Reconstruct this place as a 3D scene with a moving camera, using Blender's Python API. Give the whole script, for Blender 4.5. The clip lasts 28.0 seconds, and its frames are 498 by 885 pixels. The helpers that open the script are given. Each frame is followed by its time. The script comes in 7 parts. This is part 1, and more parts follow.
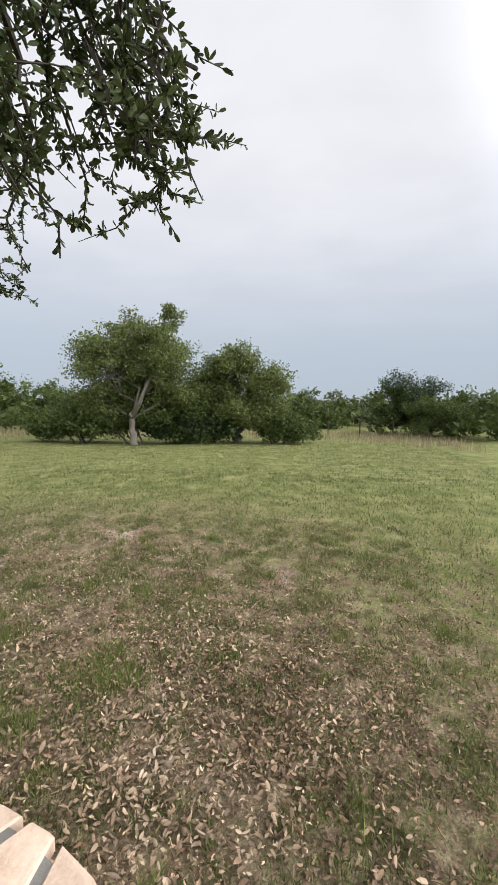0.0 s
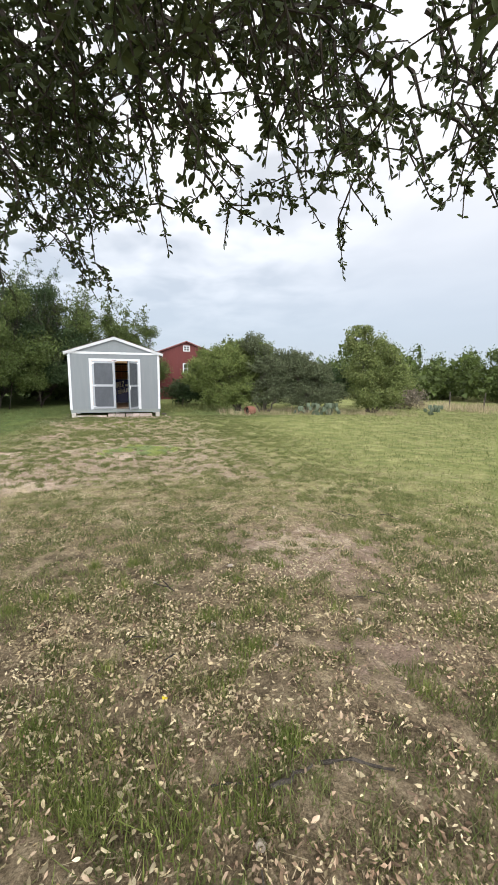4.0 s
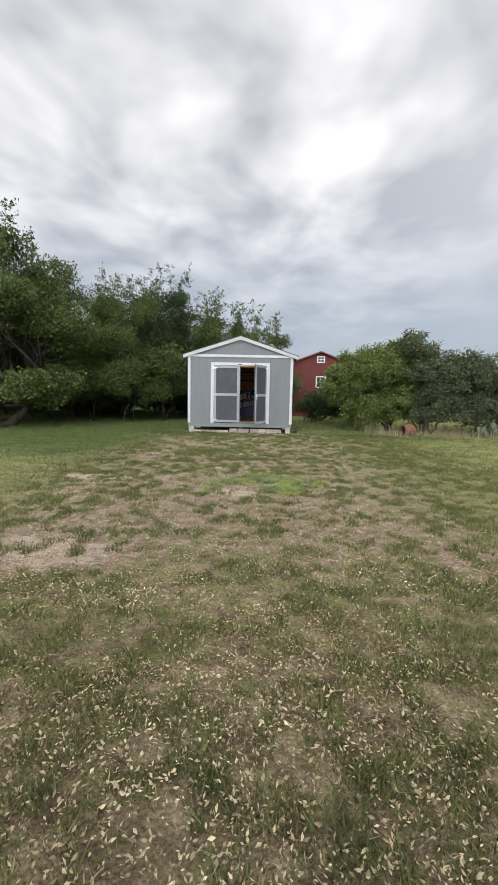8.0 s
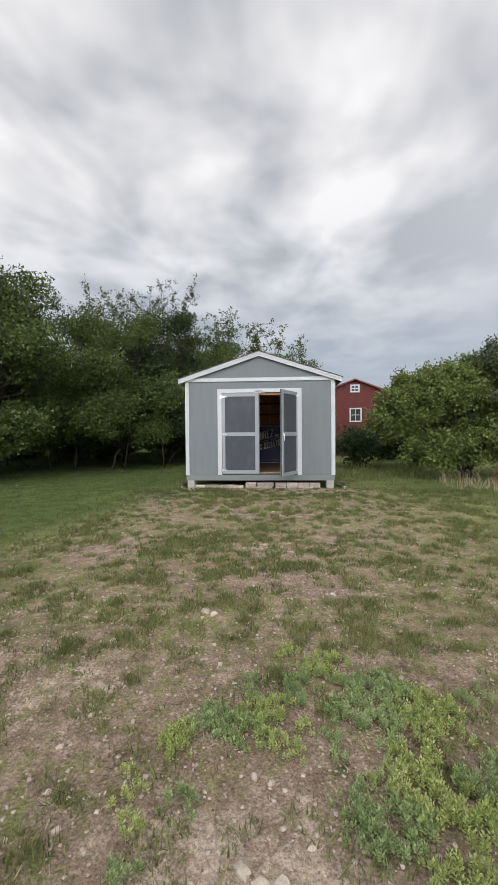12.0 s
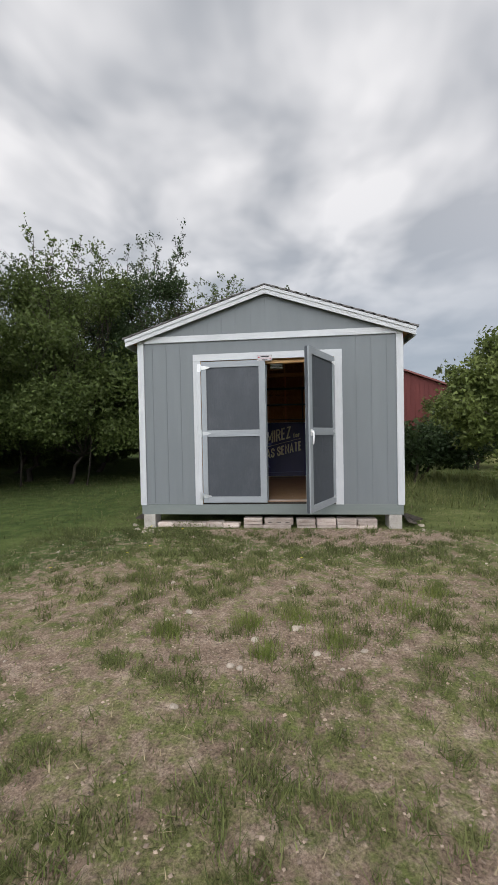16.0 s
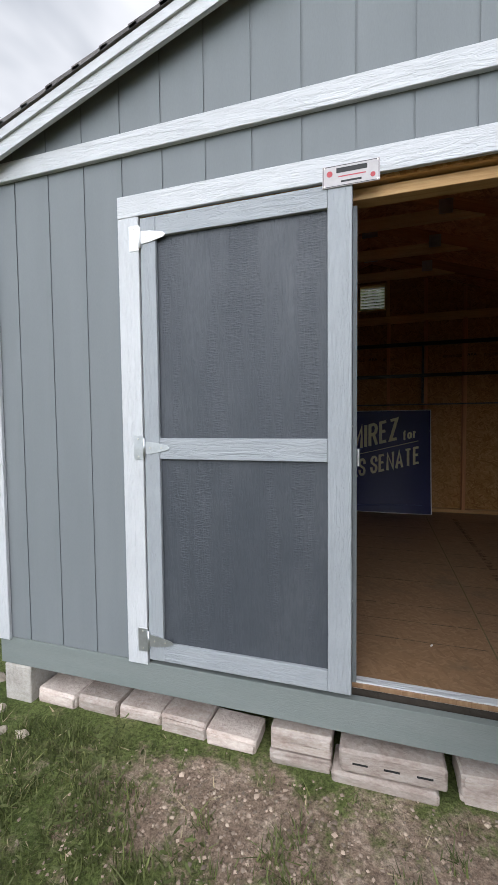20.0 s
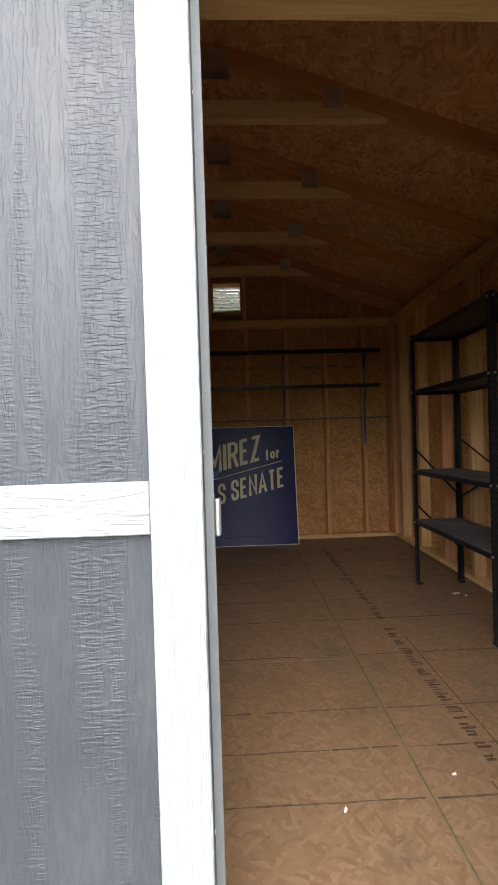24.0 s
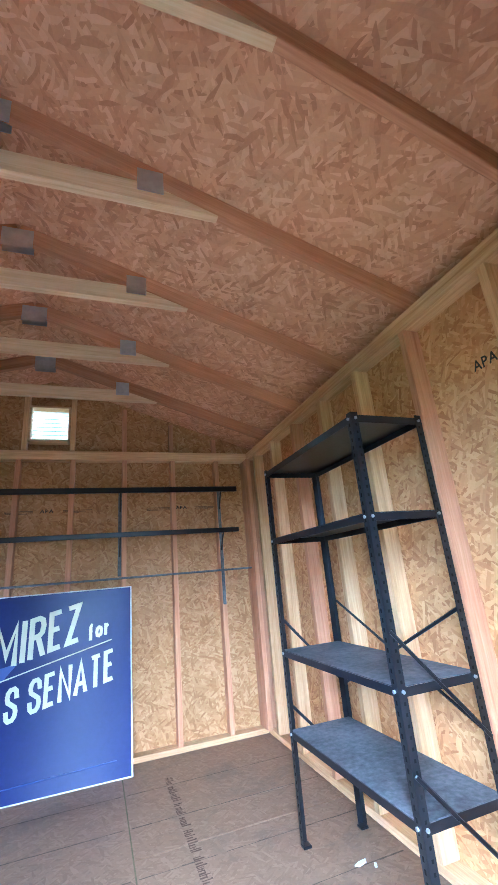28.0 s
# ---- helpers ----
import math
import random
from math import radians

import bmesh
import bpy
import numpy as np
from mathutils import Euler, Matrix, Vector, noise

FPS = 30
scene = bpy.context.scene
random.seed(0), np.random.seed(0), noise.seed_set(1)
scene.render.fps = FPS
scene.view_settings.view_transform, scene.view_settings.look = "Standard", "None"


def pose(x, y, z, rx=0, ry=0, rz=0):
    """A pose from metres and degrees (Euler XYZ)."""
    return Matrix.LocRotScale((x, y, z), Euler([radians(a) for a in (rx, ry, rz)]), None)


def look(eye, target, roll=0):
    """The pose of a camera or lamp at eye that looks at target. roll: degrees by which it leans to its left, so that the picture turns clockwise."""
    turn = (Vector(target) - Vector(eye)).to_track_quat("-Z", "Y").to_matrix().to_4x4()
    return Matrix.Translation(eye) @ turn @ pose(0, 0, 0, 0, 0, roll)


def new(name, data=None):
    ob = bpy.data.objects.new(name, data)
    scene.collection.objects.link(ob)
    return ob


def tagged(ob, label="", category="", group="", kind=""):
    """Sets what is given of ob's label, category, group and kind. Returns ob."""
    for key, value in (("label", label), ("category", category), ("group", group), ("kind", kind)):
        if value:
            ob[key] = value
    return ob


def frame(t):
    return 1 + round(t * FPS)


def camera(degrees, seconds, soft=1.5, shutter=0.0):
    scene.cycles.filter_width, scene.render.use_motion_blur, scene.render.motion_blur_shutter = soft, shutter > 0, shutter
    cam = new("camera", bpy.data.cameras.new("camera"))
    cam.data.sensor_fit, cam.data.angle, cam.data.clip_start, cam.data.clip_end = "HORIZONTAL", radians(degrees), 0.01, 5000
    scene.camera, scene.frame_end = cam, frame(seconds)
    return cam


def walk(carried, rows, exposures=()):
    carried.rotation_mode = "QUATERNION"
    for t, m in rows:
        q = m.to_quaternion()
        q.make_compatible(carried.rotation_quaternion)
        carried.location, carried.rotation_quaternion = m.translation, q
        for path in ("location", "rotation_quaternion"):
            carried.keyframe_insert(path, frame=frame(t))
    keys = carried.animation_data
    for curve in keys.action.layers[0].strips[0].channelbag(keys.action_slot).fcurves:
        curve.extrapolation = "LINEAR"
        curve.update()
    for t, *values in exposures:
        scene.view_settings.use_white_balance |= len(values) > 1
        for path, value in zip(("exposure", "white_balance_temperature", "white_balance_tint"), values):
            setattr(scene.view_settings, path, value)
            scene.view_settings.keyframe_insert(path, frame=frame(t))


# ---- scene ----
cam = camera(62.2, 28.0)
PATH = [
    (0, (-0.712, -20.947, 1.956), (1.235, -20.532, 1.763), 0.2),
    (0.5, (-0.556, -20.738, 1.928), (1.328, -20.109, 1.693), 0.6),
    (1, (-0.395, -20.453, 1.938), (1.386, -19.589, 1.652), 1.1),
    (1.5, (-0.135, -20.214, 1.896), (1.499, -19.11, 1.561), 0.9),
    (2, (0.07, -19.924, 1.856), (1.532, -18.612, 1.482), 0.4),
    (2.5, (0.26, -19.646, 1.882), (1.507, -18.124, 1.526), -0.6),
    (3, (0.413, -19.335, 1.861), (1.436, -17.648, 1.53), -0.2),
    (3.5, (0.499, -19.001, 1.839), (1.279, -17.187, 1.522), 0.2),
    (4, (0.526, -18.636, 1.798), (1.077, -16.74, 1.482), 0.6),
    (4.5, (0.592, -18.198, 1.732), (0.966, -16.26, 1.41), 0.7),
    (6.5, (0.564, -16.406, 1.337), (0.61, -14.427, 1.056), 1.5),
    (7, (0.605, -15.785, 1.326), (0.596, -13.803, 1.058), 1.6),
    (7.5, (0.594, -15.173, 1.317), (0.564, -13.188, 1.069), 1.4),
    (8, (0.595, -14.667, 1.331), (0.562, -12.68, 1.106), 1.1),
    (8.5, (0.592, -14.103, 1.358), (0.574, -12.114, 1.149), 1.0),
    (9, (0.51, -13.527, 1.372), (0.539, -11.537, 1.176), 1.0),
    (9.5, (0.503, -12.99, 1.375), (0.578, -11.0, 1.193), 1.0),
    (10, (0.447, -12.495, 1.345), (0.595, -10.508, 1.175), 0.9),
    (10.5, (0.388, -11.919, 1.31), (0.46, -9.927, 1.146), 0.5),
    (11, (0.355, -11.363, 1.323), (0.286, -9.368, 1.205), -0.2),
    (11.5, (0.375, -10.722, 1.353), (0.273, -8.725, 1.294), -0.6),
    (12, (0.433, -10.175, 1.4), (0.297, -8.18, 1.351), -0.5),
    (12.5, (0.394, -9.651, 1.413), (0.205, -7.66, 1.361), -0.4),
    (14.5, (0.461, -7.385, 1.241), (0.122, -5.415, 1.184), -1.1),
    (15, (0.414, -6.846, 1.301), (0.097, -4.872, 1.246), -1.3),
    (15.5, (0.41, -6.32, 1.331), (0.135, -4.34, 1.278), -1.3),
    (16, (0.354, -5.758, 1.329), (0.142, -3.77, 1.292), -1.1),
    (16.5, (0.401, -5.209, 1.355), (0.25, -3.215, 1.319), -0.8),
    (17, (0.4, -4.652, 1.37), (0.268, -2.657, 1.331), -0.6),
    (17.5, (0.364, -4.146, 1.382), (0.2, -2.153, 1.335), -0.5),
    (18, (0.407, -3.626, 1.327), (0.109, -1.648, 1.285), -0.3),
    (18.5, (0.336, -3.105, 1.338), (-0.104, -1.155, 1.272), -0.3),
    (19, (0.221, -2.627, 1.334), (-0.339, -0.709, 1.259), -0.3),
    (19.5, (0.15, -2.16, 1.365), (-0.449, -0.254, 1.276), -0.3),
    (20, (0.082, -1.654, 1.471), (-0.514, 0.252, 1.372), -0.6),
    (20.5, (0.009, -1.235, 1.44), (-0.537, 0.689, 1.395), -0.2),
    (22.5, (-0.069, -0.535, 1.471), (-0.882, 1.290, 1.385), -2.3),
    (23, (-0.072, -0.597, 1.468), (-0.683, 1.306, 1.385), -1.8),
    (23.5, (-0.102, -0.648, 1.443), (-0.336, 1.338, 1.393), -1.0),
    (24, (0.043, -0.737, 1.472), (0.115, 1.262, 1.452), -1.7),
    (24.5, (0.203, -0.808, 1.459), (0.463, 1.174, 1.428), -1.8),
    (25, (0.24, -0.802, 1.444), (0.579, 1.168, 1.37), -2.4),
    (25.5, (0.26, -0.767, 1.435), (0.653, 1.191, 1.325), -3.3),
    (26, (0.308, -0.656, 1.434), (0.795, 1.281, 1.328), -4.5),
    (26.5, (0.328, -0.368, 1.455), (0.969, 1.527, 1.472), -5.3),
    (27, (0.38, -0.139, 1.484), (1.074, 1.727, 1.673), -5.5),
    (27.5, (0.425, -0.02, 1.536), (1.145, 1.804, 1.927), -5.5),
    (28, (0.404, -0.009, 1.597), (1.084, 1.771, 2.205), -5.1),
]
EXPOSURES = [(0, 0.2, 6500, 10), (1, 0.2, 6500, 10), (3, 0.46, 6500, 10), (4.5, 0.5, 6500, 10), (7, 0.07, 6500, 10), (9, 0.0, 6500, 10), (12, -0.12, 6500, 10), (15, -0.22, 6450, 10), (18, -0.28, 6350, 10), (19, -0.15, 6250, 10), (20, 0.12, 6200, 10), (22.5, 0.65, 6600, 11), (23.3, 1.05, 6700, 11), (24.2, 1.75, 6700, 12), (25, 2.8, 6900, 18), (26, 3.3, 7000, 25), (27, 3.95, 7300, 30), (27.5, 4.35, 6000, 14), (28, 4.75, 4000, 1)]
walk(cam, [(t, look(e, p, r)) for t, e, p, r in PATH], EXPOSURES)


# ---- light ----
def nodes_of(tree):
    tree.nodes.clear()
    def add(kind, **sets):
        n = tree.nodes.new(kind)
        for key, value in sets.items():
            if key.startswith("i_"):
                n.inputs[key[2:].replace("_", " ")].default_value = value
        if "operation" in sets:
            n.operation = sets["operation"]
        if "data_type" in sets:
            n.data_type = sets["data_type"]
        if "blend_type" in sets:
            n.blend_type = sets["blend_type"]
        if "interpolation_type" in sets:
            n.interpolation_type = sets["interpolation_type"]
        if "voronoi_dimensions" in sets:
            n.voronoi_dimensions = sets["voronoi_dimensions"]
        if "attribute_name" in sets:
            n.attribute_name = sets["attribute_name"]
        if "sky_type" in sets:
            n.sky_type, n.sun_disc = sets["sky_type"], sets["sun_disc"]
            n.sun_elevation, n.sun_rotation = sets["sun_elevation"], sets["sun_rotation"]
        return n
    return add, tree.links.new


SUN_EL, SUN_AZ = radians(24), radians(183)
world = bpy.data.worlds.new("overcast_sky")
scene.world = world
world.use_nodes = True
add, link = nodes_of(world.node_tree)
w_out, w_bg = add("ShaderNodeOutputWorld"), add("ShaderNodeBackground", i_Strength=1.0)
sky = add("ShaderNodeTexSky", sky_type="NISHITA", sun_disc=False, sun_elevation=SUN_EL, sun_rotation=SUN_AZ)
w_co = add("ShaderNodeTexCoord")
w_sep = add("ShaderNodeSeparateXYZ")
link(w_co.outputs["Generated"], w_sep.inputs[0])
# clouds lie on a flat layer: direction over height
w_h = add("ShaderNodeMath", operation="MAXIMUM")
w_h.inputs[1].default_value = 0.06
link(w_sep.outputs["Z"], w_h.inputs[0])
w_h2 = add("ShaderNodeMath", operation="ADD")
w_h2.inputs[1].default_value = 0.12
link(w_h.outputs[0], w_h2.inputs[0])
w_div = add("ShaderNodeVectorMath", operation="DIVIDE")
w_cmb = add("ShaderNodeCombineXYZ")
for k in "XYZ":
    link(w_h2.outputs[0], w_cmb.inputs[k])
link(w_co.outputs["Generated"], w_div.inputs[0])
link(w_cmb.outputs[0], w_div.inputs[1])
w_map = add("ShaderNodeMapping")
w_map.inputs["Scale"].default_value = (0.95, 0.72, 0.0)
w_map.inputs["Location"].default_value = (0.35, 0.2, 0)
link(w_div.outputs[0], w_map.inputs[0])
w_n1 = add("ShaderNodeTexNoise", i_Scale=2.5, i_Detail=3.5, i_Roughness=0.5, i_Distortion=0.22)
link(w_map.outputs[0], w_n1.inputs["Vector"])
w_ramp = add("ShaderNodeValToRGB")
w_ramp.color_ramp.elements[0].position, w_ramp.color_ramp.elements[0].color = 0.37, (0.55, 0.57, 0.61, 1)
w_ramp.color_ramp.elements[1].position, w_ramp.color_ramp.elements[1].color = 0.63, (1.115, 1.095, 1.1, 1)
link(w_n1.outputs["Fac"], w_ramp.inputs[0])
# haze towards the horizon, bluish grey
w_hz = add("ShaderNodeMapRange", interpolation_type="SMOOTHSTEP")
w_hz.inputs["From Min"].default_value, w_hz.inputs["From Max"].default_value = 0.02, 0.52
link(w_sep.outputs["Z"], w_hz.inputs["Value"])
w_mixh = add("ShaderNodeMix", data_type="RGBA")
w_mixh.inputs["A"].default_value = (0.43, 0.495, 0.585, 1)
link(w_hz.outputs[0], w_mixh.inputs["Factor"])
# the cover is smoother towards the east
w_sm = add("ShaderNodeMapRange", interpolation_type="SMOOTHSTEP")
for k, v in (("From Min", 0.15), ("From Max", 0.65), ("To Min", 0.0), ("To Max", 0.88)):
    w_sm.inputs[k].default_value = v
link(w_sep.outputs["X"], w_sm.inputs["Value"])
w_east = add("ShaderNodeMix", data_type="RGBA")
w_east.inputs["B"].default_value = (0.80, 0.80, 0.84, 1)
link(w_sm.outputs[0], w_east.inputs["Factor"])
link(w_ramp.outputs[0], w_east.inputs["A"])
link(w_east.outputs["Result"], w_mixh.inputs["B"])
w_sky = add("ShaderNodeMix", data_type="RGBA", blend_type="MULTIPLY")
w_sky.inputs["Factor"].default_value = 1.0
w_sky.inputs["B"].default_value = (0.1, 0.1, 0.1, 1)
link(sky.outputs[0], w_sky.inputs["A"])
w_fin = add("ShaderNodeMix", data_type="RGBA")
w_fin.inputs["Factor"].default_value = 0.92
link(w_sky.outputs["Result"], w_fin.inputs["A"])
link(w_mixh.outputs["Result"], w_fin.inputs["B"])
# the cloud cover is brightest round the veiled sun
w_dot = add("ShaderNodeVectorMath", operation="DOT_PRODUCT")
w_dot.inputs[1].default_value = (math.sin(SUN_AZ) * math.cos(SUN_EL), math.cos(SUN_AZ) * math.cos(SUN_EL), math.sin(SUN_EL))
link(w_co.outputs["Generated"], w_dot.inputs[0])
w_glow = add("ShaderNodeMapRange", interpolation_type="SMOOTHSTEP")
for k, v in (("From Min", 0.3), ("From Max", 1.0), ("To Min", 1.0), ("To Max", 4.5)):
    w_glow.inputs[k].default_value = v
link(w_dot.outputs["Value"], w_glow.inputs["Value"])
w_gm = add("ShaderNodeVectorMath", operation="SCALE")
link(w_fin.outputs["Result"], w_gm.inputs[0])
link(w_glow.outputs[0], w_gm.inputs["Scale"])
link(w_gm.outputs[0], w_bg.inputs["Color"])
link(w_bg.outputs[0], w_out.inputs["Surface"])

sun = new("sun", bpy.data.lights.new("sun", "SUN"))
sun.data.energy, sun.data.angle, sun.data.color = 0.55, radians(40), (1.0, 0.97, 0.93)
sun.matrix_world = look((0, 0, 30), (0 - 10 * math.sin(SUN_AZ), -10 * math.cos(SUN_AZ), 30 - 10 * math.tan(SUN_EL)))


# ---- materials ----
def material(name, colours, rough=0.8, scale=3.0, stretch=(1, 1, 1), bump=0.2, fine=40.0, metallic=0.0, per_object=0.0, spec=0.3, dist=0.01, island=0.0, trans=0.0):
    """Two scales of noise between the colours; bump from the fine one."""
    m = bpy.data.materials.new(name)
    m.use_nodes = True
    add, link = nodes_of(m.node_tree)
    out, b = add("ShaderNodeOutputMaterial"), add("ShaderNodeBsdfPrincipled", i_Roughness=rough, i_Metallic=metallic)
    b.inputs["Specular IOR Level"].default_value = spec
    link(b.outputs[0], out.inputs["Surface"])
    co, mp, info = add("ShaderNodeTexCoord"), add("ShaderNodeMapping"), add("ShaderNodeObjectInfo")
    mp.inputs["Scale"].default_value = stretch
    link(co.outputs["Object"], mp.inputs[0])
    off = add("ShaderNodeVectorMath", operation="ADD")
    rs = add("ShaderNodeMath", operation="MULTIPLY")
    rs.inputs[1].default_value = 37.0
    link(info.outputs["Random"], rs.inputs[0])
    link(mp.outputs[0], off.inputs[0])
    link(rs.outputs[0], off.inputs[1])
    n1 = add("ShaderNodeTexNoise", i_Scale=scale, i_Detail=5.0, i_Roughness=0.6)
    n2 = add("ShaderNodeTexNoise", i_Scale=fine, i_Detail=4.0, i_Roughness=0.65)
    link(off.outputs[0], n1.inputs["Vector"])
    link(off.outputs[0], n2.inputs["Vector"])
    mixf = add("ShaderNodeMix", data_type="FLOAT")
    mixf.inputs["Factor"].default_value = 0.45
    link(n1.outputs["Fac"], mixf.inputs["A"])
    link(n2.outputs["Fac"], mixf.inputs["B"])
    ramp = add("ShaderNodeValToRGB")
    el = ramp.color_ramp.elements
    while len(el) < len(colours):
        el.new(0.5)
    for i, c in enumerate(colours):
        el[i].position, el[i].color = 0.34 + 0.32 * i / max(1, len(colours) - 1), (*c, 1)
    link(mixf.outputs["Result"], ramp.inputs[0])
    col = ramp.outputs[0]
    if per_object or island:
        hsv = add("ShaderNodeHueSaturation")
        mr = add("ShaderNodeMapRange")
        k = per_object or island
        mr.inputs["To Min"].default_value, mr.inputs["To Max"].default_value = 1 - k, 1 + k
        if island:
            geo = add("ShaderNodeNewGeometry")
            link(geo.outputs["Random Per Island"], mr.inputs["Value"])
        else:
            link(info.outputs["Random"], mr.inputs["Value"])
        link(mr.outputs[0], hsv.inputs["Value"])
        link(col, hsv.inputs["Color"])
        col = hsv.outputs[0]
    link(col, b.inputs["Base Color"])
    if trans:
        tr, mx = add("ShaderNodeBsdfTranslucent"), add("ShaderNodeMixShader")
        mx.inputs[0].default_value = trans
        link(col, tr.inputs["Color"])
        link(b.outputs[0], mx.inputs[1])
        link(tr.outputs[0], mx.inputs[2])
        link(mx.outputs[0], out.inputs["Surface"])
    if bump:
        bp = add("ShaderNodeBump", i_Strength=bump, i_Distance=dist)
        link(n2.outputs["Fac"], bp.inputs["Height"])
        link(bp.outputs[0], b.inputs["Normal"])
    return m


def leaf_material(name, colours, island=0.35, trans=0.3, rough=0.55):
    return material(name, colours, rough=rough, scale=1.5, fine=5.0, bump=0, island=island, trans=trans, spec=0.22)


def grain_material(name, colours, rough, depth=0.004, contour=46.0, cross=0.0, spec=0.4):
    """Paint over embossed wood grain: contour lines round knots, fibres along the board's own x, cross ripples."""
    m = bpy.data.materials.new(name)
    m.use_nodes = True
    add, link = nodes_of(m.node_tree)
    out, b = add("ShaderNodeOutputMaterial"), add("ShaderNodeBsdfPrincipled", i_Roughness=rough)
    b.inputs["Specular IOR Level"].default_value = spec
    link(b.outputs[0], out.inputs["Surface"])
    co, info, rs, off = add("ShaderNodeTexCoord"), add("ShaderNodeObjectInfo"), add("ShaderNodeMath", operation="MULTIPLY"), add("ShaderNodeVectorMath", operation="ADD")
    rs.inputs[1].default_value = 29.0
    link(info.outputs["Random"], rs.inputs[0])
    link(co.outputs["Object"], off.inputs[0])
    link(rs.outputs[0], off.inputs[1])
    def noise_at(stretch, detail=3.0, rough=0.55, twist=0.0):
        mp = add("ShaderNodeMapping")
        mp.inputs["Scale"].default_value = stretch
        link(off.outputs[0], mp.inputs[0])
        n = add("ShaderNodeTexNoise", i_Scale=1.0, i_Detail=detail, i_Roughness=rough, i_Distortion=twist)
        link(mp.outputs[0], n.inputs["Vector"])
        return n.outputs["Fac"]
    def math_of(op, a, k, c=None):
        n = add("ShaderNodeMath", operation=op)
        link(a, n.inputs[0])
        if isinstance(k, float):
            n.inputs[1].default_value = k
        elif k is not None:
            link(k, n.inputs[1])
        if c is not None:
            if isinstance(c, float):
                n.inputs[2].default_value = c
            else:
                link(c, n.inputs[2])
        return n.outputs[0]
    def crisp(value, lo, hi):
        n = add("ShaderNodeMapRange", interpolation_type="SMOOTHSTEP")
        n.inputs["From Min"].default_value, n.inputs["From Max"].default_value = lo, hi
        link(value, n.inputs["Value"])
        return n.outputs[0]
    knots = noise_at((1.3, 9, 9), 2.0)
    lines = math_of("SINE", math_of("MULTIPLY", knots, contour), None)
    fibre = noise_at((10, 80, 80), 2.0, 0.5, 1.8)
    ridge = crisp(fibre, 0.40, 0.56)
    h = math_of("MULTIPLY_ADD", crisp(lines, -0.2, 0.75), 0.55, math_of("MULTIPLY", ridge, 0.5))
    if cross:
        mask = crisp(noise_at((1.1, 13, 13), 2.0), 0.42, 0.58)
        ripple = math_of("MULTIPLY", crisp(noise_at((165, 30, 30), 1.0, 0.5, 0.3), 0.42, 0.62), mask)
        h = math_of("MULTIPLY_ADD", ripple, cross, math_of("MULTIPLY", h, 0.7))
    stain = noise_at((2.5, 3.5, 3.5), 5.0, 0.65)
    ramp = add("ShaderNodeValToRGB")
    el = ramp.color_ramp.elements
    while len(el) < len(colours):
        el.new(0.5)
    for i, c in enumerate(colours):
        el[i].position, el[i].color = 0.3 + 0.45 * i / max(1, len(colours) - 1), (*c, 1)
    link(math_of("MULTIPLY_ADD", fibre, 0.3, math_of("MULTIPLY", stain, 0.7)), ramp.inputs[0])
    link(ramp.outputs[0], b.inputs["Base Color"])
    bp = add("ShaderNodeBump", i_Strength=0.75, i_Distance=depth)
    link(h, bp.inputs["Height"])
    link(bp.outputs[0], b.inputs["Normal"])
    return m


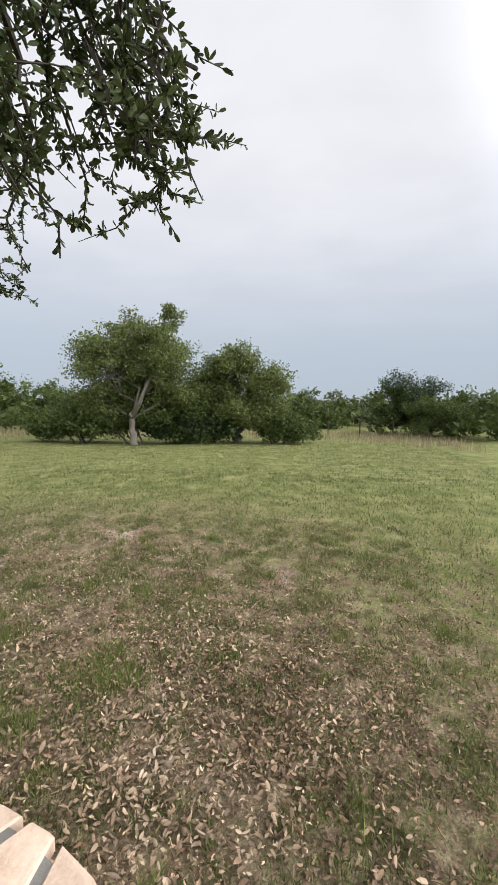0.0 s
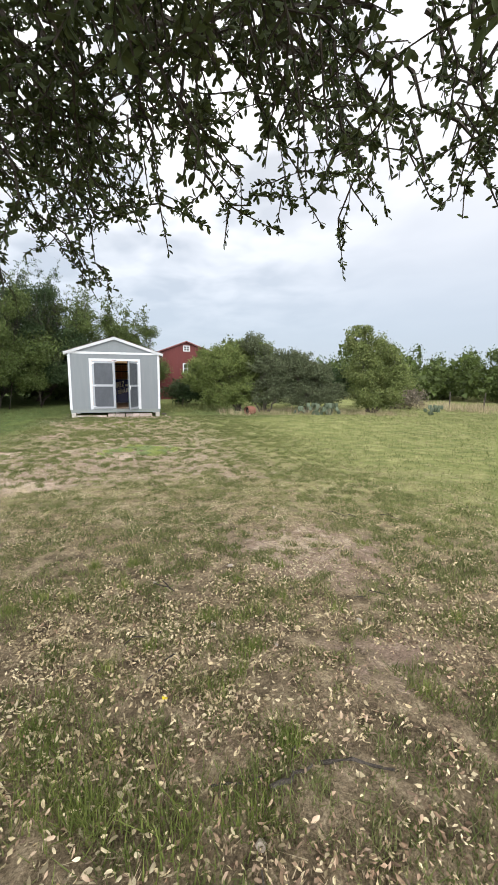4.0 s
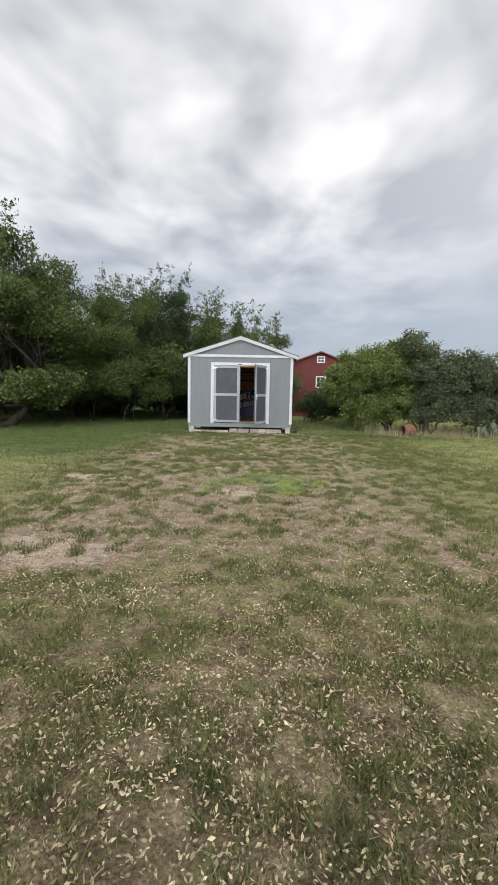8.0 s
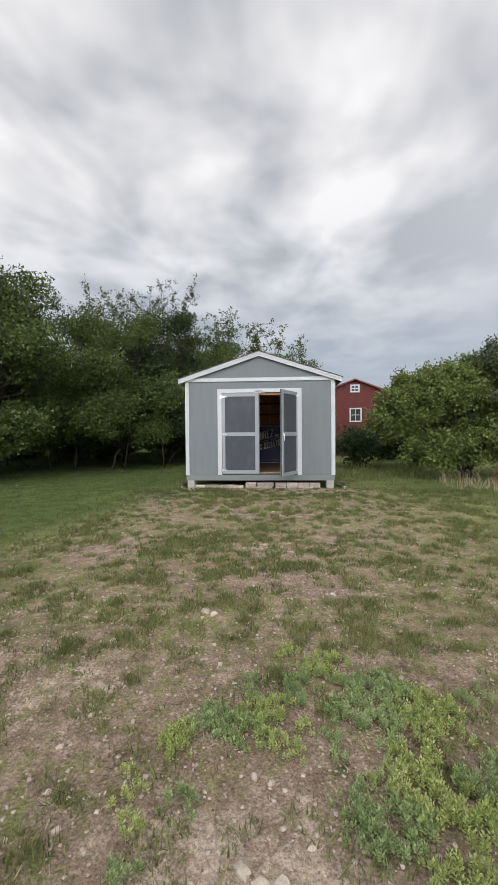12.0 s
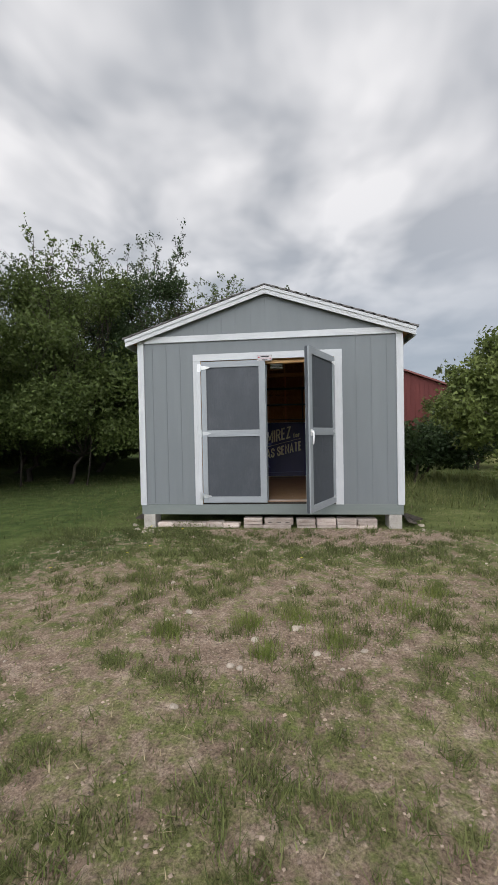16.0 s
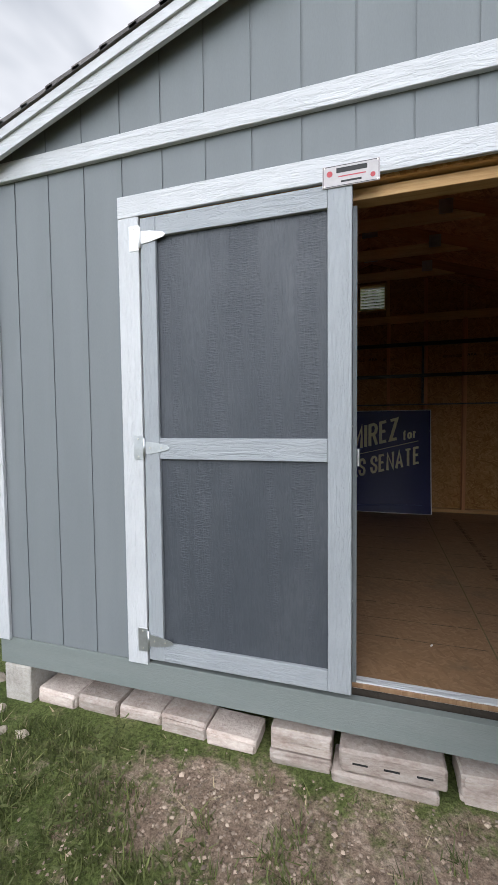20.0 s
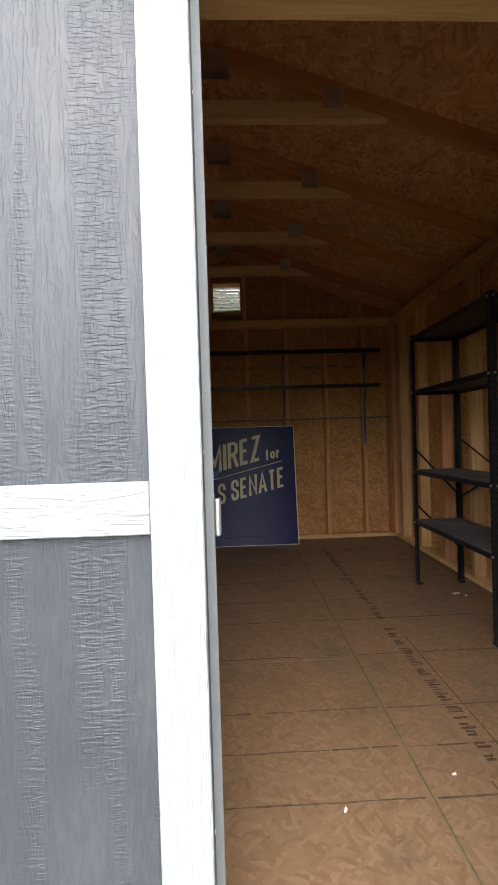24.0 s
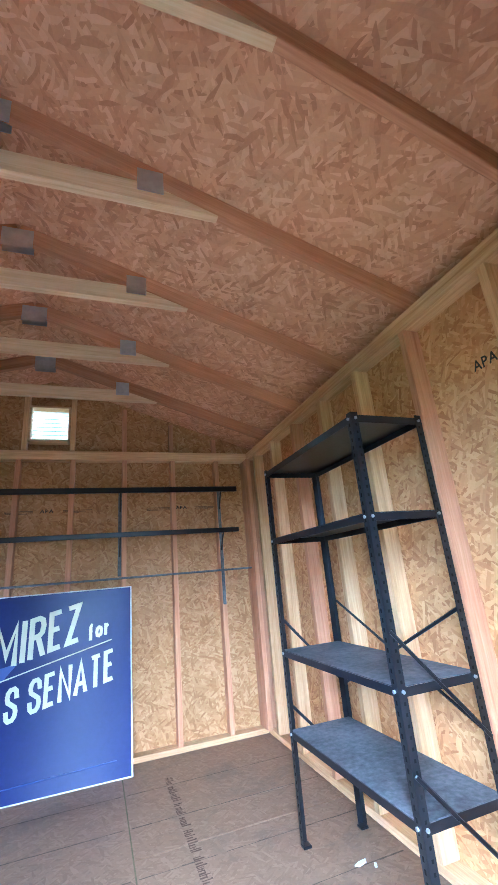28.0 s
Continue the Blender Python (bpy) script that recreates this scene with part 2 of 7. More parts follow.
def osb_material(name, axes, tones, size=1.0, rough=0.7, spec=0.25, soil=0.0):
    """Pressed wood strands lying in the plane of the two axes given."""
    m = bpy.data.materials.new(name)
    m.use_nodes = True
    add, link = nodes_of(m.node_tree)
    out, b = add("ShaderNodeOutputMaterial"), add("ShaderNodeBsdfPrincipled", i_Roughness=rough)
    b.inputs["Specular IOR Level"].default_value = spec
    link(b.outputs[0], out.inputs["Surface"])
    co, sp, cb = add("ShaderNodeTexCoord"), add("ShaderNodeSeparateXYZ"), add("ShaderNodeCombineXYZ")
    link(co.outputs["Object"], sp.inputs[0])
    link(sp.outputs[axes[0]], cb.inputs["X"])
    link(sp.outputs[axes[1]], cb.inputs["Y"])
    warp = add("ShaderNodeTexNoise", i_Scale=4.0, i_Detail=2.0)
    link(cb.outputs[0], warp.inputs["Vector"])
    wv = add("ShaderNodeVectorMath", operation="MULTIPLY_ADD")
    wv.inputs[1].default_value = (0.06, 0.06, 0)
    link(warp.outputs["Color"], wv.inputs[0])
    link(cb.outputs[0], wv.inputs[2])
    layers = []
    for ang, sc in ((0.35, 1.0), (1.25, 0.9), (2.5, 1.15)):
        mp = add("ShaderNodeMapping")
        mp.inputs["Rotation"].default_value = (0, 0, ang)
        mp2 = add("ShaderNodeMapping")
        mp2.inputs["Scale"].default_value = (15 * sc / size, 62 * sc / size, 1)
        link(wv.outputs[0], mp.inputs[0])
        link(mp.outputs[0], mp2.inputs[0])
        vo = add("ShaderNodeTexVoronoi", voronoi_dimensions="2D", i_Scale=1.0, i_Randomness=1.0)
        link(mp2.outputs[0], vo.inputs["Vector"])
        s = add("ShaderNodeSeparateColor")
        link(vo.outputs["Color"], s.inputs[0])
        layers.append((s.outputs[0], s.outputs[1]))
    # the strand on top is the layer with the highest cell value
    m1 = add("ShaderNodeMath", operation="GREATER_THAN")
    link(layers[0][1], m1.inputs[0])
    link(layers[1][1], m1.inputs[1])
    mixa, top = add("ShaderNodeMix", data_type="FLOAT"), add("ShaderNodeMath", operation="MAXIMUM")
    link(m1.outputs[0], mixa.inputs["Factor"])
    link(layers[1][0], mixa.inputs["A"])
    link(layers[0][0], mixa.inputs["B"])
    link(layers[0][1], top.inputs[0])
    link(layers[1][1], top.inputs[1])
    m2 = add("ShaderNodeMath", operation="GREATER_THAN")
    link(top.outputs[0], m2.inputs[0])
    link(layers[2][1], m2.inputs[1])
    mixb = add("ShaderNodeMix", data_type="FLOAT")
    link(m2.outputs[0], mixb.inputs["Factor"])
    link(layers[2][0], mixb.inputs["A"])
    link(mixa.outputs["Result"], mixb.inputs["B"])
    big = add("ShaderNodeTexNoise", i_Scale=1.6, i_Detail=3.0)
    link(cb.outputs[0], big.inputs["Vector"])
    fin = add("ShaderNodeTexNoise", i_Scale=90.0, i_Detail=3.0)
    link(cb.outputs[0], fin.inputs["Vector"])
    sm, sm2 = add("ShaderNodeMath", operation="MULTIPLY_ADD"), add("ShaderNodeMath", operation="MULTIPLY_ADD")
    sm.inputs[1].default_value, sm2.inputs[1].default_value = 0.5, 0.3
    link(big.outputs["Fac"], sm.inputs[0])
    link(mixb.outputs["Result"], sm.inputs[2])
    link(fin.outputs["Fac"], sm2.inputs[0])
    link(sm.outputs[0], sm2.inputs[2])
    ramp = add("ShaderNodeValToRGB")
    el = ramp.color_ramp.elements
    for _ in range(2):
        el.new(0.5)
    for e, p, c in zip(el, (0.25, 0.6, 1.0, 1.45), tones):
        e.position, e.color = min(p / 1.5, 1), (*c, 1)
    dv = add("ShaderNodeMath", operation="DIVIDE")
    dv.inputs[1].default_value = 1.6
    link(sm2.outputs[0], dv.inputs[0])
    link(dv.outputs[0], ramp.inputs[0])
    smudge = add("ShaderNodeTexNoise", i_Scale=2.6, i_Detail=9.0, i_Roughness=0.7, i_Distortion=0.6)
    link(cb.outputs[0], smudge.inputs["Vector"])
    amount = add("ShaderNodeMapRange", interpolation_type="SMOOTHSTEP")
    for k, v in (("From Min", 0.48), ("From Max", 0.72), ("To Max", soil)):
        amount.inputs[k].default_value = v
    link(smudge.outputs["Fac"], amount.inputs["Value"])
    worn = add("ShaderNodeMix", data_type="RGBA")
    worn.inputs["B"].default_value = (0.10, 0.078, 0.055, 1)
    link(amount.outputs[0], worn.inputs["Factor"])
    link(ramp.outputs[0], worn.inputs["A"])
    link(worn.outputs["Result"], b.inputs["Base Color"])
    bp = add("ShaderNodeBump", i_Strength=0.25, i_Distance=0.003)
    link(mixb.outputs["Result"], bp.inputs["Height"])
    link(bp.outputs[0], b.inputs["Normal"])
    return m


M = {}
M["siding"] = material("grey_painted_siding", [(0.150, 0.164, 0.170), (0.174, 0.189, 0.195)], 0.65, 1.2, (6, 6, 1), 0.25, 60, dist=0.002)
M["trim"] = grain_material("white_painted_trim", [(0.45, 0.46, 0.47), (0.51, 0.517, 0.525), (0.57, 0.575, 0.58)], 0.5, 0.003, 40.0)
M["rail"] = grain_material("light_grey_door_paint", [(0.26, 0.276, 0.29), (0.292, 0.31, 0.323), (0.327, 0.344, 0.357)], 0.5, 0.003, 40.0)
M["panel"] = grain_material("charcoal_textured_panel", [(0.041, 0.047, 0.056), (0.053, 0.059, 0.068), (0.078, 0.084, 0.093)], 0.46, 0.003, 34.0, 0.5, 0.36)
M["rim"] = material("green_grey_painted_board", [(0.155, 0.177, 0.166), (0.19, 0.208, 0.197)], 0.7, 2, (1, 6, 6), 0.3, 30)
M["wood"] = material("pine_framing_wood", [(0.50, 0.27, 0.105), (0.64, 0.39, 0.17), (0.75, 0.51, 0.26)], 0.65, 3.0, (0.6, 14, 14), 0.2, 9, per_object=0.18, dist=0.002)
M["wood_pale"] = material("pale_planed_pine", [(0.60, 0.38, 0.18), (0.74, 0.52, 0.28), (0.80, 0.60, 0.36)], 0.6, 3.0, (0.6, 14, 14), 0.2, 9, per_object=0.12, dist=0.002)
M["wood_red"] = material("reddish_framing_wood", [(0.41, 0.18, 0.078), (0.52, 0.25, 0.115), (0.61, 0.33, 0.165)], 0.65, 3.0, (0.6, 14, 14), 0.2, 9, per_object=0.15, dist=0.002)
M["osb_floor"] = osb_material("floor_strand_board", "XY", ((0.182, 0.101, 0.05), (0.218, 0.129, 0.069), (0.241, 0.146, 0.08), (0.296, 0.19, 0.111)), 0.75, 0.5, 0.4, 0.6)
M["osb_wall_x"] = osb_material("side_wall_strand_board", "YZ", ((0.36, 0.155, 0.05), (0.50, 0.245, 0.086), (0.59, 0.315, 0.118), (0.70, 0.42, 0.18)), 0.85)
# darker copy of the side wall board: light falloff put into the tones
M["osb_wall_y"] = osb_material("dimmed_end_wall_strand_board", "XZ", ((0.26, 0.115, 0.035), (0.37, 0.185, 0.062), (0.44, 0.235, 0.086), (0.55, 0.325, 0.14)), 0.85)
# lighter copy of the board: brightness of the ceiling put into the tones
M["osb_roof"] = osb_material("lightened_roof_strand_board", "YX", ((0.47, 0.215, 0.10), (0.64, 0.325, 0.16), (0.72, 0.395, 0.205), (0.84, 0.52, 0.30)), 1.0, soil=0.25)
M["black"] = material("black_powder_coated_steel", [(0.005, 0.005, 0.006), (0.011, 0.011, 0.012)], 0.3, 6, bump=0.06, spec=0.45)
M["shelf"] = material("dusty_dark_shelf", [(0.03, 0.03, 0.031), (0.10, 0.10, 0.10), (0.19, 0.188, 0.182)], 0.55, 3.2, bump=0.1)
M["galv"] = material("galvanised_steel", [(0.42, 0.43, 0.44), (0.58, 0.59, 0.60)], 0.38, 14, bump=0.1, metallic=0.85, spec=0.5)
# near-black for holes and hollows, their shade put into the colour
M["hole"] = material("hole_shade_black", [(0.01, 0.01, 0.01), (0.015, 0.015, 0.015)], 0.9, bump=0)
M["screw"] = material("bright_screw", [(0.6, 0.58, 0.52), (0.7, 0.68, 0.62)], 0.3, bump=0, metallic=0.8)
M["prime"] = osb_material("scuffed_grey_primed_board", "XZ", ((0.232, 0.252, 0.256), (0.258, 0.277, 0.281), (0.276, 0.294, 0.297), (0.325, 0.34, 0.342)), 1.3)
M["jamb"] = material("grey_painted_jamb", [(0.11, 0.12, 0.123), (0.135, 0.146, 0.148)], 0.55, 3, (1, 6, 6), 0.2, 30, dist=0.002)
M["shingle"] = material("weathered_brown_grey_shingle", [(0.095, 0.088, 0.088), (0.145, 0.135, 0.132), (0.19, 0.178, 0.172)], 0.95, 9, bump=0.7, fine=120, island=0.15)
M["concrete"] = material("pale_concrete_block", [(0.30, 0.275, 0.24), (0.40, 0.37, 0.33), (0.48, 0.45, 0.41)], 0.95, 6, bump=0.6, fine=70, per_object=0.12)
M["paver"] = material("tan_split_faced_paver", [(0.33, 0.255, 0.215), (0.46, 0.385, 0.335), (0.58, 0.515, 0.46)], 0.95, 7, (1, 1, 3), 0.7, 45, per_object=0.3)
# near-black: shade beneath the shed put into the colour of earth and framing
M["soil"] = material("underfloor_shade_black", [(0.03, 0.024, 0.018), (0.06, 0.05, 0.04)], 1.0, 3, bump=0.5)
M["sign"] = material("navy_corrugated_plastic", [(0.010, 0.013, 0.075), (0.015, 0.019, 0.10)], 0.3, 1.5, bump=0.01, spec=0.12)
M["sign_star"] = material("paler_blue_print", [(0.045, 0.065, 0.21), (0.055, 0.08, 0.24)], 0.35, 1.5, bump=0, spec=0.3)
M["sign_letter"] = material("cream_print", [(0.55, 0.53, 0.36), (0.62, 0.60, 0.42)], 0.35, 2, bump=0, spec=0.12)
M["white"] = material("white_plastic", [(0.70, 0.70, 0.70), (0.80, 0.80, 0.80)], 0.4, 5, bump=0.02)
M["plate"] = material("dull_metal_plate", [(0.40, 0.37, 0.37), (0.48, 0.45, 0.45)], 0.5, 5, bump=0.02)
M["red_print"] = material("red_print", [(0.36, 0.05, 0.06), (0.42, 0.06, 0.07)], 0.5, bump=0)
M["ink"] = material("black_print", [(0.02, 0.02, 0.02), (0.03, 0.03, 0.03)], 0.6, bump=0)
M["stamp"] = material("faded_ink_stamp", [(0.06, 0.035, 0.022), (0.13, 0.075, 0.045)], 0.8, 30, bump=0)
M["line"] = material("faint_dark_nail_line", [(0.062, 0.05, 0.036), (0.11, 0.08, 0.052), (0.17, 0.115, 0.07)], 0.8, 22, bump=0)
M["chalk"] = material("green_edge_line", [(0.10, 0.10, 0.055), (0.19, 0.15, 0.08)], 0.9, 12, bump=0)
M["barn"] = material("red_barn_siding", [(0.085, 0.019, 0.017), (0.12, 0.028, 0.024)], 0.7, 0.8, (4, 4, 0.6), 0.2, 12)
M["barn_roof"] = material("red_metal_roof", [(0.15, 0.05, 0.045), (0.20, 0.07, 0.062)], 0.45, 0.6, bump=0.05)
M["glass_dark"] = material("dark_window_pane", [(0.03, 0.035, 0.03), (0.06, 0.07, 0.06)], 0.08, 3, bump=0, spec=0.6)
M["clay"] = material("terracotta", [(0.115, 0.047, 0.031), (0.165, 0.072, 0.047), (0.21, 0.10, 0.068)], 0.85, 5, bump=0.3)
M["flag"] = material("pink_tan_flagstone", [(0.46, 0.32, 0.225), (0.60, 0.45, 0.34), (0.68, 0.55, 0.43)], 0.9, 4, bump=0.35, fine=30, per_object=0.2)
M["mortar"] = material("grey_mortar", [(0.17, 0.16, 0.14), (0.24, 0.225, 0.20)], 0.95, 8, bump=0.6, fine=60)
M["rock"] = material("chalky_white_limestone", [(0.30, 0.25, 0.195), (0.42, 0.36, 0.29), (0.54, 0.48, 0.40)], 0.95, 9, bump=0.6, fine=60, per_object=0.2)
M["pebble"] = material("mixed_pale_pebbles", [(0.22, 0.16, 0.12), (0.42, 0.33, 0.255)], 0.95, 9, bump=0.3, island=0.55)
M["chip"] = material("pale_limestone_chip", [(0.26, 0.20, 0.148), (0.46, 0.375, 0.295)], 0.95, 9, bump=0.3, island=0.5)
M["bark"] = material("rough_grey_bark", [(0.035, 0.029, 0.023), (0.072, 0.06, 0.049), (0.12, 0.104, 0.086)], 0.95, 3, (5, 5, 1), 0.9, 16, dist=0.02)
M["bark_pale"] = material("pale_grey_bark", [(0.11, 0.095, 0.078), (0.17, 0.15, 0.122), (0.23, 0.205, 0.17)], 0.95, 3, (5, 5, 1), 0.7, 16, dist=0.02)
M["twig"] = material("dark_twig", [(0.035, 0.028, 0.022), (0.07, 0.058, 0.046)], 0.95, 8, bump=0.4)
M["leaf_near"] = leaf_material("live_oak_leaf", [(0.035, 0.046, 0.016), (0.06, 0.078, 0.027), (0.105, 0.122, 0.045)], 0.4, 0.24)
M["leaf_oak"] = leaf_material("oak_foliage", [(0.052, 0.074, 0.02), (0.09, 0.122, 0.034), (0.132, 0.162, 0.052)], 0.4)
M["leaf_mesquite"] = leaf_material("mesquite_foliage", [(0.09, 0.115, 0.036), (0.15, 0.18, 0.058), (0.21, 0.235, 0.085)], 0.4)
M["leaf_dark"] = leaf_material("juniper_foliage", [(0.024, 0.044, 0.016), (0.04, 0.064, 0.024), (0.064, 0.092, 0.032)], 0.4)
M["leaf_far"] = leaf_material("far_foliage", [(0.06, 0.08, 0.034), (0.098, 0.122, 0.05), (0.14, 0.16, 0.073)], 0.4)
M["leaf_bush"] = leaf_material("bright_bush_foliage", [(0.082, 0.108, 0.03), (0.135, 0.17, 0.047), (0.195, 0.222, 0.075)], 0.4)
M["brush"] = leaf_material("dry_brush", [(0.15, 0.125, 0.09), (0.21, 0.18, 0.135)], 0.35)
M["leaf_dry"] = leaf_material("grey_brown_brush_leaf", [(0.066, 0.082, 0.042), (0.10, 0.118, 0.062), (0.14, 0.155, 0.085)], 0.4)
M["cactus"] = leaf_material("cactus_pad", [(0.075, 0.10, 0.062), (0.12, 0.145, 0.095)], 0.3, 0.05)
M["grass"] = leaf_material("green_grass_blade", [(0.092, 0.112, 0.034), (0.152, 0.172, 0.058), (0.245, 0.246, 0.105)], 0.45, 0.3, 0.7)
M["tuft"] = leaf_material("fresh_green_grass_blade", [(0.105, 0.138, 0.032), (0.17, 0.205, 0.052), (0.25, 0.27, 0.085)], 0.4, 0.3, 0.65)
M["dry_grass"] = leaf_material("dry_grass_blade", [(0.24, 0.19, 0.115), (0.34, 0.28, 0.175), (0.46, 0.39, 0.26)], 0.4, 0.2, 0.8)
M["weed"] = leaf_material("yellow_green_weed_leaf", [(0.28, 0.335, 0.105), (0.38, 0.43, 0.15), (0.48, 0.51, 0.22)], 0.3, 0.35)
M["weed_blue"] = leaf_material("blue_green_weed_leaf", [(0.22, 0.285, 0.125), (0.30, 0.37, 0.165), (0.40, 0.455, 0.22)], 0.3, 0.35)
M["litter"] = leaf_material("fallen_oak_leaf", [(0.125, 0.073, 0.045), (0.30, 0.207, 0.135), (0.53, 0.42, 0.295)], 0.6, 0.1, 0.75)
M["litter_pale"] = leaf_material("bleached_oak_leaf", [(0.26, 0.20, 0.112), (0.45, 0.37, 0.222), (0.66, 0.575, 0.385)], 0.5, 0.1, 0.75)
M["louvre"] = leaf_material("thin_white_louvre", [(0.8, 0.8, 0.78), (0.85, 0.85, 0.83)], 0.05, 0.7)
M["lush"] = leaf_material("dark_green_grass_blade", [(0.066, 0.082, 0.026), (0.108, 0.124, 0.044), (0.17, 0.178, 0.076)], 0.35, 0.3, 0.7)
M["moss"] = leaf_material("grey_ball_moss", [(0.055, 0.05, 0.042), (0.10, 0.092, 0.078)], 0.3, 0.1)
M["yellow"] = leaf_material("yellow_petal", [(0.75, 0.6, 0.03), (0.8, 0.65, 0.05)], 0.1)


def ground_material():
    """Grass, dry thatch and bare earth mixed by the sheet's own cover values and by noise."""
    m = bpy.data.materials.new("patchy_lawn")
    m.use_nodes = True
    add, link = nodes_of(m.node_tree)
    out, b = add("ShaderNodeOutputMaterial"), add("ShaderNodeBsdfPrincipled", i_Roughness=0.95)
    b.inputs["Specular IOR Level"].default_value = 0.1
    link(b.outputs[0], out.inputs["Surface"])
    co = add("ShaderNodeTexCoord")
    def noise_of(scale, detail=5.0, rough=0.6):
        n = add("ShaderNodeTexNoise", i_Scale=scale, i_Detail=detail, i_Roughness=rough)
        link(co.outputs["Object"], n.inputs["Vector"])
        return n.outputs["Fac"]
    def ramp_of(fac, stops):
        r = add("ShaderNodeValToRGB")
        el = r.color_ramp.elements
        while len(el) < len(stops):
            el.new(0.5)
        for e, (p, c) in zip(el, stops):
            e.position, e.color = p, (*c, 1)
        link(fac, r.inputs[0])
        return r.outputs[0]
    def mix(fac, a, c):
        n = add("ShaderNodeMix", data_type="RGBA")
        link(fac, n.inputs["Factor"])
        link(a, n.inputs["A"])
        link(c, n.inputs["B"])
        return n.outputs["Result"]
    grass = ramp_of(noise_of(2.2, 7, 0.7), [(0.3, (0.09, 0.108, 0.034)), (0.5, (0.175, 0.19, 0.066)), (0.68, (0.29, 0.28, 0.122))])
    # greener grass, darkened as well for the shade of the trees
    lush = ramp_of(noise_of(3.0, 7, 0.7), [(0.3, (0.036, 0.056, 0.016)), (0.5, (0.068, 0.098, 0.028)), (0.7, (0.112, 0.14, 0.048))])
    at = add("ShaderNodeAttribute", attribute_name="cover")
    grass = mix(at.outputs["Alpha"], grass, lush)
    dry = ramp_of(noise_of(7, 6, 0.7), [(0.32, (0.075, 0.058, 0.036)), (0.5, (0.208, 0.161, 0.101)), (0.68, (0.40, 0.32, 0.21))])
    dirt = ramp_of(noise_of(9, 8, 0.75), [(0.3, (0.15, 0.104, 0.075)), (0.5, (0.28, 0.205, 0.152)), (0.72, (0.47, 0.375, 0.29))])
    sp = add("ShaderNodeSeparateColor")
    link(at.outputs["Color"], sp.inputs[0])
    def sharp(value, scale, lo, hi):
        n = add("ShaderNodeMath", operation="ADD")
        link(value, n.inputs[0])
        nb = add("ShaderNodeMath", operation="MULTIPLY_ADD")
        nb.inputs[1].default_value, nb.inputs[2].default_value = 2.0, -0.5
        link(noise_of(scale, 9, 0.72), nb.inputs[0])
        link(nb.outputs[0], n.inputs[1])
        r = add("ShaderNodeMapRange", interpolation_type="SMOOTHSTEP")
        r.inputs["From Min"].default_value, r.inputs["From Max"].default_value = lo, hi
        link(n.outputs[0], r.inputs["Value"])
        return r.outputs[0]
    c1 = mix(sharp(sp.outputs[1], 6.5, 0.7, 1.25), grass, dry)
    c2 = mix(sharp(sp.outputs[0], 7.5, 0.9, 1.3), c1, dirt)
    sand = ramp_of(noise_of(12, 8, 0.7), [(0.3, (0.30, 0.225, 0.16)), (0.55, (0.46, 0.365, 0.275)), (0.75, (0.58, 0.48, 0.38))])
    c2 = mix(sharp(sp.outputs[2], 6.0, 0.92, 1.2), c2, sand)
    fr = add("ShaderNodeMapRange")
    for k, v in (("From Min", 0.33), ("From Max", 0.67), ("To Min", 0.35), ("To Max", 1.7)):
        fr.inputs[k].default_value = v
    link(noise_of(70, 6, 0.8), fr.inputs["Value"])
    fm = add("ShaderNodeVectorMath", operation="SCALE")
    link(c2, fm.inputs[0])
    link(fr.outputs[0], fm.inputs["Scale"])
    link(fm.outputs[0], b.inputs["Base Color"])
    bp = add("ShaderNodeBump", i_Strength=0.9, i_Distance=0.03)
    link(noise_of(22, 8, 0.75), bp.inputs["Height"])
    link(bp.outputs[0], b.inputs["Normal"])
    return m


M["ground"] = ground_material()


# ---- building helpers ----
def mesh_of(name, bm, mat, smooth=False):
    me = bpy.data.meshes.new(name)
    bm.to_mesh(me)
    bm.free()
    me.materials.append(mat)
    if smooth:
        me.polygons.foreach_set("use_smooth", [True] * len(me.polygons))
    return me


def part(name, bm, mat, parent=None, label="", smooth=False, m=None):
    ob = new(name, mesh_of(name, bm, mat, smooth))
    if m is not None:
        ob.matrix_basis = m
    if parent is not None:
        ob.parent = parent
    return tagged(ob, label)


def holder(name, m=None, label="", category="", group="", kind=""):
    ob = new(name)
    ob.empty_display_size = 0.1
    if m is not None:
        ob.matrix_basis = m
    return tagged(ob, label, category, group, kind)


def box(bm, x0, x1, y0, y1, z0, z1, bevel=0.0):
    g = bmesh.ops.create_cube(bm, size=1.0, matrix=Matrix.LocRotScale(((x0 + x1) / 2, (y0 + y1) / 2, (z0 + z1) / 2), None, (x1 - x0, y1 - y0, z1 - z0)))
    if bevel:
        vs = set(g["verts"])
        es = [e for e in bm.edges if e.verts[0] in vs and e.verts[1] in vs]
        bmesh.ops.bevel(bm, geom=es, offset=bevel, segments=1, affect="EDGES")
    return bm


def cbox(x0, x1, y0, y1, z0, z1, bevel=0.0):
    return box(bmesh.new(), x0, x1, y0, y1, z0, z1, bevel)


def along(p0, p1, up=(0, 0, 1)):
    """A frame at p0 with x along p0-p1 and z near up."""
    x = (Vector(p1) - Vector(p0)).normalized()
    z = Vector(up) - x * x.dot(Vector(up))
    z = z.normalized() if z.length > 1e-4 else x.orthogonal().normalized()
    y = z.cross(x)
    return Matrix.Translation(p0) @ Matrix((x, y, z)).transposed().to_4x4()


def beam(name, p0, p1, w, h, mat, parent=None, up=(0, 0, 1), bevel=0.003, label=""):
    """A straight bar from p0 to p1, w across and h along up, centred on the line."""
    n = (Vector(p1) - Vector(p0)).length
    return part(name, cbox(0, n, -w / 2, w / 2, -h / 2, h / 2, bevel), mat, parent, label, m=along(p0, p1, up))


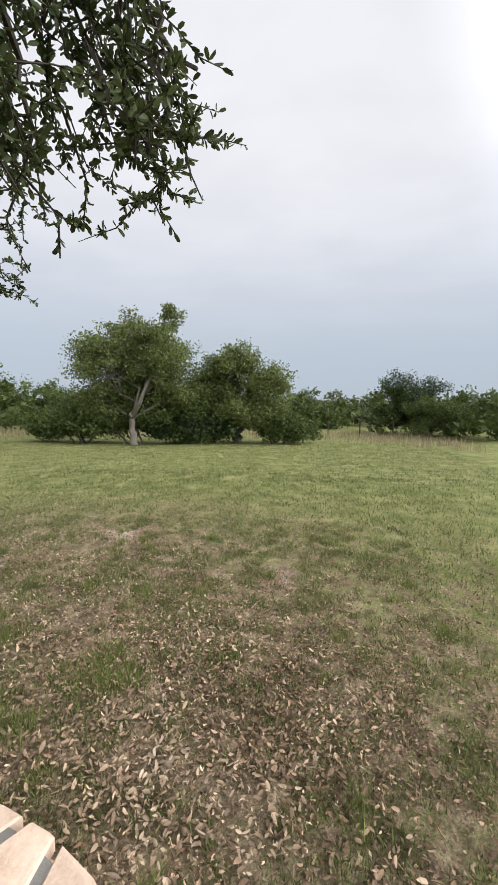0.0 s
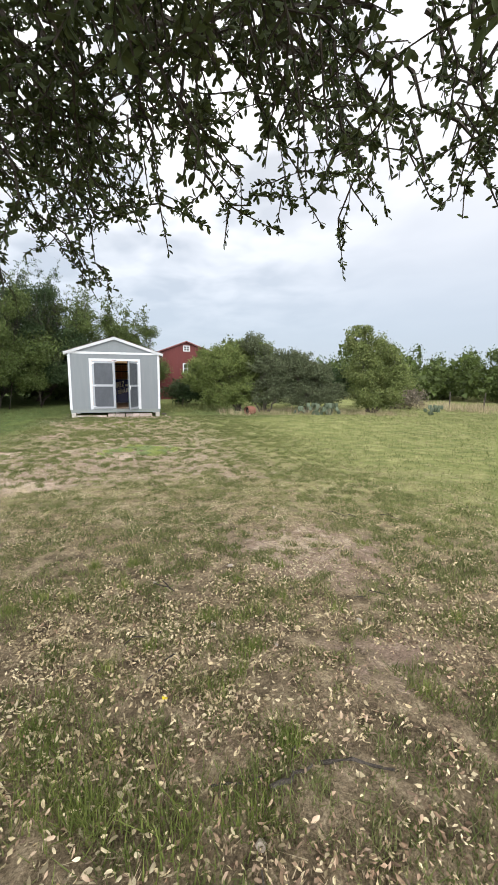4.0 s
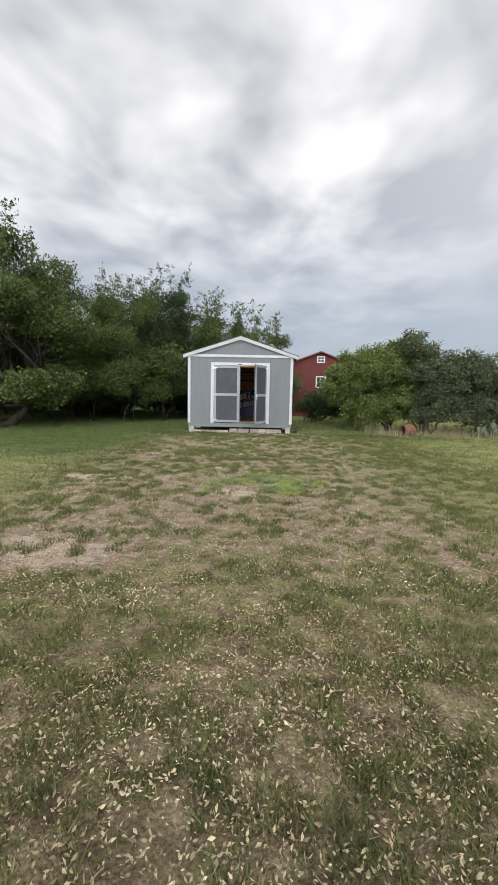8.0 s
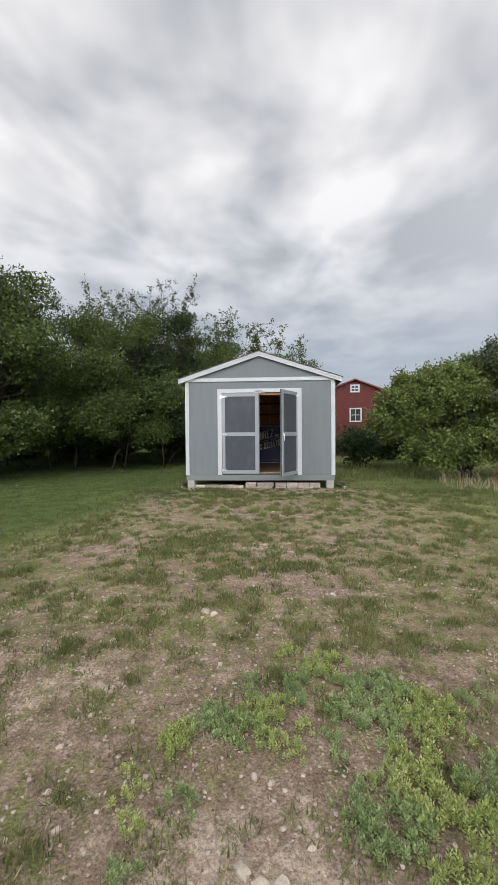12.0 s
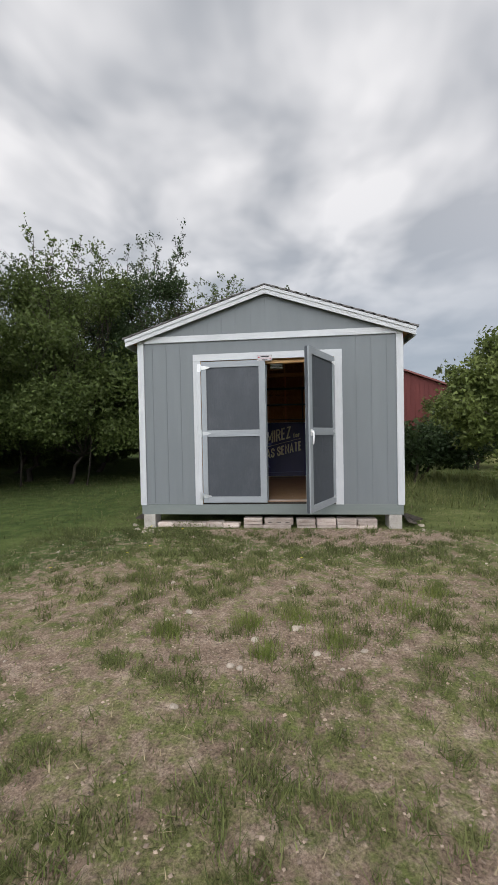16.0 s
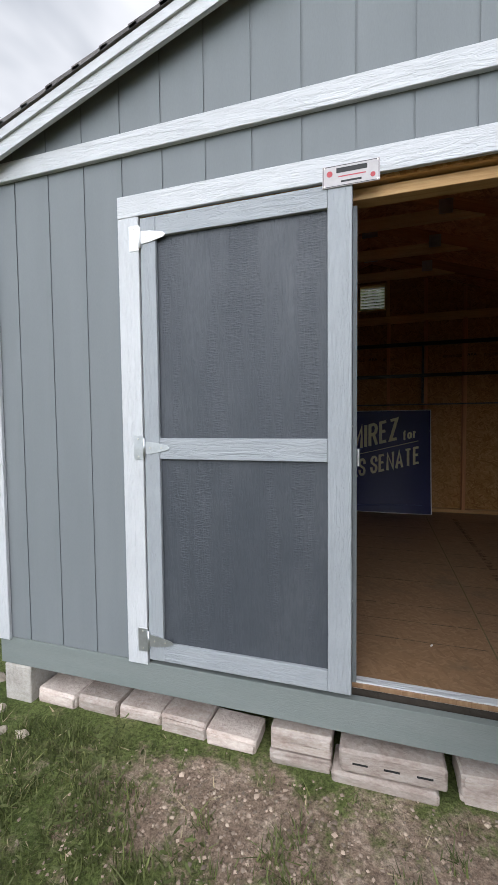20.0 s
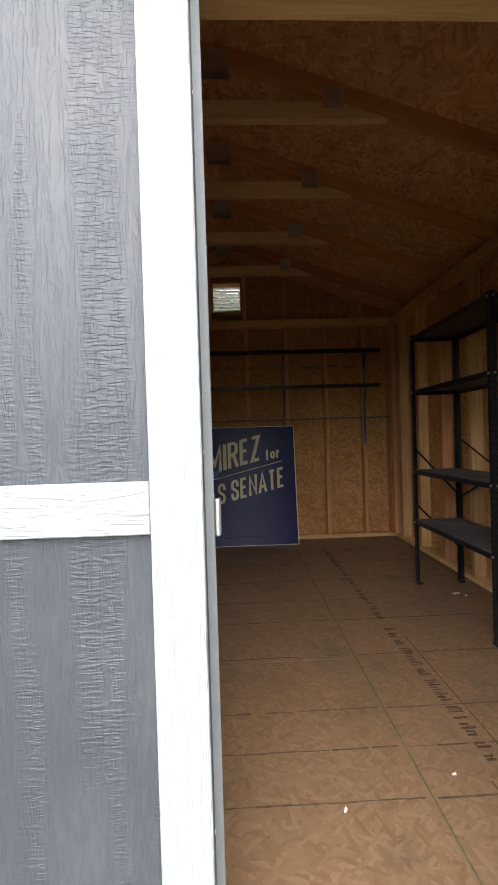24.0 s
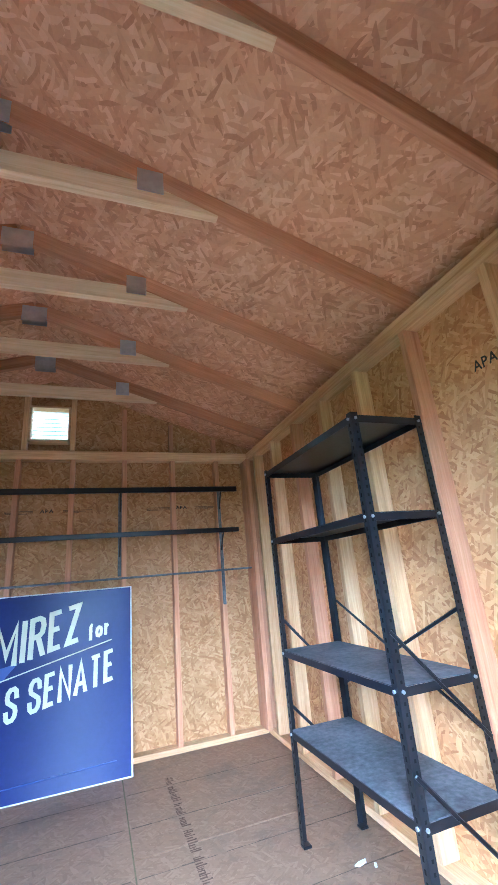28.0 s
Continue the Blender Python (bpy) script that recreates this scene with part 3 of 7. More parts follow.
def board(name, x0, x1, y0, y1, z0, z1, mat, parent=None, bevel=0.002, label=""):
    """An upright or level bar given by its bounds; its own x runs along its longest side."""
    d = (x1 - x0, y1 - y0, z1 - z0)
    k = d.index(max(d))
    c = ((x0 + x1) / 2, (y0 + y1) / 2, (z0 + z1) / 2)
    if k == 0:
        return part(name, cbox(-d[0] / 2, d[0] / 2, -d[1] / 2, d[1] / 2, -d[2] / 2, d[2] / 2, bevel), mat, parent, label, m=Matrix.Translation(c))
    if k == 1:
        return part(name, cbox(-d[1] / 2, d[1] / 2, -d[0] / 2, d[0] / 2, -d[2] / 2, d[2] / 2, bevel), mat, parent, label, m=Matrix.Translation(c) @ pose(0, 0, 0, 0, 0, 90))
    return part(name, cbox(-d[2] / 2, d[2] / 2, -d[1] / 2, d[1] / 2, -d[0] / 2, d[0] / 2, bevel), mat, parent, label, m=Matrix.Translation(c) @ pose(0, 0, 0, 0, -90, 0))


def tube(bm, pts, radii, sides=6):
    rings = []
    for i, p in enumerate(pts):
        d = (Vector(pts[min(i + 1, len(pts) - 1)]) - Vector(pts[max(i - 1, 0)])).normalized()
        a = d.orthogonal().normalized()
        b = d.cross(a)
        rings.append([bm.verts.new(Vector(p) + (a * math.cos(2 * math.pi * k / sides) + b * math.sin(2 * math.pi * k / sides)) * radii[i]) for k in range(sides)])
    for r, s in zip(rings, rings[1:]):
        # match the ring start so that faces do not twist
        o = min(range(sides), key=lambda k: (s[k].co - r[0].co).length)
        for k in range(sides):
            bm.faces.new((r[k], r[(k + 1) % sides], s[(k + 1 + o) % sides], s[(k + o) % sides]))
    bm.faces.new(rings[0][::-1])
    bm.faces.new(rings[-1])
    return bm


def cyl(p0, p1, r, sides=12, r1=None):
    return tube(bmesh.new(), [p0, p1], [r, r if r1 is None else r1], sides)


def raw_mesh(name, verts, faces, mat, smooth=False):
    """A mesh from arrays: verts (n, 3), faces (m, k)."""
    me = bpy.data.meshes.new(name)
    verts, faces = np.asarray(verts, np.float32), np.asarray(faces, np.int32)
    k = faces.shape[1]
    me.vertices.add(len(verts))
    me.vertices.foreach_set("co", verts.ravel())
    me.loops.add(faces.size)
    me.loops.foreach_set("vertex_index", faces.ravel())
    me.polygons.add(len(faces))
    me.polygons.foreach_set("loop_start", np.arange(0, faces.size, k, dtype=np.int32))
    me.polygons.foreach_set("loop_total", np.full(len(faces), k, np.int32))
    me.update(calc_edges=True)
    if smooth:
        me.polygons.foreach_set("use_smooth", np.ones(len(faces), bool))
    me.materials.append(mat)
    return me


# ---- the lie of the land ----
def ease(v):
    v = np.clip(v, 0, 1)
    return v * v * (3 - 2 * v)


def land(x, y):
    """Height of the ground."""
    x, y = np.asarray(x, float), np.asarray(y, float)
    z = 0.22 * ease((-13.0 - y) / 5.5) * ease((14 - x) / 8) - 0.03 * np.clip(x - 9, 0, 14) - 0.05 * ease((y + 14) / 3) * ease((-3 - y) / 3)
    z = z + 0.02 * np.sin(x * 1.3 + 0.7 * y) * np.sin(y * 0.9 - 0.4 * x) + 0.012 * np.sin(3.1 * x + 1.0) * np.sin(2.7 * y)
    near = ease((y + 2.2) / 1.5) * ease((6 - np.abs(x)) / 2) * ease((9 - y) / 2)
    return z * (1 - near) + 0.02 * near


# bare earth: centre, radii, strength
PATCHES = [(2.25, -15.0, 1.05, 1.15, 1.15), (2.0, -16.7, 0.7, 0.5, 0.7), (-2.0, -7.95, 1.1, 0.8, 1.0), (-1.6, -11.25, 1.6, 0.6, 1.1), (0.35, -9.0, 1.3, 1.1, 0.8),
           (-0.3, -10.5, 1.2, 0.9, 0.5), (2.5, -11.2, 0.8, 0.8, 0.8), (4.1, -18.25, 0.5, 0.45, 1.1), (3.3, -20.4, 0.6, 0.35, 0.8), (0.4, -5.2, 1.1, 0.7, 0.8), (-0.7, -3.4, 0.8, 1.0, 0.5),
           (0.9, -2.6, 1.0, 1.3, 0.8), (1.1, -0.5, 1.7, 0.6, 1.3), (-0.4, -0.3, 0.9, 0.35, 1.0), (3.2, -19.2, 0.6, 0.4, 0.6), (1.5, -1.2, 1.6, 0.6, 0.6), (2.9, -2.0, 0.9, 0.6, 0.5), (0.2, -3.2, 1.9, 0.8, 0.85), (0.5, -6.2, 1.8, 0.9, 0.75), (-1.7, -5.2, 1.0, 1.0, 0.85),
           (-1.2, -10.9, 2.4, 1.2, 0.7), (1.6, -10.6, 1.5, 1.0, 0.65), (0.2, -10.0, 1.8, 0.9, 0.75), (-0.6, -6.0, 1.2, 0.8, 0.65), (1.4, -4.4, 1.2, 0.9, 0.75), (-1.3, -3.5, 0.9, 0.6, 0.8)]


def bare(x, y):
    v = np.zeros_like(np.asarray(x, float))
    for cx, cy, rx, ry, s in PATCHES:
        d = np.sqrt(((x - cx) / rx) ** 2 + ((y - cy) / ry) ** 2)
        v = np.maximum(v, s * np.clip(1.25 - d, 0, 1))
    return np.maximum(v, (0.48 + (0.17 * ease((y + 11.4) / 1.2) * ease((-7.0 - y) / 0.9) + (0.11 + 0.1 * ease((y + 3.4) / 0.8)) * ease((y + 5.9) / 1.2) * ease((-1.35 - y) / 0.7)) * ease((3.0 - np.abs(x - 0.2)) / 1.2)) * ease((y + 14) / 3) * ease((0.2 - y) / 1) * ease((4.5 - np.abs(x - 0.4)) / 2))


def pale(x, y):
    """Pale sand showing through."""
    v = np.zeros_like(np.asarray(x, float))
    for cx, cy, rx, ry, s in ((-2.0, -7.9, 0.9, 0.6, 0.9), (-1.6, -11.25, 1.3, 0.5, 1.05), (4.1, -18.15, 0.35, 0.28, 1.1), (0.3, -8.9, 0.8, 0.45, 0.7), (2.25, -14.8, 0.9, 0.8, 0.6), (-0.8, -7.9, 0.7, 0.5, 0.5), (0.3, -5.0, 0.8, 0.5, 0.5)):
        v = np.maximum(v, s * np.clip(1.25 - np.sqrt(((x - cx) / rx) ** 2 + ((y - cy) / ry) ** 2), 0, 1))
    return v


def dryness(x, y):
    """Thatch and leaf cover: most under the oak and along the middle of the yard, little on the far lawn."""
    d = np.sqrt((x - 0.4) ** 2 + (y + 18.8) ** 2)
    v = 0.62 * np.clip(1.3 - d / 5.2, 0, 1) + 0.38 * np.clip(1.3 - np.abs(x - 0.3) / 5, 0, 1) * np.clip((-2 - y) / 4, 0, 1) * np.clip((y + 21) / 4, 0, 1)
    return np.clip(v + 0.12, 0, 1)


def lush_shade(x, y):
    """Deep green lawn west of and before the shed, tree shade put into its colour."""
    w = np.sin(1.3 * x + 0.8) * np.sin(1.1 * y) + 0.5 * np.sin(3.1 * x - 1.7 * y)
    return np.clip(ease((-1.2 - x + 0.6 * w) / 3.0) * ease((y + 8.5 + w) / 5) * ease((16 + x) / 5) + 0.2 * ease((y + 7.8 + 0.5 * w) / 2.5) * ease((5.5 - np.abs(x)) / 2) + 0.42 * ease((y + 1.9) / 0.8) * ease((3.5 - np.abs(x)) / 1.5) + 0.7 * ease((y + 2.5) / 2) * ease((x - 2.5) / 2) * ease((9 - x) / 3), 0, 1)


def spread(lo, hi, step, grow, far):
    mid = list(np.arange(lo, hi + step / 2, step))
    out, s = [], step
    while (out[-1] if out else hi) < far:
        s *= grow
        out.append((out[-1] if out else hi) + s)
    inn, s = [], step
    while (inn[-1] if inn else lo) > -far:
        s *= grow
        inn.append((inn[-1] if inn else lo) - s)
    return np.array(inn[::-1] + mid + out)


gx, gy = spread(-9, 14, 0.2, 1.18, 1800), spread(-25, 4, 0.2, 1.18, 1800)
GX, GY = np.meshgrid(gx, gy)
nx, ny = len(gx), len(gy)
idx = np.arange(nx * ny).reshape(ny, nx)
g_faces = np.stack([idx[:-1, :-1], idx[:-1, 1:], idx[1:, 1:], idx[1:, :-1]], -1).reshape(-1, 4)
g_me = raw_mesh("ground", np.stack([GX, GY, land(GX, GY)], -1).reshape(-1, 3), g_faces, M["ground"], True)
cover = np.zeros((nx * ny, 4), np.float32)
cover[:, 2] = pale(GX, GY).ravel()
cover[:, 0], cover[:, 1], cover[:, 3] = bare(GX, GY).ravel(), dryness(GX, GY).ravel(), lush_shade(GX, GY).ravel()
g_me.attributes.new("cover", "FLOAT_COLOR", "POINT").data.foreach_set("color", cover.ravel())
ground = tagged(new("ground", g_me), "patchy green and dry lawn with bare earth spots", "ground", kind="structure")


# ---- the shed: shell ----
W, D = 1.83, 3.66            # half width, depth
Z0, FL, ZE, ZP = 0.21, 0.40, 2.755, 3.355   # under the rim, floor, top of side walls, ridge underside
SL = (ZP - ZE) / W
DX0, DX1, DZ0, DZ1 = -0.925, 0.925, 0.375, 2.375   # door opening


def roof_z(x):
    return ZP - abs(x) * SL


def siding_strips(bm, x0, x1, zlo, ztop, step=0.2032, groove=0.009, y0=0.0, y1=0.012):
    """Upright grooved boards between x0 and x1; ztop is a function of x. Outer face at y0."""
    n0 = math.floor((x0 + W) / step)
    x = -W + n0 * step
    while x < x1 - 1e-4:
        a, b = max(x + groove / 2, x0), min(x + step - groove / 2, x1)
        if b - a > 0.004:
            cuts = [a, b] if a * b >= 0 else [a, 0.0, b]
            for p, q in zip(cuts, cuts[1:]):
                vs = [bm.verts.new(v) for v in ((p, y0, zlo), (q, y0, zlo), (q, y0, ztop(q)), (p, y0, ztop(p)), (p, y1, zlo), (q, y1, zlo), (q, y1, ztop(q)), (p, y1, ztop(p)))]
                for f in ((0, 1, 2, 3), (5, 4, 7, 6), (4, 0, 3, 7), (1, 5, 6, 2), (3, 2, 6, 7), (4, 5, 1, 0)):
                    bm.faces.new([vs[i] for i in f])
        x += step
    return bm


def prism(bm, pts, y0, y1):
    """A plate with the outline pts (x, z) between y0 and y1."""
    lo, hi = [bm.verts.new((x, y0, z)) for x, z in pts], [bm.verts.new((x, y1, z)) for x, z in pts]
    bm.faces.new(lo)
    bm.faces.new(hi[::-1])
    for i in range(len(pts)):
        j = (i + 1) % len(pts)
        bm.faces.new((lo[j], lo[i], hi[i], hi[j]))
    bmesh.ops.recalc_face_normals(bm, faces=bm.faces[:])
    return bm


# front wall
wall_front = holder("wall_front", None, "grey grooved siding wall with double doors", "wall", kind="structure")
flat = lambda z: (lambda x: z)
bm = bmesh.new()
siding_strips(bm, -W, DX0 - 0.02, 0.355, flat(2.70))
siding_strips(bm, DX1 + 0.02, W, 0.355, flat(2.70))
siding_strips(bm, DX0 - 0.02, DX1 + 0.02, DZ1 + 0.02, flat(2.70))
part("siding", bm, M["siding"], wall_front)
for x0, x1, z0, z1 in ((-W, DX0 - 0.02, 0.355, 2.7), (DX1 + 0.02, W, 0.355, 2.7), (DX0 - 0.0195, DX1 + 0.0195, DZ1 + 0.02, 2.7)):
    part("siding_back", cbox(x0, x1, 0.005, 0.0115, z0, z1 - 0.001), M["siding"], wall_front)
bm = siding_strips(bmesh.new(), -W, W, 2.70, lambda x: roof_z(x) - 0.001, y0=-0.01, y1=0.012)
part("gable_siding", bm, M["siding"], wall_front)
bm = bmesh.new()
prism(bm, [(-W, 2.701), (W, 2.701), (W, ZE + 0.001), (0, ZP - 0.002), (-W, ZE + 0.001)], -0.005, 0.0115)
part("siding_back", bm, M["siding"], wall_front)
bm = bmesh.new()
prism(bm, [(-W, 0.36), (DX0 - 0.005, 0.36), (DX0 - 0.005, DZ1 + 0.005), (DX1 + 0.005, DZ1 + 0.005), (DX1 + 0.005, 0.36), (W, 0.36), (W, ZE), (0, ZP), (-W, ZE)], 0.012, 0.022)
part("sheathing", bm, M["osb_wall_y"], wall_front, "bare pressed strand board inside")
for sx in (-1, 1):
    board("corner_trim", *sorted((sx * (W + 0.012), sx * (W - 0.078))), -0.02, -0.001, 0.345, 2.655, M["trim"], wall_front)
board("gable_band", -W - 0.012, W + 0.012, -0.024, -0.001, 2.657, 2.745, M["trim"], wall_front)
board("door_trim", -1.035, DX0 - 0.006, -0.02, -0.001, 0.35, 2.38, M["trim"], wall_front)
board("door_trim", DX1 + 0.006, 1.035, -0.02, -0.001, 0.35, 2.38, M["trim"], wall_front)
board("door_trim", -1.035, 1.035, -0.021, -0.001, 2.381, 2.475, M["trim"], wall_front)
board("rim_board", -W, W, -0.004, 0.034, Z0, 0.352, M["rim"], wall_front)
# framing inside the front wall
for x in (-W + 0.031, -1.37, DX0 - 0.068, DX0 - 0.026, DX1 + 0.026, DX1 + 0.068, 1.37, W - 0.031):
    board("stud", x - 0.019, x + 0.019, 0.024, 0.111, FL + 0.04, 2.62, M["wood"], wall_front)
board("header", DX0 - 0.04, DX1 + 0.04, 0.0235, 0.114, DZ1 + 0.004, DZ1 + 0.15, M["wood"], wall_front, label="raw pine door header")
board("top_plate", -W + 0.012, W - 0.012, 0.024, 0.112, 2.622, 2.698, M["wood"], wall_front)
board("threshold", DX0, DX1, 0.042, 0.085, 0.375, 0.404, M["trim"], wall_front, label="worn white painted threshold strip")

# side walls
for sx, nm in ((-1, "wall_left"), (1, "wall_right")):
    wall = holder(nm, None, "grey siding outside, bare strand board and studs inside", "wall", kind="structure")
    bm = siding_strips(bmesh.new(), -W, D - W, 0.355, flat(ZE))
    part("siding", bm, M["siding"], wall, m=Matrix.Translation((sx * W, W, 0)) @ pose(0, 0, 0, 0, 0, 90 if sx > 0 else -90) @ (Matrix.Identity(4) if sx > 0 else Matrix.Translation((-(D - 2 * W), 0, 0))))
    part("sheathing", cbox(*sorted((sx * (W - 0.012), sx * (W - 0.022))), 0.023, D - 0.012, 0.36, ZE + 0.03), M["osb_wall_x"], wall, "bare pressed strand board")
    for i, y in enumerate((0.135, 0.50, 0.87, 1.32, 1.73, 2.14, 2.55, 2.96, 3.36, D - 0.135)):
        board("stud", *sorted((sx * (W - 0.0225), sx * (W - 0.111))), y - 0.019, y + 0.019, FL + 0.04, 2.62, M["wood_red"] if i % 3 == 0 else M["wood"], wall)
    board("bottom_plate", *sorted((sx * (W - 0.0225), sx * (W - 0.111))), 0.115, D - 0.115, FL + 0.001, FL + 0.039, M["wood"], wall)
    board("top_plate", *sorted((sx * (W - 0.0225), sx * (W - 0.111))), 0.115, D - 0.115, 2.622, 2.698, M["wood"], wall)
    board("rim_board", *sorted((sx * (W - 0.03), sx * (W + 0.001))), 0.035, D, Z0, 0.352, M["rim"], wall)
    board("corner_trim", *sorted((sx * (W + 0.001), sx * (W + 0.019))), -0.0, 0.09, 0.345, 2.60, M["trim"], wall)

# back wall with the vent hole
VX0, VX1, VZ0, VZ1 = -0.15, 0.17, 2.775, 3.095
wall_back = holder("wall_back", None, "bare strand board end wall with pine studs and vent hole", "wall", kind="structure")
bm = bmesh.new()
for pts in ([(-W, 0.36), (W, 0.36), (W, ZE), (-W, ZE)], [(-W, ZE), (VX0, ZE), (VX0, roof_z(VX0))], [(VX1, ZE), (W, ZE), (VX1, roof_z(VX1))],
            [(VX0, ZE), (VX1, ZE), (VX1, VZ0), (VX0, VZ0)], [(VX0, VZ1), (VX1, VZ1), (VX1, roof_z(VX1)), (0, ZP), (VX0, roof_z(VX0))]):
    prism(bm, pts, D - 0.022, D)
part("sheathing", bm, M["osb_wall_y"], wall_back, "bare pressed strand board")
for i, x in enumerate((-W + 0.131, -1.42, -1.02, -0.61, -0.2, 0.2, 0.61, 1.02, 1.42, W - 0.131)):
    board("stud", x - 0.019, x + 0.019, D - 0.111, D - 0.0225, FL + 0.04, 2.62, M["wood_red"], wall_back)
    if 0.25 < abs(x) < 1.5:
        board("gable_stud", x - 0.019, x + 0.019, D - 0.0605, D - 0.0225, 2.70, roof_z(x) - 0.04, M["wood_red"], wall_back)
for x in (VX0 - 0.02, VX1 + 0.02):
    board("gable_stud", x - 0.019, x + 0.019, D - 0.111, D - 0.0225, 2.70, roof_z(x) - 0.04, M["wood"], wall_back)
board("bottom_plate", -W + 0.112, W - 0.112, D - 0.111, D - 0.0225, FL + 0.001, FL + 0.039, M["wood"], wall_back)
board("top_plate", -W + 0.112, W - 0.112, D - 0.111, D - 0.0225, 2.622, 2.698, M["wood"], wall_back)
board("corner_post", W - 0.15, W - 0.112, D - 0.2, D - 0.112, FL + 0.04, 2.62, M["wood_red"], wall_back)
board("rim_board", -W, W, D - 0.03, D + 0.004, Z0, 0.352, M["rim"], wall_back)

# floor
floor = holder("floor", None, "tan strand board floor sheets with line marks", "floor", kind="structure")
for i, (x0, x1, y0, y1) in enumerate(((-W + 0.012, -0.611, 0.036, 2.44), (-0.608, 0.596, 0.036, 1.22), (0.599, W - 0.012, 0.036, 2.44), (-0.608, 0.596, 1.223, D - 0.012), (-W + 0.012, -0.611, 2.443, D - 0.012), (0.599, W - 0.012, 2.443, D - 0.012))):
    part("floor_sheet", cbox(x0, x1, y0, y1, FL - 0.02, FL, 0.0015), M["osb_floor"], floor)
# one block for the framing, its underfloor shade painted in
part("floor_frame", cbox(-W + 0.04, W - 0.04, 0.05, D - 0.05, Z0 + 0.02, FL - 0.022), M["soil"], floor, "floor framing, near-black with the underfloor shade in its colour")

# roof: sheathing, shingle courses, fascias, trusses
roof = holder("roof", None, "low gable roof with brown-grey shingles and open trusses", "roof", kind="structure")
OV, EV = 0.085, 0.165    # overhang at the gable and at the eaves
for sx in (-1, 1):
    e0, e1 = Vector((0, 0, ZP + 0.001)), Vector((sx * (W + EV), 0, ZP - (W + EV) * SL + 0.001))
    nrm = Vector((sx * SL, 0, 1)).normalized()
    bm = bmesh.new()
    pts = [e0, e1, e1 + nrm * 0.015, e0 + Vector((0, 0, 0.0155))]
    prism(bm, [(p.x, p.z) for p in pts], -OV, D + OV)
    part("roof_sheathing", bm, M["osb_roof"], roof, "strand board with ceiling light put into its tone")
    n = 14
    L = (e1 - e0).length
    bm = bmesh.new()
    for i in range(n):
        a, b = e0.lerp(e1, i / n), e0.lerp(e1, min((i + 1.25) / n, 1.012))
        lo, hi = 0.019, 0.040
        prism(bm, [((a + nrm * (lo - 0.001)).x, (a + nrm * (lo - 0.001)).z), ((b + nrm * lo).x, (b + nrm * lo).z), ((b + nrm * hi).x, (b + nrm * hi).z), ((a + nrm * (lo + 0.013)).x, (a + nrm * (lo + 0.013)).z)], -OV - 0.02, D + OV + 0.02)
    part("shingles", bm, M["shingle"], roof)
    # barge boards on the gables, fascia at the eaves
    for y, nm in ((-OV, "barge_board"), (D + OV - 0.02, "barge_board")):
        bm = bmesh.new()
        prism(bm, [(sx * 0.0005, ZP - 0.002), (e1.x, e1.z - 0.003), (e1.x, e1.z - 0.092), (sx * 0.0005, ZP - 0.092)], y, y + 0.02)
        part(nm, bm, M["trim"], roof)
        bm = bmesh.new()
        prism(bm, [(sx * 0.0005, ZP + 0.013), (e1.x, e1.z + 0.012), (e1.x, e1.z - 0.030), (sx * 0.0005, ZP - 0.030)], y - 0.012, y - 0.001)
        part("drip_board", bm, M["trim"], roof)
    board("fascia", *sorted((e1.x, e1.x - sx * 0.02)), -OV + 0.021, D + OV - 0.021, e1.z - 0.10, e1.z - 0.006, M["trim"], roof)
for sx in (-1, 1):
    bm = bmesh.new()
    prism(bm, [(0.0, ZP + 0.030), (sx * 0.14, ZP + 0.030 - 0.14 * SL), (sx * 0.14, ZP + 0.037 - 0.14 * SL), (0.0, ZP + 0.037)], -OV - 0.022, D + OV + 0.022)
    part("ridge_cap", bm, M["shingle"], roof)
TR_Y = (0.64, 1.25, 1.87, 2.50, 3.13)
ZC = 3.03      # height of the collar ties
for y in TR_Y:
    for sx in (-1, 1):
        r0, r1 = Vector((0, y, ZP - 0.047)), Vector((sx * (W - 0.03), y, ZP - 0.047 - (W - 0.03) * SL))
        beam("rafter", r0, r1, 0.038, 0.087, M["wood_red"], roof, up=(0, 0, 1))
    xa, xb = (ZP - 0.096 - ZC - 0.044) / SL, (ZP - 0.096 - ZC + 0.044) / SL
    bm = bmesh.new()
    prism(bm, [(-xb, -0.044), (xb, -0.044), (xa, 0.044), (-xa, 0.044)], -0.0188, 0.0188)
    part("collar_tie", bm, M["wood_pale"], roof, m=pose(0, y, ZC))
    for sx in (-1, 1):
        for dy in (-0.0215, 0.0205):
            part("gusset_plate", cbox(sx * xa - 0.05, sx * xa + 0.05, y + dy, y + dy + 0.0015, ZC + 0.0, ZC + 0.11), M["galv"], roof, "galvanised nail plate")
    for dy in (-0.0215, 0.0205):
        part("gusset_plate", cbox(-0.07, 0.07, y + dy, y + dy + 0.0015, ZP - 0.15, ZP - 0.04), M["galv"], roof, "galvanised nail plate")


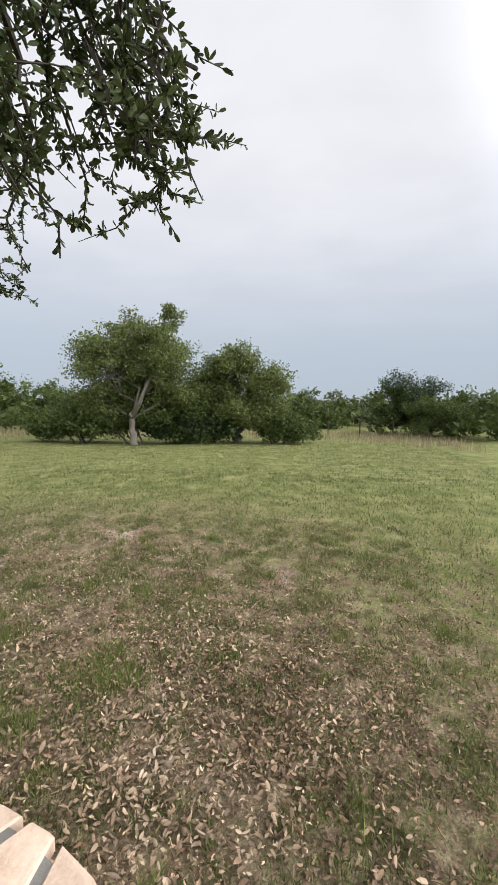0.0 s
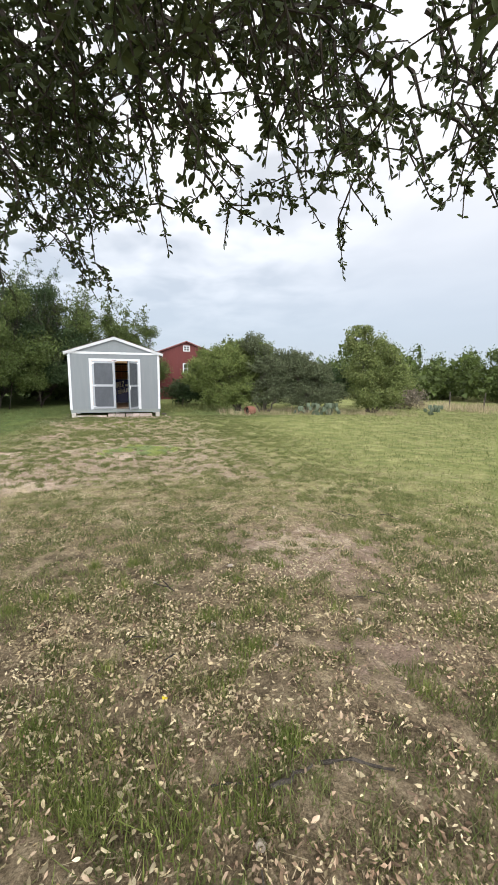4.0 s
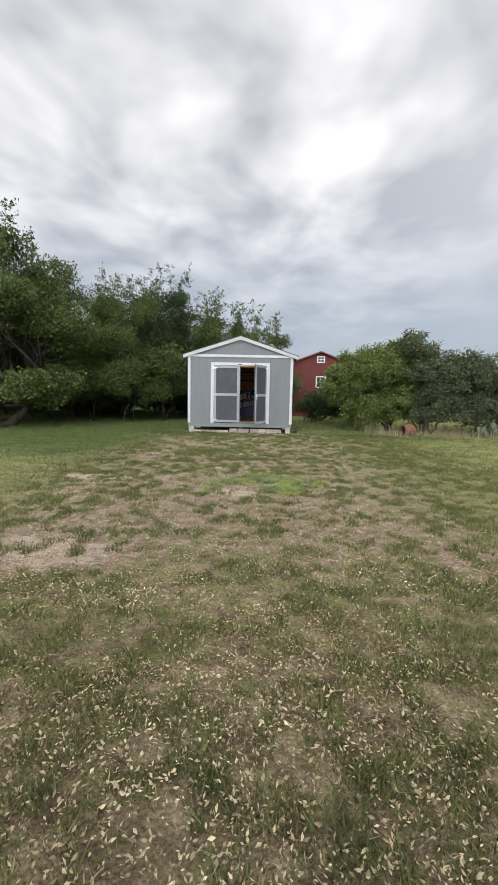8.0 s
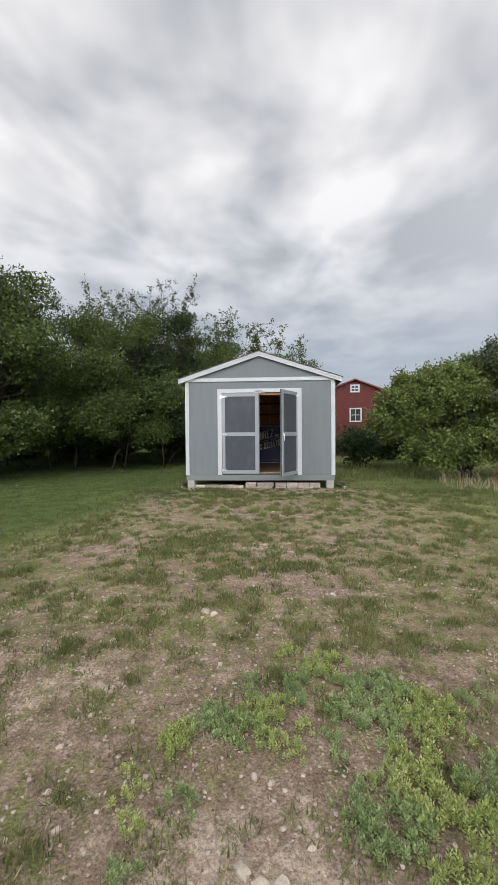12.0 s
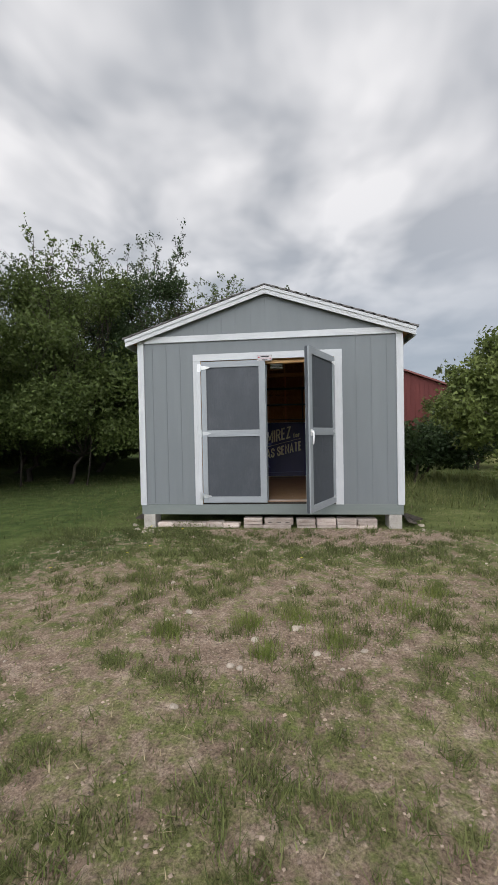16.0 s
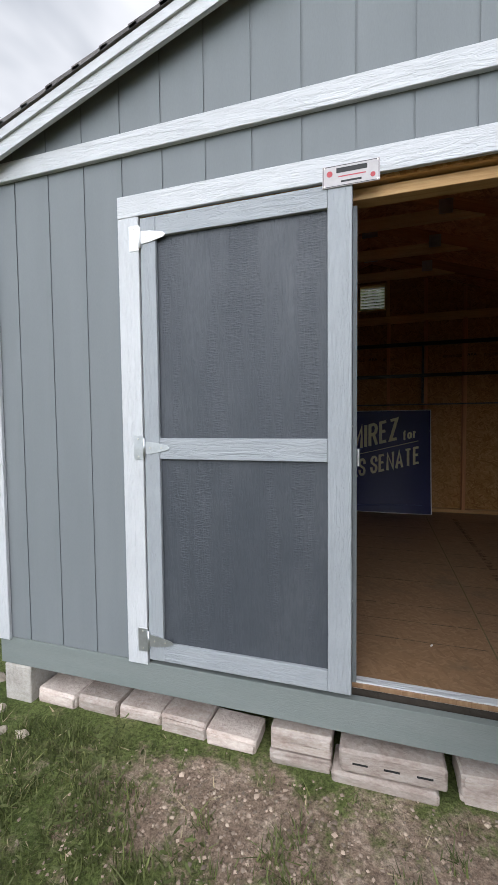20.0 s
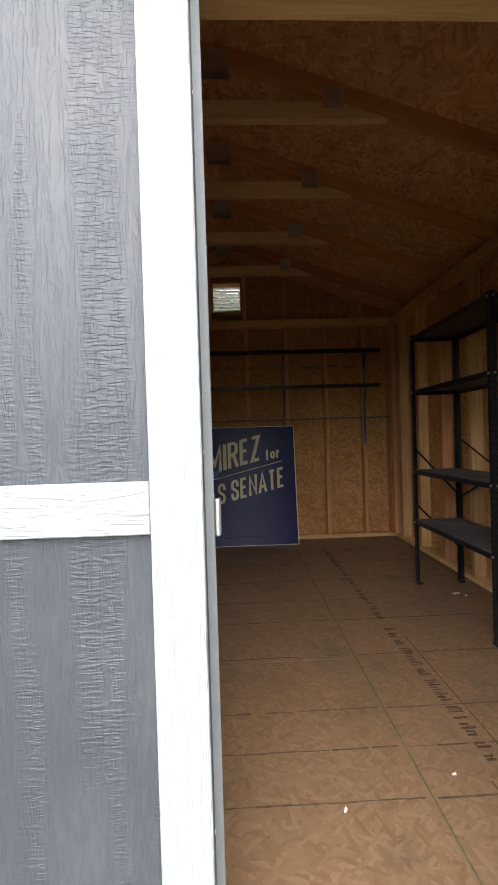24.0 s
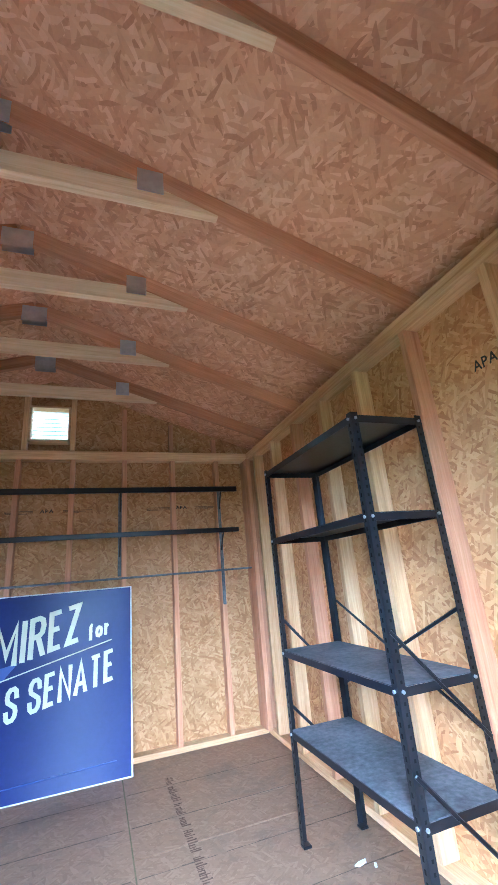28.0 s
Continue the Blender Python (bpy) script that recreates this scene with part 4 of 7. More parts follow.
# ---- shed doors ----
def door_leaf(name, width, label, handle):
    """A leaf whose hinge edge is at its own x = 0; outer face towards -y, at y = 0."""
    d = holder(name, None, label, "door", kind="structure")
    h0, h1 = DZ0 + 0.004, DZ1 - 0.006
    board("core", 0.0, width, 0.0, 0.035, h0, h1, M["panel"], d, 0.001, "charcoal panel with wood grain")
    board("inner_face", 0.004, width - 0.004, 0.0355, 0.040, h0 + 0.004, h1 - 0.004, M["prime"], d, 0.001, "scuffed grey primed inner board")
    st = 0.092
    board("stile", 0.0, 0.074, -0.019, -0.0005, h0, h1, M["rail"], d)
    board("stile", width - st, width, -0.019, -0.0005, h0, h1, M["rail"], d)
    for a, b in ((h0, h0 + 0.085), (1.31, 1.402), (h1 - 0.085, h1)):
        board("rail", 0.0748, width - st - 0.0008, -0.0185, -0.0005, a, b, M["rail"], d)
    for z, mt in ((0.47, "galv"), (1.36, "galv"), (2.285, "white")):
        hg = part("hinge", cbox(-0.055, -0.004, -0.0235, -0.0205, z - 0.055, z + 0.055, 0.001), M[mt], d, "strap hinge")
        bm = bmesh.new()
        prism(bm, [(0.004, z - 0.028), (0.05, z - 0.024), (0.115, z - 0.01), (0.125, z), (0.115, z + 0.01), (0.05, z + 0.024), (0.004, z + 0.028)], -0.0235, -0.0197)
        part("strap", bm, M[mt], hg)
        part("pin", cyl((0, -0.024, z - 0.045), (0, -0.024, z + 0.045), 0.006, 8), M[mt], hg, smooth=True)
        for dx, dz in ((-0.03, -0.04), (-0.03, 0.04), (0.03, 0.0), (0.085, 0.0)):
            part("screw_head", cyl((dx, -0.0265, z + dz), (dx, -0.0235, z + dz), 0.004, 6), M["screw"], hg)
    if handle:
        x = width - 0.045
        hd = part("handle_plate", cbox(x - 0.028, x + 0.028, -0.024, -0.0195, 1.305, 1.385, 0.003), M["white"], d, "white lever handle")
        part("handle_hub", cyl((x, -0.05, 1.35), (x, -0.024, 1.35), 0.017, 14), M["white"], hd, smooth=True)
        bm = bmesh.new()
        tube(bm, [(x, -0.044, 1.352), (x + 0.002, -0.05, 1.32), (x + 0.003, -0.05, 1.26), (x, -0.045, 1.215), (x - 0.004, -0.038, 1.205)], [0.014, 0.012, 0.010, 0.010, 0.006], 10)
        part("lever", bm, M["white"], hd, smooth=True)
        part("keyhole", cyl((x, -0.0515, 1.35), (x, -0.05, 1.35), 0.006, 8), M["galv"], hd)
    return d


door_1 = door_leaf("door_1", 0.908, "shut grey shed door with charcoal panels", False)
door_1.matrix_basis = pose(DX0 + 0.003, -0.0, 0)
for i in range(3):
    z = (0.75, 1.45, 2.1)[i]
    part("screw_head", cyl((0.9085, 0.018, z), (0.9095, 0.018, z), 0.004, 6), M["screw"], door_1)
board("weather_strip", 0.885, 0.924, 0.0405, 0.052, DZ0 + 0.02, DZ1 - 0.07, M["siding"], door_1, label="plain grey overlap strip")
part("latch", cbox(0.9245, 0.936, 0.034, 0.058, 1.29, 1.36, 0.003), M["galv"], door_1, "small galvanised latch")
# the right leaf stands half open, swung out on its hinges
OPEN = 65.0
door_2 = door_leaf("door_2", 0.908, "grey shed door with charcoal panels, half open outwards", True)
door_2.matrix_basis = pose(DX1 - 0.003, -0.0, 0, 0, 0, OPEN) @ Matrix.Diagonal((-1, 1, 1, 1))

# ---- loose things inside the shed ----
# gable vent with slats
vent = holder("gable_vent", pose((VX0 + VX1) / 2, D - 0.06, (VZ0 + VZ1) / 2), "white louvred gable vent letting daylight in", "vent")
hw, hh = (VX1 - VX0) / 2 - 0.002, (VZ1 - VZ0) / 2 - 0.002
for a in (-1, 1):
    part("frame", cbox(*sorted((a * hw, a * (hw - 0.018))), -0.045, 0.058, -hh, hh, 0.002), M["wood"], vent, "raw pine frame")
    part("frame", cbox(-hw + 0.0185, hw - 0.0185, -0.045, 0.058, *sorted((a * hh, a * (hh - 0.018))), 0.002), M["wood"], vent, "raw pine frame")
for i in range(8):
    z = -hh + 0.034 + i * (2 * hh - 0.05) / 7.4
    part("slat", cbox(-hw + 0.019, hw - 0.019, -0.019, 0.019, -0.0012, 0.0012), M["louvre"], vent, m=pose(0, 0.05, z, -22))

# steel shelving rack
RX0, RX1, RY0, RY1, RZ = 1.315, 1.655, 1.25, 2.17, FL + 1.765
rack = holder("shelving_rack", pose(RX0, RY0, FL), "black bolted steel shelving rack, four dusty shelves", "shelf")
rw, rl, rh = RX1 - RX0, RY1 - RY0, RZ - FL
for ix in (0, 1):
    for iy in (0, 1):
        bm = bmesh.new()
        x, y, sx, sy = ix * rw, iy * rl, 1 - 2 * ix, 1 - 2 * iy
        box(bm, *sorted((x, x + sx * 0.031)), *sorted((y, y + sy * 0.0025)), 0.004, rh)
        box(bm, *sorted((x, x + sx * 0.0025)), *sorted((y + sy * 0.0027, y + sy * 0.031)), 0.004, rh)
        leg = part("post", bm, M["black"], rack)
        # slots are thin blocks on the post, black for the shade in them
        bm = bmesh.new()
        for k in range(56):
            z = 0.03 + k * 0.0305
            box(bm, *sorted((x + sx * 0.014, x + sx * 0.022)), *sorted((y - sy * 0.0004, y - sy * 0.0001)), z, z + 0.010)
            box(bm, *sorted((x - sx * 0.0004, x - sx * 0.0001)), *sorted((y + sy * 0.014, y + sy * 0.022)), z, z + 0.014)
        tagged(part("punched_slot", bm, M["hole"], leg, "near-black blocks painted as shaded punched slots"), kind="stuff")
        part("foot", cbox(*sorted((x - sx * 0.002, x + sx * 0.038)), *sorted((y - sy * 0.002, y + sy * 0.038)), 0.0, 0.012, 0.002), M["black"], leg)
for z in (0.455, 0.812, 1.372, 1.752):
    sh = part("shelf", cbox(0.004, rw - 0.004, 0.004, rl - 0.004, z, z + 0.003), M["shelf"] if z < 1 else M["black"], rack, "dusty grey top" if z < 1 else "")
    for x0, x1, y0, y1 in ((0.003, rw - 0.003, 0.003, 0.005), (0.003, rw - 0.003, rl - 0.005, rl - 0.003), (0.003, 0.005, 0.0055, rl - 0.0055), (rw - 0.005, rw - 0.003, 0.0055, rl - 0.0055)):
        part("lip", cbox(x0, x1, y0, y1, z - 0.028, z - 0.0005), M["black"], sh)
    for ix in (0, 1):
        for iy in (0, 1):
            x, y, sx, sy = ix * rw, iy * rl, 1 - 2 * ix, 1 - 2 * iy
            part("bolt", cyl((x + sx * 0.018, y, z - 0.012), (x + sx * 0.018, y - sy * 0.006, z - 0.012), 0.006, 8), M["galv"], sh)
            part("bolt", cyl((x, y + sy * 0.018, z - 0.012), (x - sx * 0.006, y + sy * 0.018, z - 0.012), 0.006, 8), M["galv"], sh)
for y in (-0.004, rl + 0.004):
    beam("brace", (0.005, y, 0.98), (rw - 0.005, y, 0.62), 0.004, 0.014, M["black"], rack, up=(0, 0, 1))
    beam("brace", (0.005, y - 0.003, 0.58), (rw - 0.005, y - 0.003, 0.24), 0.004, 0.014, M["black"], rack)
beam("brace", (rw + 0.003, 0.02, 1.02), (rw + 0.003, rl - 0.02, 0.62), 0.004, 0.014, M["black"], rack)
beam("brace", (rw + 0.0075, 0.02, 0.62), (rw + 0.0075, rl - 0.02, 1.02), 0.004, 0.014, M["black"], rack)

# shelf standards and rails on the end wall
frame_w = holder("wall_shelf_frame", pose(0, D - 0.112, 2.0), "dark metal wall shelf rails on uprights, no shelves", "shelf bracket")
for z, x1, r, mt in ((0.335, 1.56, 0.044, "black"), (-0.02, 1.555, 0.038, "black"), (-0.345, 1.71, 0.016, "galv")):
    part("rail", cbox(-1.69, x1, -0.016 - (0.1 if r > 0.02 else 0), -0.001 - (0.1 if r > 0.02 else 0), z - r / 2, z + r / 2, 0.002), M[mt] if mt == "black" else M["shelf"], frame_w)
for x, z0 in ((-1.45, -0.5), (-0.65, -0.42), (0.575, -0.33), (1.42, -0.62)):
    up = part("upright", cbox(x - 0.013, x + 0.013, -0.012, -0.0002, z0, 0.36, 0.002), M["shelf"], frame_w)
    for z in (0.335, -0.02):
        bm = bmesh.new()
        tube(bm, [(x, -0.012, z - 0.16), (x, -0.05, z - 0.08), (x, -0.1, z - 0.012)], [0.007, 0.006, 0.006], 6)
        part("arm", bm, M["black"], up)
        part("arm", cbox(x - 0.006, x + 0.006, -0.1, -0.0125, z - 0.02, z - 0.004), M["black"], up)


def lettering(name, text, parent, mat, x0, x1, z0, height, skew, y, bold=0.018, m=None):
    """Words set letter by letter between x0 and x1 from the height z0, climbing by skew."""
    vs, fs, pen, n = [], [], 0.0, 0
    for ch in text:
        if ch == " ":
            pen += 0.22
            continue
        cu = bpy.data.curves.new(name, "FONT")
        cu.body, cu.size, cu.resolution_u, cu.offset = ch, 1.0, 3, bold
        tmp = bpy.data.objects.new(name, cu)
        scene.collection.objects.link(tmp)
        me = bpy.data.meshes.new_from_object(tmp.evaluated_get(bpy.context.evaluated_depsgraph_get()))
        bpy.data.objects.remove(tmp)
        co = [v.co.copy() for v in me.vertices]
        lo, hi = min(c.x for c in co), max(c.x for c in co)
        vs += [(c.x - lo + pen, c.y) for c in co]
        fs += [[i + n for i in p.vertices] for p in me.polygons]
        pen, n = pen + hi - lo + 0.075, n + len(co)
        bpy.data.meshes.remove(me)
    a = np.array(vs)
    lo, hi = a.min(0), a.max(0)
    x = x0 + (a[:, 0] - lo[0]) / (hi[0] - lo[0]) * (x1 - x0)
    z = z0 + (a[:, 1] - lo[1]) / (hi[1] - lo[1]) * height + skew * (x - x0)
    me = bpy.data.meshes.new(name)
    me.from_pydata([(float(p), y, float(q)) for p, q in zip(x, z)], [], fs)
    me.materials.append(mat)
    ob = new(name, me)
    ob.parent = parent
    if m is not None:
        ob.matrix_basis = m
    return ob


# condensed capitals: width, then the strokes' corners in a cell of 1 by 1
GLYPHS = {
    "A": (0.95, ((0, 0), (0.5, 1), (1, 0)), ((0.17, 0.27), (0.83, 0.27))),
    "D": (0.92, ((0, 0), (0, 1), (0.55, 1), (0.88, 0.92), (1, 0.74), (1, 0.26), (0.88, 0.08), (0.55, 0), (0, 0))),
    "E": (0.76, ((1, 1), (0, 1), (0, 0), (1, 0)), ((0, 0.53), (0.85, 0.53))),
    "I": (0.0, ((0, 0), (0, 1))),
    "M": (1.25, ((0, 0), (0, 1), (0.5, 0.25), (1, 1), (1, 0))),
    "N": (0.95, ((0, 0), (0, 1), (1, 0), (1, 1))),
    "R": (0.88, ((0, 0), (0, 1), (0.62, 1), (0.9, 0.93), (1, 0.77), (0.9, 0.58), (0.62, 0.5), (0, 0.5)), ((0.55, 0.5), (1, 0))),
    "S": (0.86, ((1, 0.74), (0.93, 0.91), (0.7, 1), (0.3, 1), (0.07, 0.91), (0, 0.76), (0.1, 0.62), (0.9, 0.38), (1, 0.24), (0.93, 0.09), (0.7, 0), (0.3, 0), (0.07, 0.09), (0, 0.26))),
    "T": (0.86, ((0, 1), (1, 1)), ((0.5, 1), (0.5, 0))),
    "X": (0.92, ((0, 0), (1, 1)), ((0, 1), (1, 0))),
    "Y": (0.92, ((0, 1), (0.5, 0.44), (1, 1)), ((0.5, 0.46), (0.5, 0))),
    "Z": (0.84, ((0, 1), (1, 1), (0, 0), (1, 0))),
    "f": (0.6, ((1, 0.97), (0.75, 1), (0.5, 0.88), (0.5, 0)), ((0, 0.62), (0.95, 0.62))),
    "o": (0.8, ((0.5, 0), (0.1, 0.08), (0, 0.33), (0.1, 0.58), (0.5, 0.66), (0.9, 0.58), (1, 0.33), (0.9, 0.08), (0.5, 0))),
    "r": (0.5, ((0, 0), (0, 0.66)), ((0, 0.4), (0.35, 0.6), (1, 0.63))),
}


def ribbon(vs, fs, pts, half, y, closed):
    """A flat stroke along pts (x, z) with mitred corners."""
    p = [Vector(q) for q in (pts[:-1] if closed else pts)]
    n = len(p)
    k0 = len(vs)
    for i in range(n):
        a = p[i - 1] if closed or i > 0 else None
        b = p[(i + 1) % n] if closed or i < n - 1 else None
        d1 = (p[i] - a).normalized() if a is not None else None
        d2 = (b - p[i]).normalized() if b is not None else None
        d1, d2 = d1 or d2, d2 or d1
        n1, n2 = Vector((-d1.y, d1.x)), Vector((-d2.y, d2.x))
        m = n1 + n2
        m = m.normalized() if m.length > 1e-3 else n1
        w = half / max(0.42, m.dot(n1))
        vs.append((p[i].x + m.x * w, y, p[i].y + m.y * w))
        vs.append((p[i].x - m.x * w, y, p[i].y - m.y * w))
    for i in range(n if closed else n - 1):
        j = (i + 1) % n
        fs.append((k0 + 2 * i, k0 + 2 * i + 1, k0 + 2 * j + 1, k0 + 2 * j))


def block_letters(name, text, parent, mat, x0, x1, z0, height, skew, y, weight):
    """Words in even-stroked condensed capitals between x0 and x1, climbing by skew."""
    gap = weight * 0.42
    units = sum(GLYPHS[c][0] for c in text if c != " ")
    fixed = sum(weight + gap for c in text if c != " ") - gap + text.count(" ") * weight * 1.5
    cell = (x1 - x0 - fixed) / units
    vs, fs, pen = [], [], x0
    for ch in text:
        if ch == " ":
            pen += weight * 1.5
            continue
        w = GLYPHS[ch][0] * cell
        for k, st in enumerate(GLYPHS[ch][1:]):
            pts = []
            for u, v in st:
                x = pen + weight / 2 + u * w
                pts.append((x, z0 + weight / 2 + v * (height - weight) + skew * (x - x0)))
            ends = st[0] == st[-1]
            if not ends:
                # strokes reach the full height of the line
                for e, q in ((0, 1), (-1, -2)):
                    d = Vector(pts[e]) - Vector(pts[q])
                    if abs(d.x) < 0.75 * abs(d.y):
                        t = Vector(pts[e]) + d.normalized() * weight / 2
                        pts[e] = (t.x, t.y)
            ribbon(vs, fs, pts, weight / 2, y - 0.0002 * k, ends)
        pen += w + weight + gap
    me = bpy.data.meshes.new(name)
    me.from_pydata(vs, [], fs)
    me.materials.append(mat)
    ob = new(name, me)
    ob.parent = parent
    return ob


# big campaign board leaning on the end wall
sign = holder("campaign_sign", pose(0.665, 3.355, FL + 0.002, -8.3), "navy plastic campaign board with cream lettering, leaning", "sign")
part("board", cbox(-2.38, 0.0, 0.0, 0.01, 0.0, 1.2), M["sign"], sign)
for x0, x1, z0, z1 in ((-2.381, 0.001, -0.001, 0.006), (-2.381, 0.001, 1.194, 1.201), (-0.009, 0.001, 0.0062, 1.1938), (-2.381, -2.372, 0.0062, 1.1938)):
    part("edge", cbox(x0, x1, -0.0012, 0.0108, z0, z1), M["white"], sign, "white cut edge")
bm = bmesh.new()
star = []
for k in range(10):
    r, a = (0.50 if k % 2 == 0 else 0.2), math.pi / 2 + math.pi * k / 5 + 0.2
    star.append((-1.18 + r * math.cos(a), 0.52 + r * math.sin(a)))
prism(bm, star, -0.0006, -0.0002)
part("star", bm, M["sign_star"], sign, "paler blue star print")
block_letters("lettering", "DDY", sign, M["sign_letter"], -1.83, -1.215, 0.09, 0.64, 0.25, -0.0016, 0.08)
block_letters("lettering", "RAMIREZ", sign, M["sign_letter"], -1.14, -0.355, 0.665, 0.265, 0.24, -0.0012, 0.034)
block_letters("lettering", "for", sign, M["sign_letter"], -0.31, -0.155, 0.845, 0.11, 0.24, -0.0012, 0.021)
block_letters("lettering", "TEXAS SENATE", sign, M["sign_letter"], -1.18, -0.12, 0.32, 0.205, 0.245, -0.0012, 0.0275)
beam("rule_line", (-1.22, -0.001, 0.575), (-0.14, -0.001, 0.84), 0.0008, 0.008, M["sign_letter"], sign)
beam("rule_line", (-1.0, -0.001, 0.075), (-0.1, -0.001, 0.105), 0.0008, 0.006, M["sign_star"], sign)

# the sheet is bowed: its lower part flares out from the wall
for ob in list(sign.children):
    bm = bmesh.new()
    bm.from_mesh(ob.data)
    mw = ob.matrix_basis.copy()
    bm.transform(mw)
    ob.matrix_basis = Matrix.Identity(4)
    for k in range(1, 30):
        bmesh.ops.bisect_plane(bm, geom=bm.verts[:] + bm.edges[:] + bm.faces[:], plane_co=(0, 0, 0.04 * k), plane_no=(0, 0, 1))
    for v in bm.verts:
        q = min(max(v.co.z / 1.2, 0), 1)
        v.co.y += 0.045 - 0.055 * (1 - q) ** 3 - 0.05 * q
    bm.to_mesh(ob.data)
    bm.free()

# marks on the floor sheets and walls
for i, y in enumerate((0.445, 0.648, 0.852, 1.248, 1.635, 1.93, 2.3, 2.72, 3.1)):
    for j, (x0, x1) in enumerate(((-1.7, -0.62), (-0.6, 0.575), (0.61, 1.7))):
        r, bm, x, k = random.Random(40 * i + j), bmesh.new(), x0, 0
        while x < x1 - 0.01:
            q = min(x + r.uniform(0.03, 0.14), x1)
            h, o = r.uniform(0.0014, 0.0042), 0.004 * (j % 2) + r.uniform(-0.0015, 0.0015)
            if r.random() < 0.97:
                box(bm, x, q - 0.0005, y - h + o, y + h + o, FL + 0.0003, FL + 0.0007)
            x = q + (r.uniform(0, 0.012) if r.random() < 0.15 else 0)
        part("nail_line", bm, M["line"], floor)
part("edge_line", cbox(0.594, 0.6005, 0.04, D - 0.12, FL + 0.0003, FL + 0.0008), M["chalk"], floor, "faint green tongue edge")
part("edge_line", cbox(-0.613, -0.607, 0.04, 2.4, FL + 0.0003, FL + 0.0008), M["chalk"], floor, "faint green tongue edge")
rng = random.Random(5)


def stamp_band(xc, y0, y1, half, seed):
    """Print too worn to read: close bars across the band, some of half height, in blocks."""
    r, y, bm, n = random.Random(seed), y0, bmesh.new(), 0
    while y < y1:
        w = r.uniform(0.006, 0.013) * half / 0.03
        z, n = FL + 0.0009 + 0.000012 * n, (n + 1) % 60
        if r.random() < 0.9:
            lo, hi = r.choice(((-1, 1), (-1, 1), (-1, 0.25), (-0.95, 0.4), (-1, 0.3)))
            box(bm, xc + half * lo * r.uniform(0.85, 1), xc + half * hi * r.uniform(0.85, 1), y, y + w, z, z + 0.0002)
            if r.random() < 0.5:
                xx = xc + half * r.choice((-0.95, hi - 0.25, -0.3))
                box(bm, xx, xx + 0.2 * half, y + w, y + w * 1.9, z, z + 0.0002)
        y += w + r.uniform(0.004, 0.012) + (0.03 if r.random() < 0.06 else 0)
    part("ink_stamp", bm, M["stamp"], floor, "worn illegible ink print")


stamp_band(0.855, 0.13, 0.42, 0.045, 1)
stamp_band(0.862, 0.55, 1.5, 0.028, 2)
stamp_band(0.872, 1.62, 3.2, 0.026, 3)
stamp_band(-0.42, 0.6, 2.2, 0.028, 4)
for x in (0.915, 0.80):
    for y0, y1 in ((0.2, 0.49), (0.52, 1.4)):
        if x > 0.9 or y1 < 0.5:
            part("ink_line", cbox(x - 0.002, x + 0.002, y0, y1, FL + 0.0004, FL + 0.0008), M["stamp"], floor)
lettering("grade_stamp", "APA", bpy.data.objects["wall_right"], M["ink"], -0.055, 0.055, -0.022, 0.045, 0, 0, m=pose(W - 0.0228, 1.02, 2.31, 0, 0, -90))
for x, z in ((1.1, 2.2), (0.02, 2.2), (-0.75, 2.2)):
    lettering("grade_stamp", "APA", wall_back, M["ink"], -0.05, 0.05, 0, 0.03, 0, 0, m=pose(x, D - 0.0226, z))
    bm = bmesh.new()
    for k in range(3):
        box(bm, 0.12, 0.34 - 0.05 * k, -0.0004, 0.0, -0.01 * k - 0.004, -0.01 * k)
        box(bm, -0.3, -0.1, -0.0004, 0.0, -0.01 * k - 0.004, -0.01 * k)
    part("ink_stamp", bm, M["stamp"], wall_back, m=pose(x, D - 0.0226, z + 0.02))
for x, y, a, s in ((1.483, 1.939, 20, 1.0), (1.53, 1.9, 70, 0.5), (1.05, 0.55, 140, 0.25), (0.33, 0.42, 60, 0.3), (0.7, 0.52, 10, 0.25)):
    bm = bmesh.new()
    prism(bm, [(-0.03 * s, -0.01 * s), (0.0, -0.014 * s), (0.035 * s, -0.004), (0.02 * s, 0.012 * s), (-0.02 * s, 0.008 * s)], 0.0, 0.004)
    tagged(part("paper_scrap", bm, M["white"], None, m=pose(x, y, FL + 0.0022, 88, 0, a)), "small torn white paper scrap on the floor", "scrap", "scraps on the shed floor")

# door jamb linings set in behind the leaves
for sx in (-1, 1):
    j = board("jamb", *sorted((sx * 0.865, sx * (DX1 - 0.0005))), 0.043, 0.113, FL + 0.001, DZ1 - 0.052, M["jamb"], wall_front, label="grey painted jamb with screws")
    for z in (0.62, 1.05, 1.3, 1.62, 1.95, 2.2):
        part("screw_head", cyl((sx * 0.865, 0.08, z), (sx * 0.8635, 0.08, z), 0.0045, 6), M["screw"], wall_front)
board("head_jamb", -DX1 + 0.001, DX1 - 0.001, 0.043, 0.114, DZ1 - 0.05, DZ1 - 0.008, M["wood"], wall_front, label="raw pine head")

# maker's plate over the doors: plain shapes only
plate = part("name_plate", cbox(-0.125, 0.085, -0.0245, -0.0215, 2.352, 2.432, 0.001), M["plate"], wall_front, "small white metal plate with black and red print")
part("print", cbox(-0.072, 0.04, -0.0252, -0.0248, 2.402, 2.420), M["ink"], plate)
part("print", cbox(-0.055, 0.02, -0.0252, -0.0248, 2.366, 2.373), M["ink"], plate)
part("print", cbox(-0.065, 0.035, -0.0252, -0.0248, 2.386, 2.390), M["red_print"], plate)
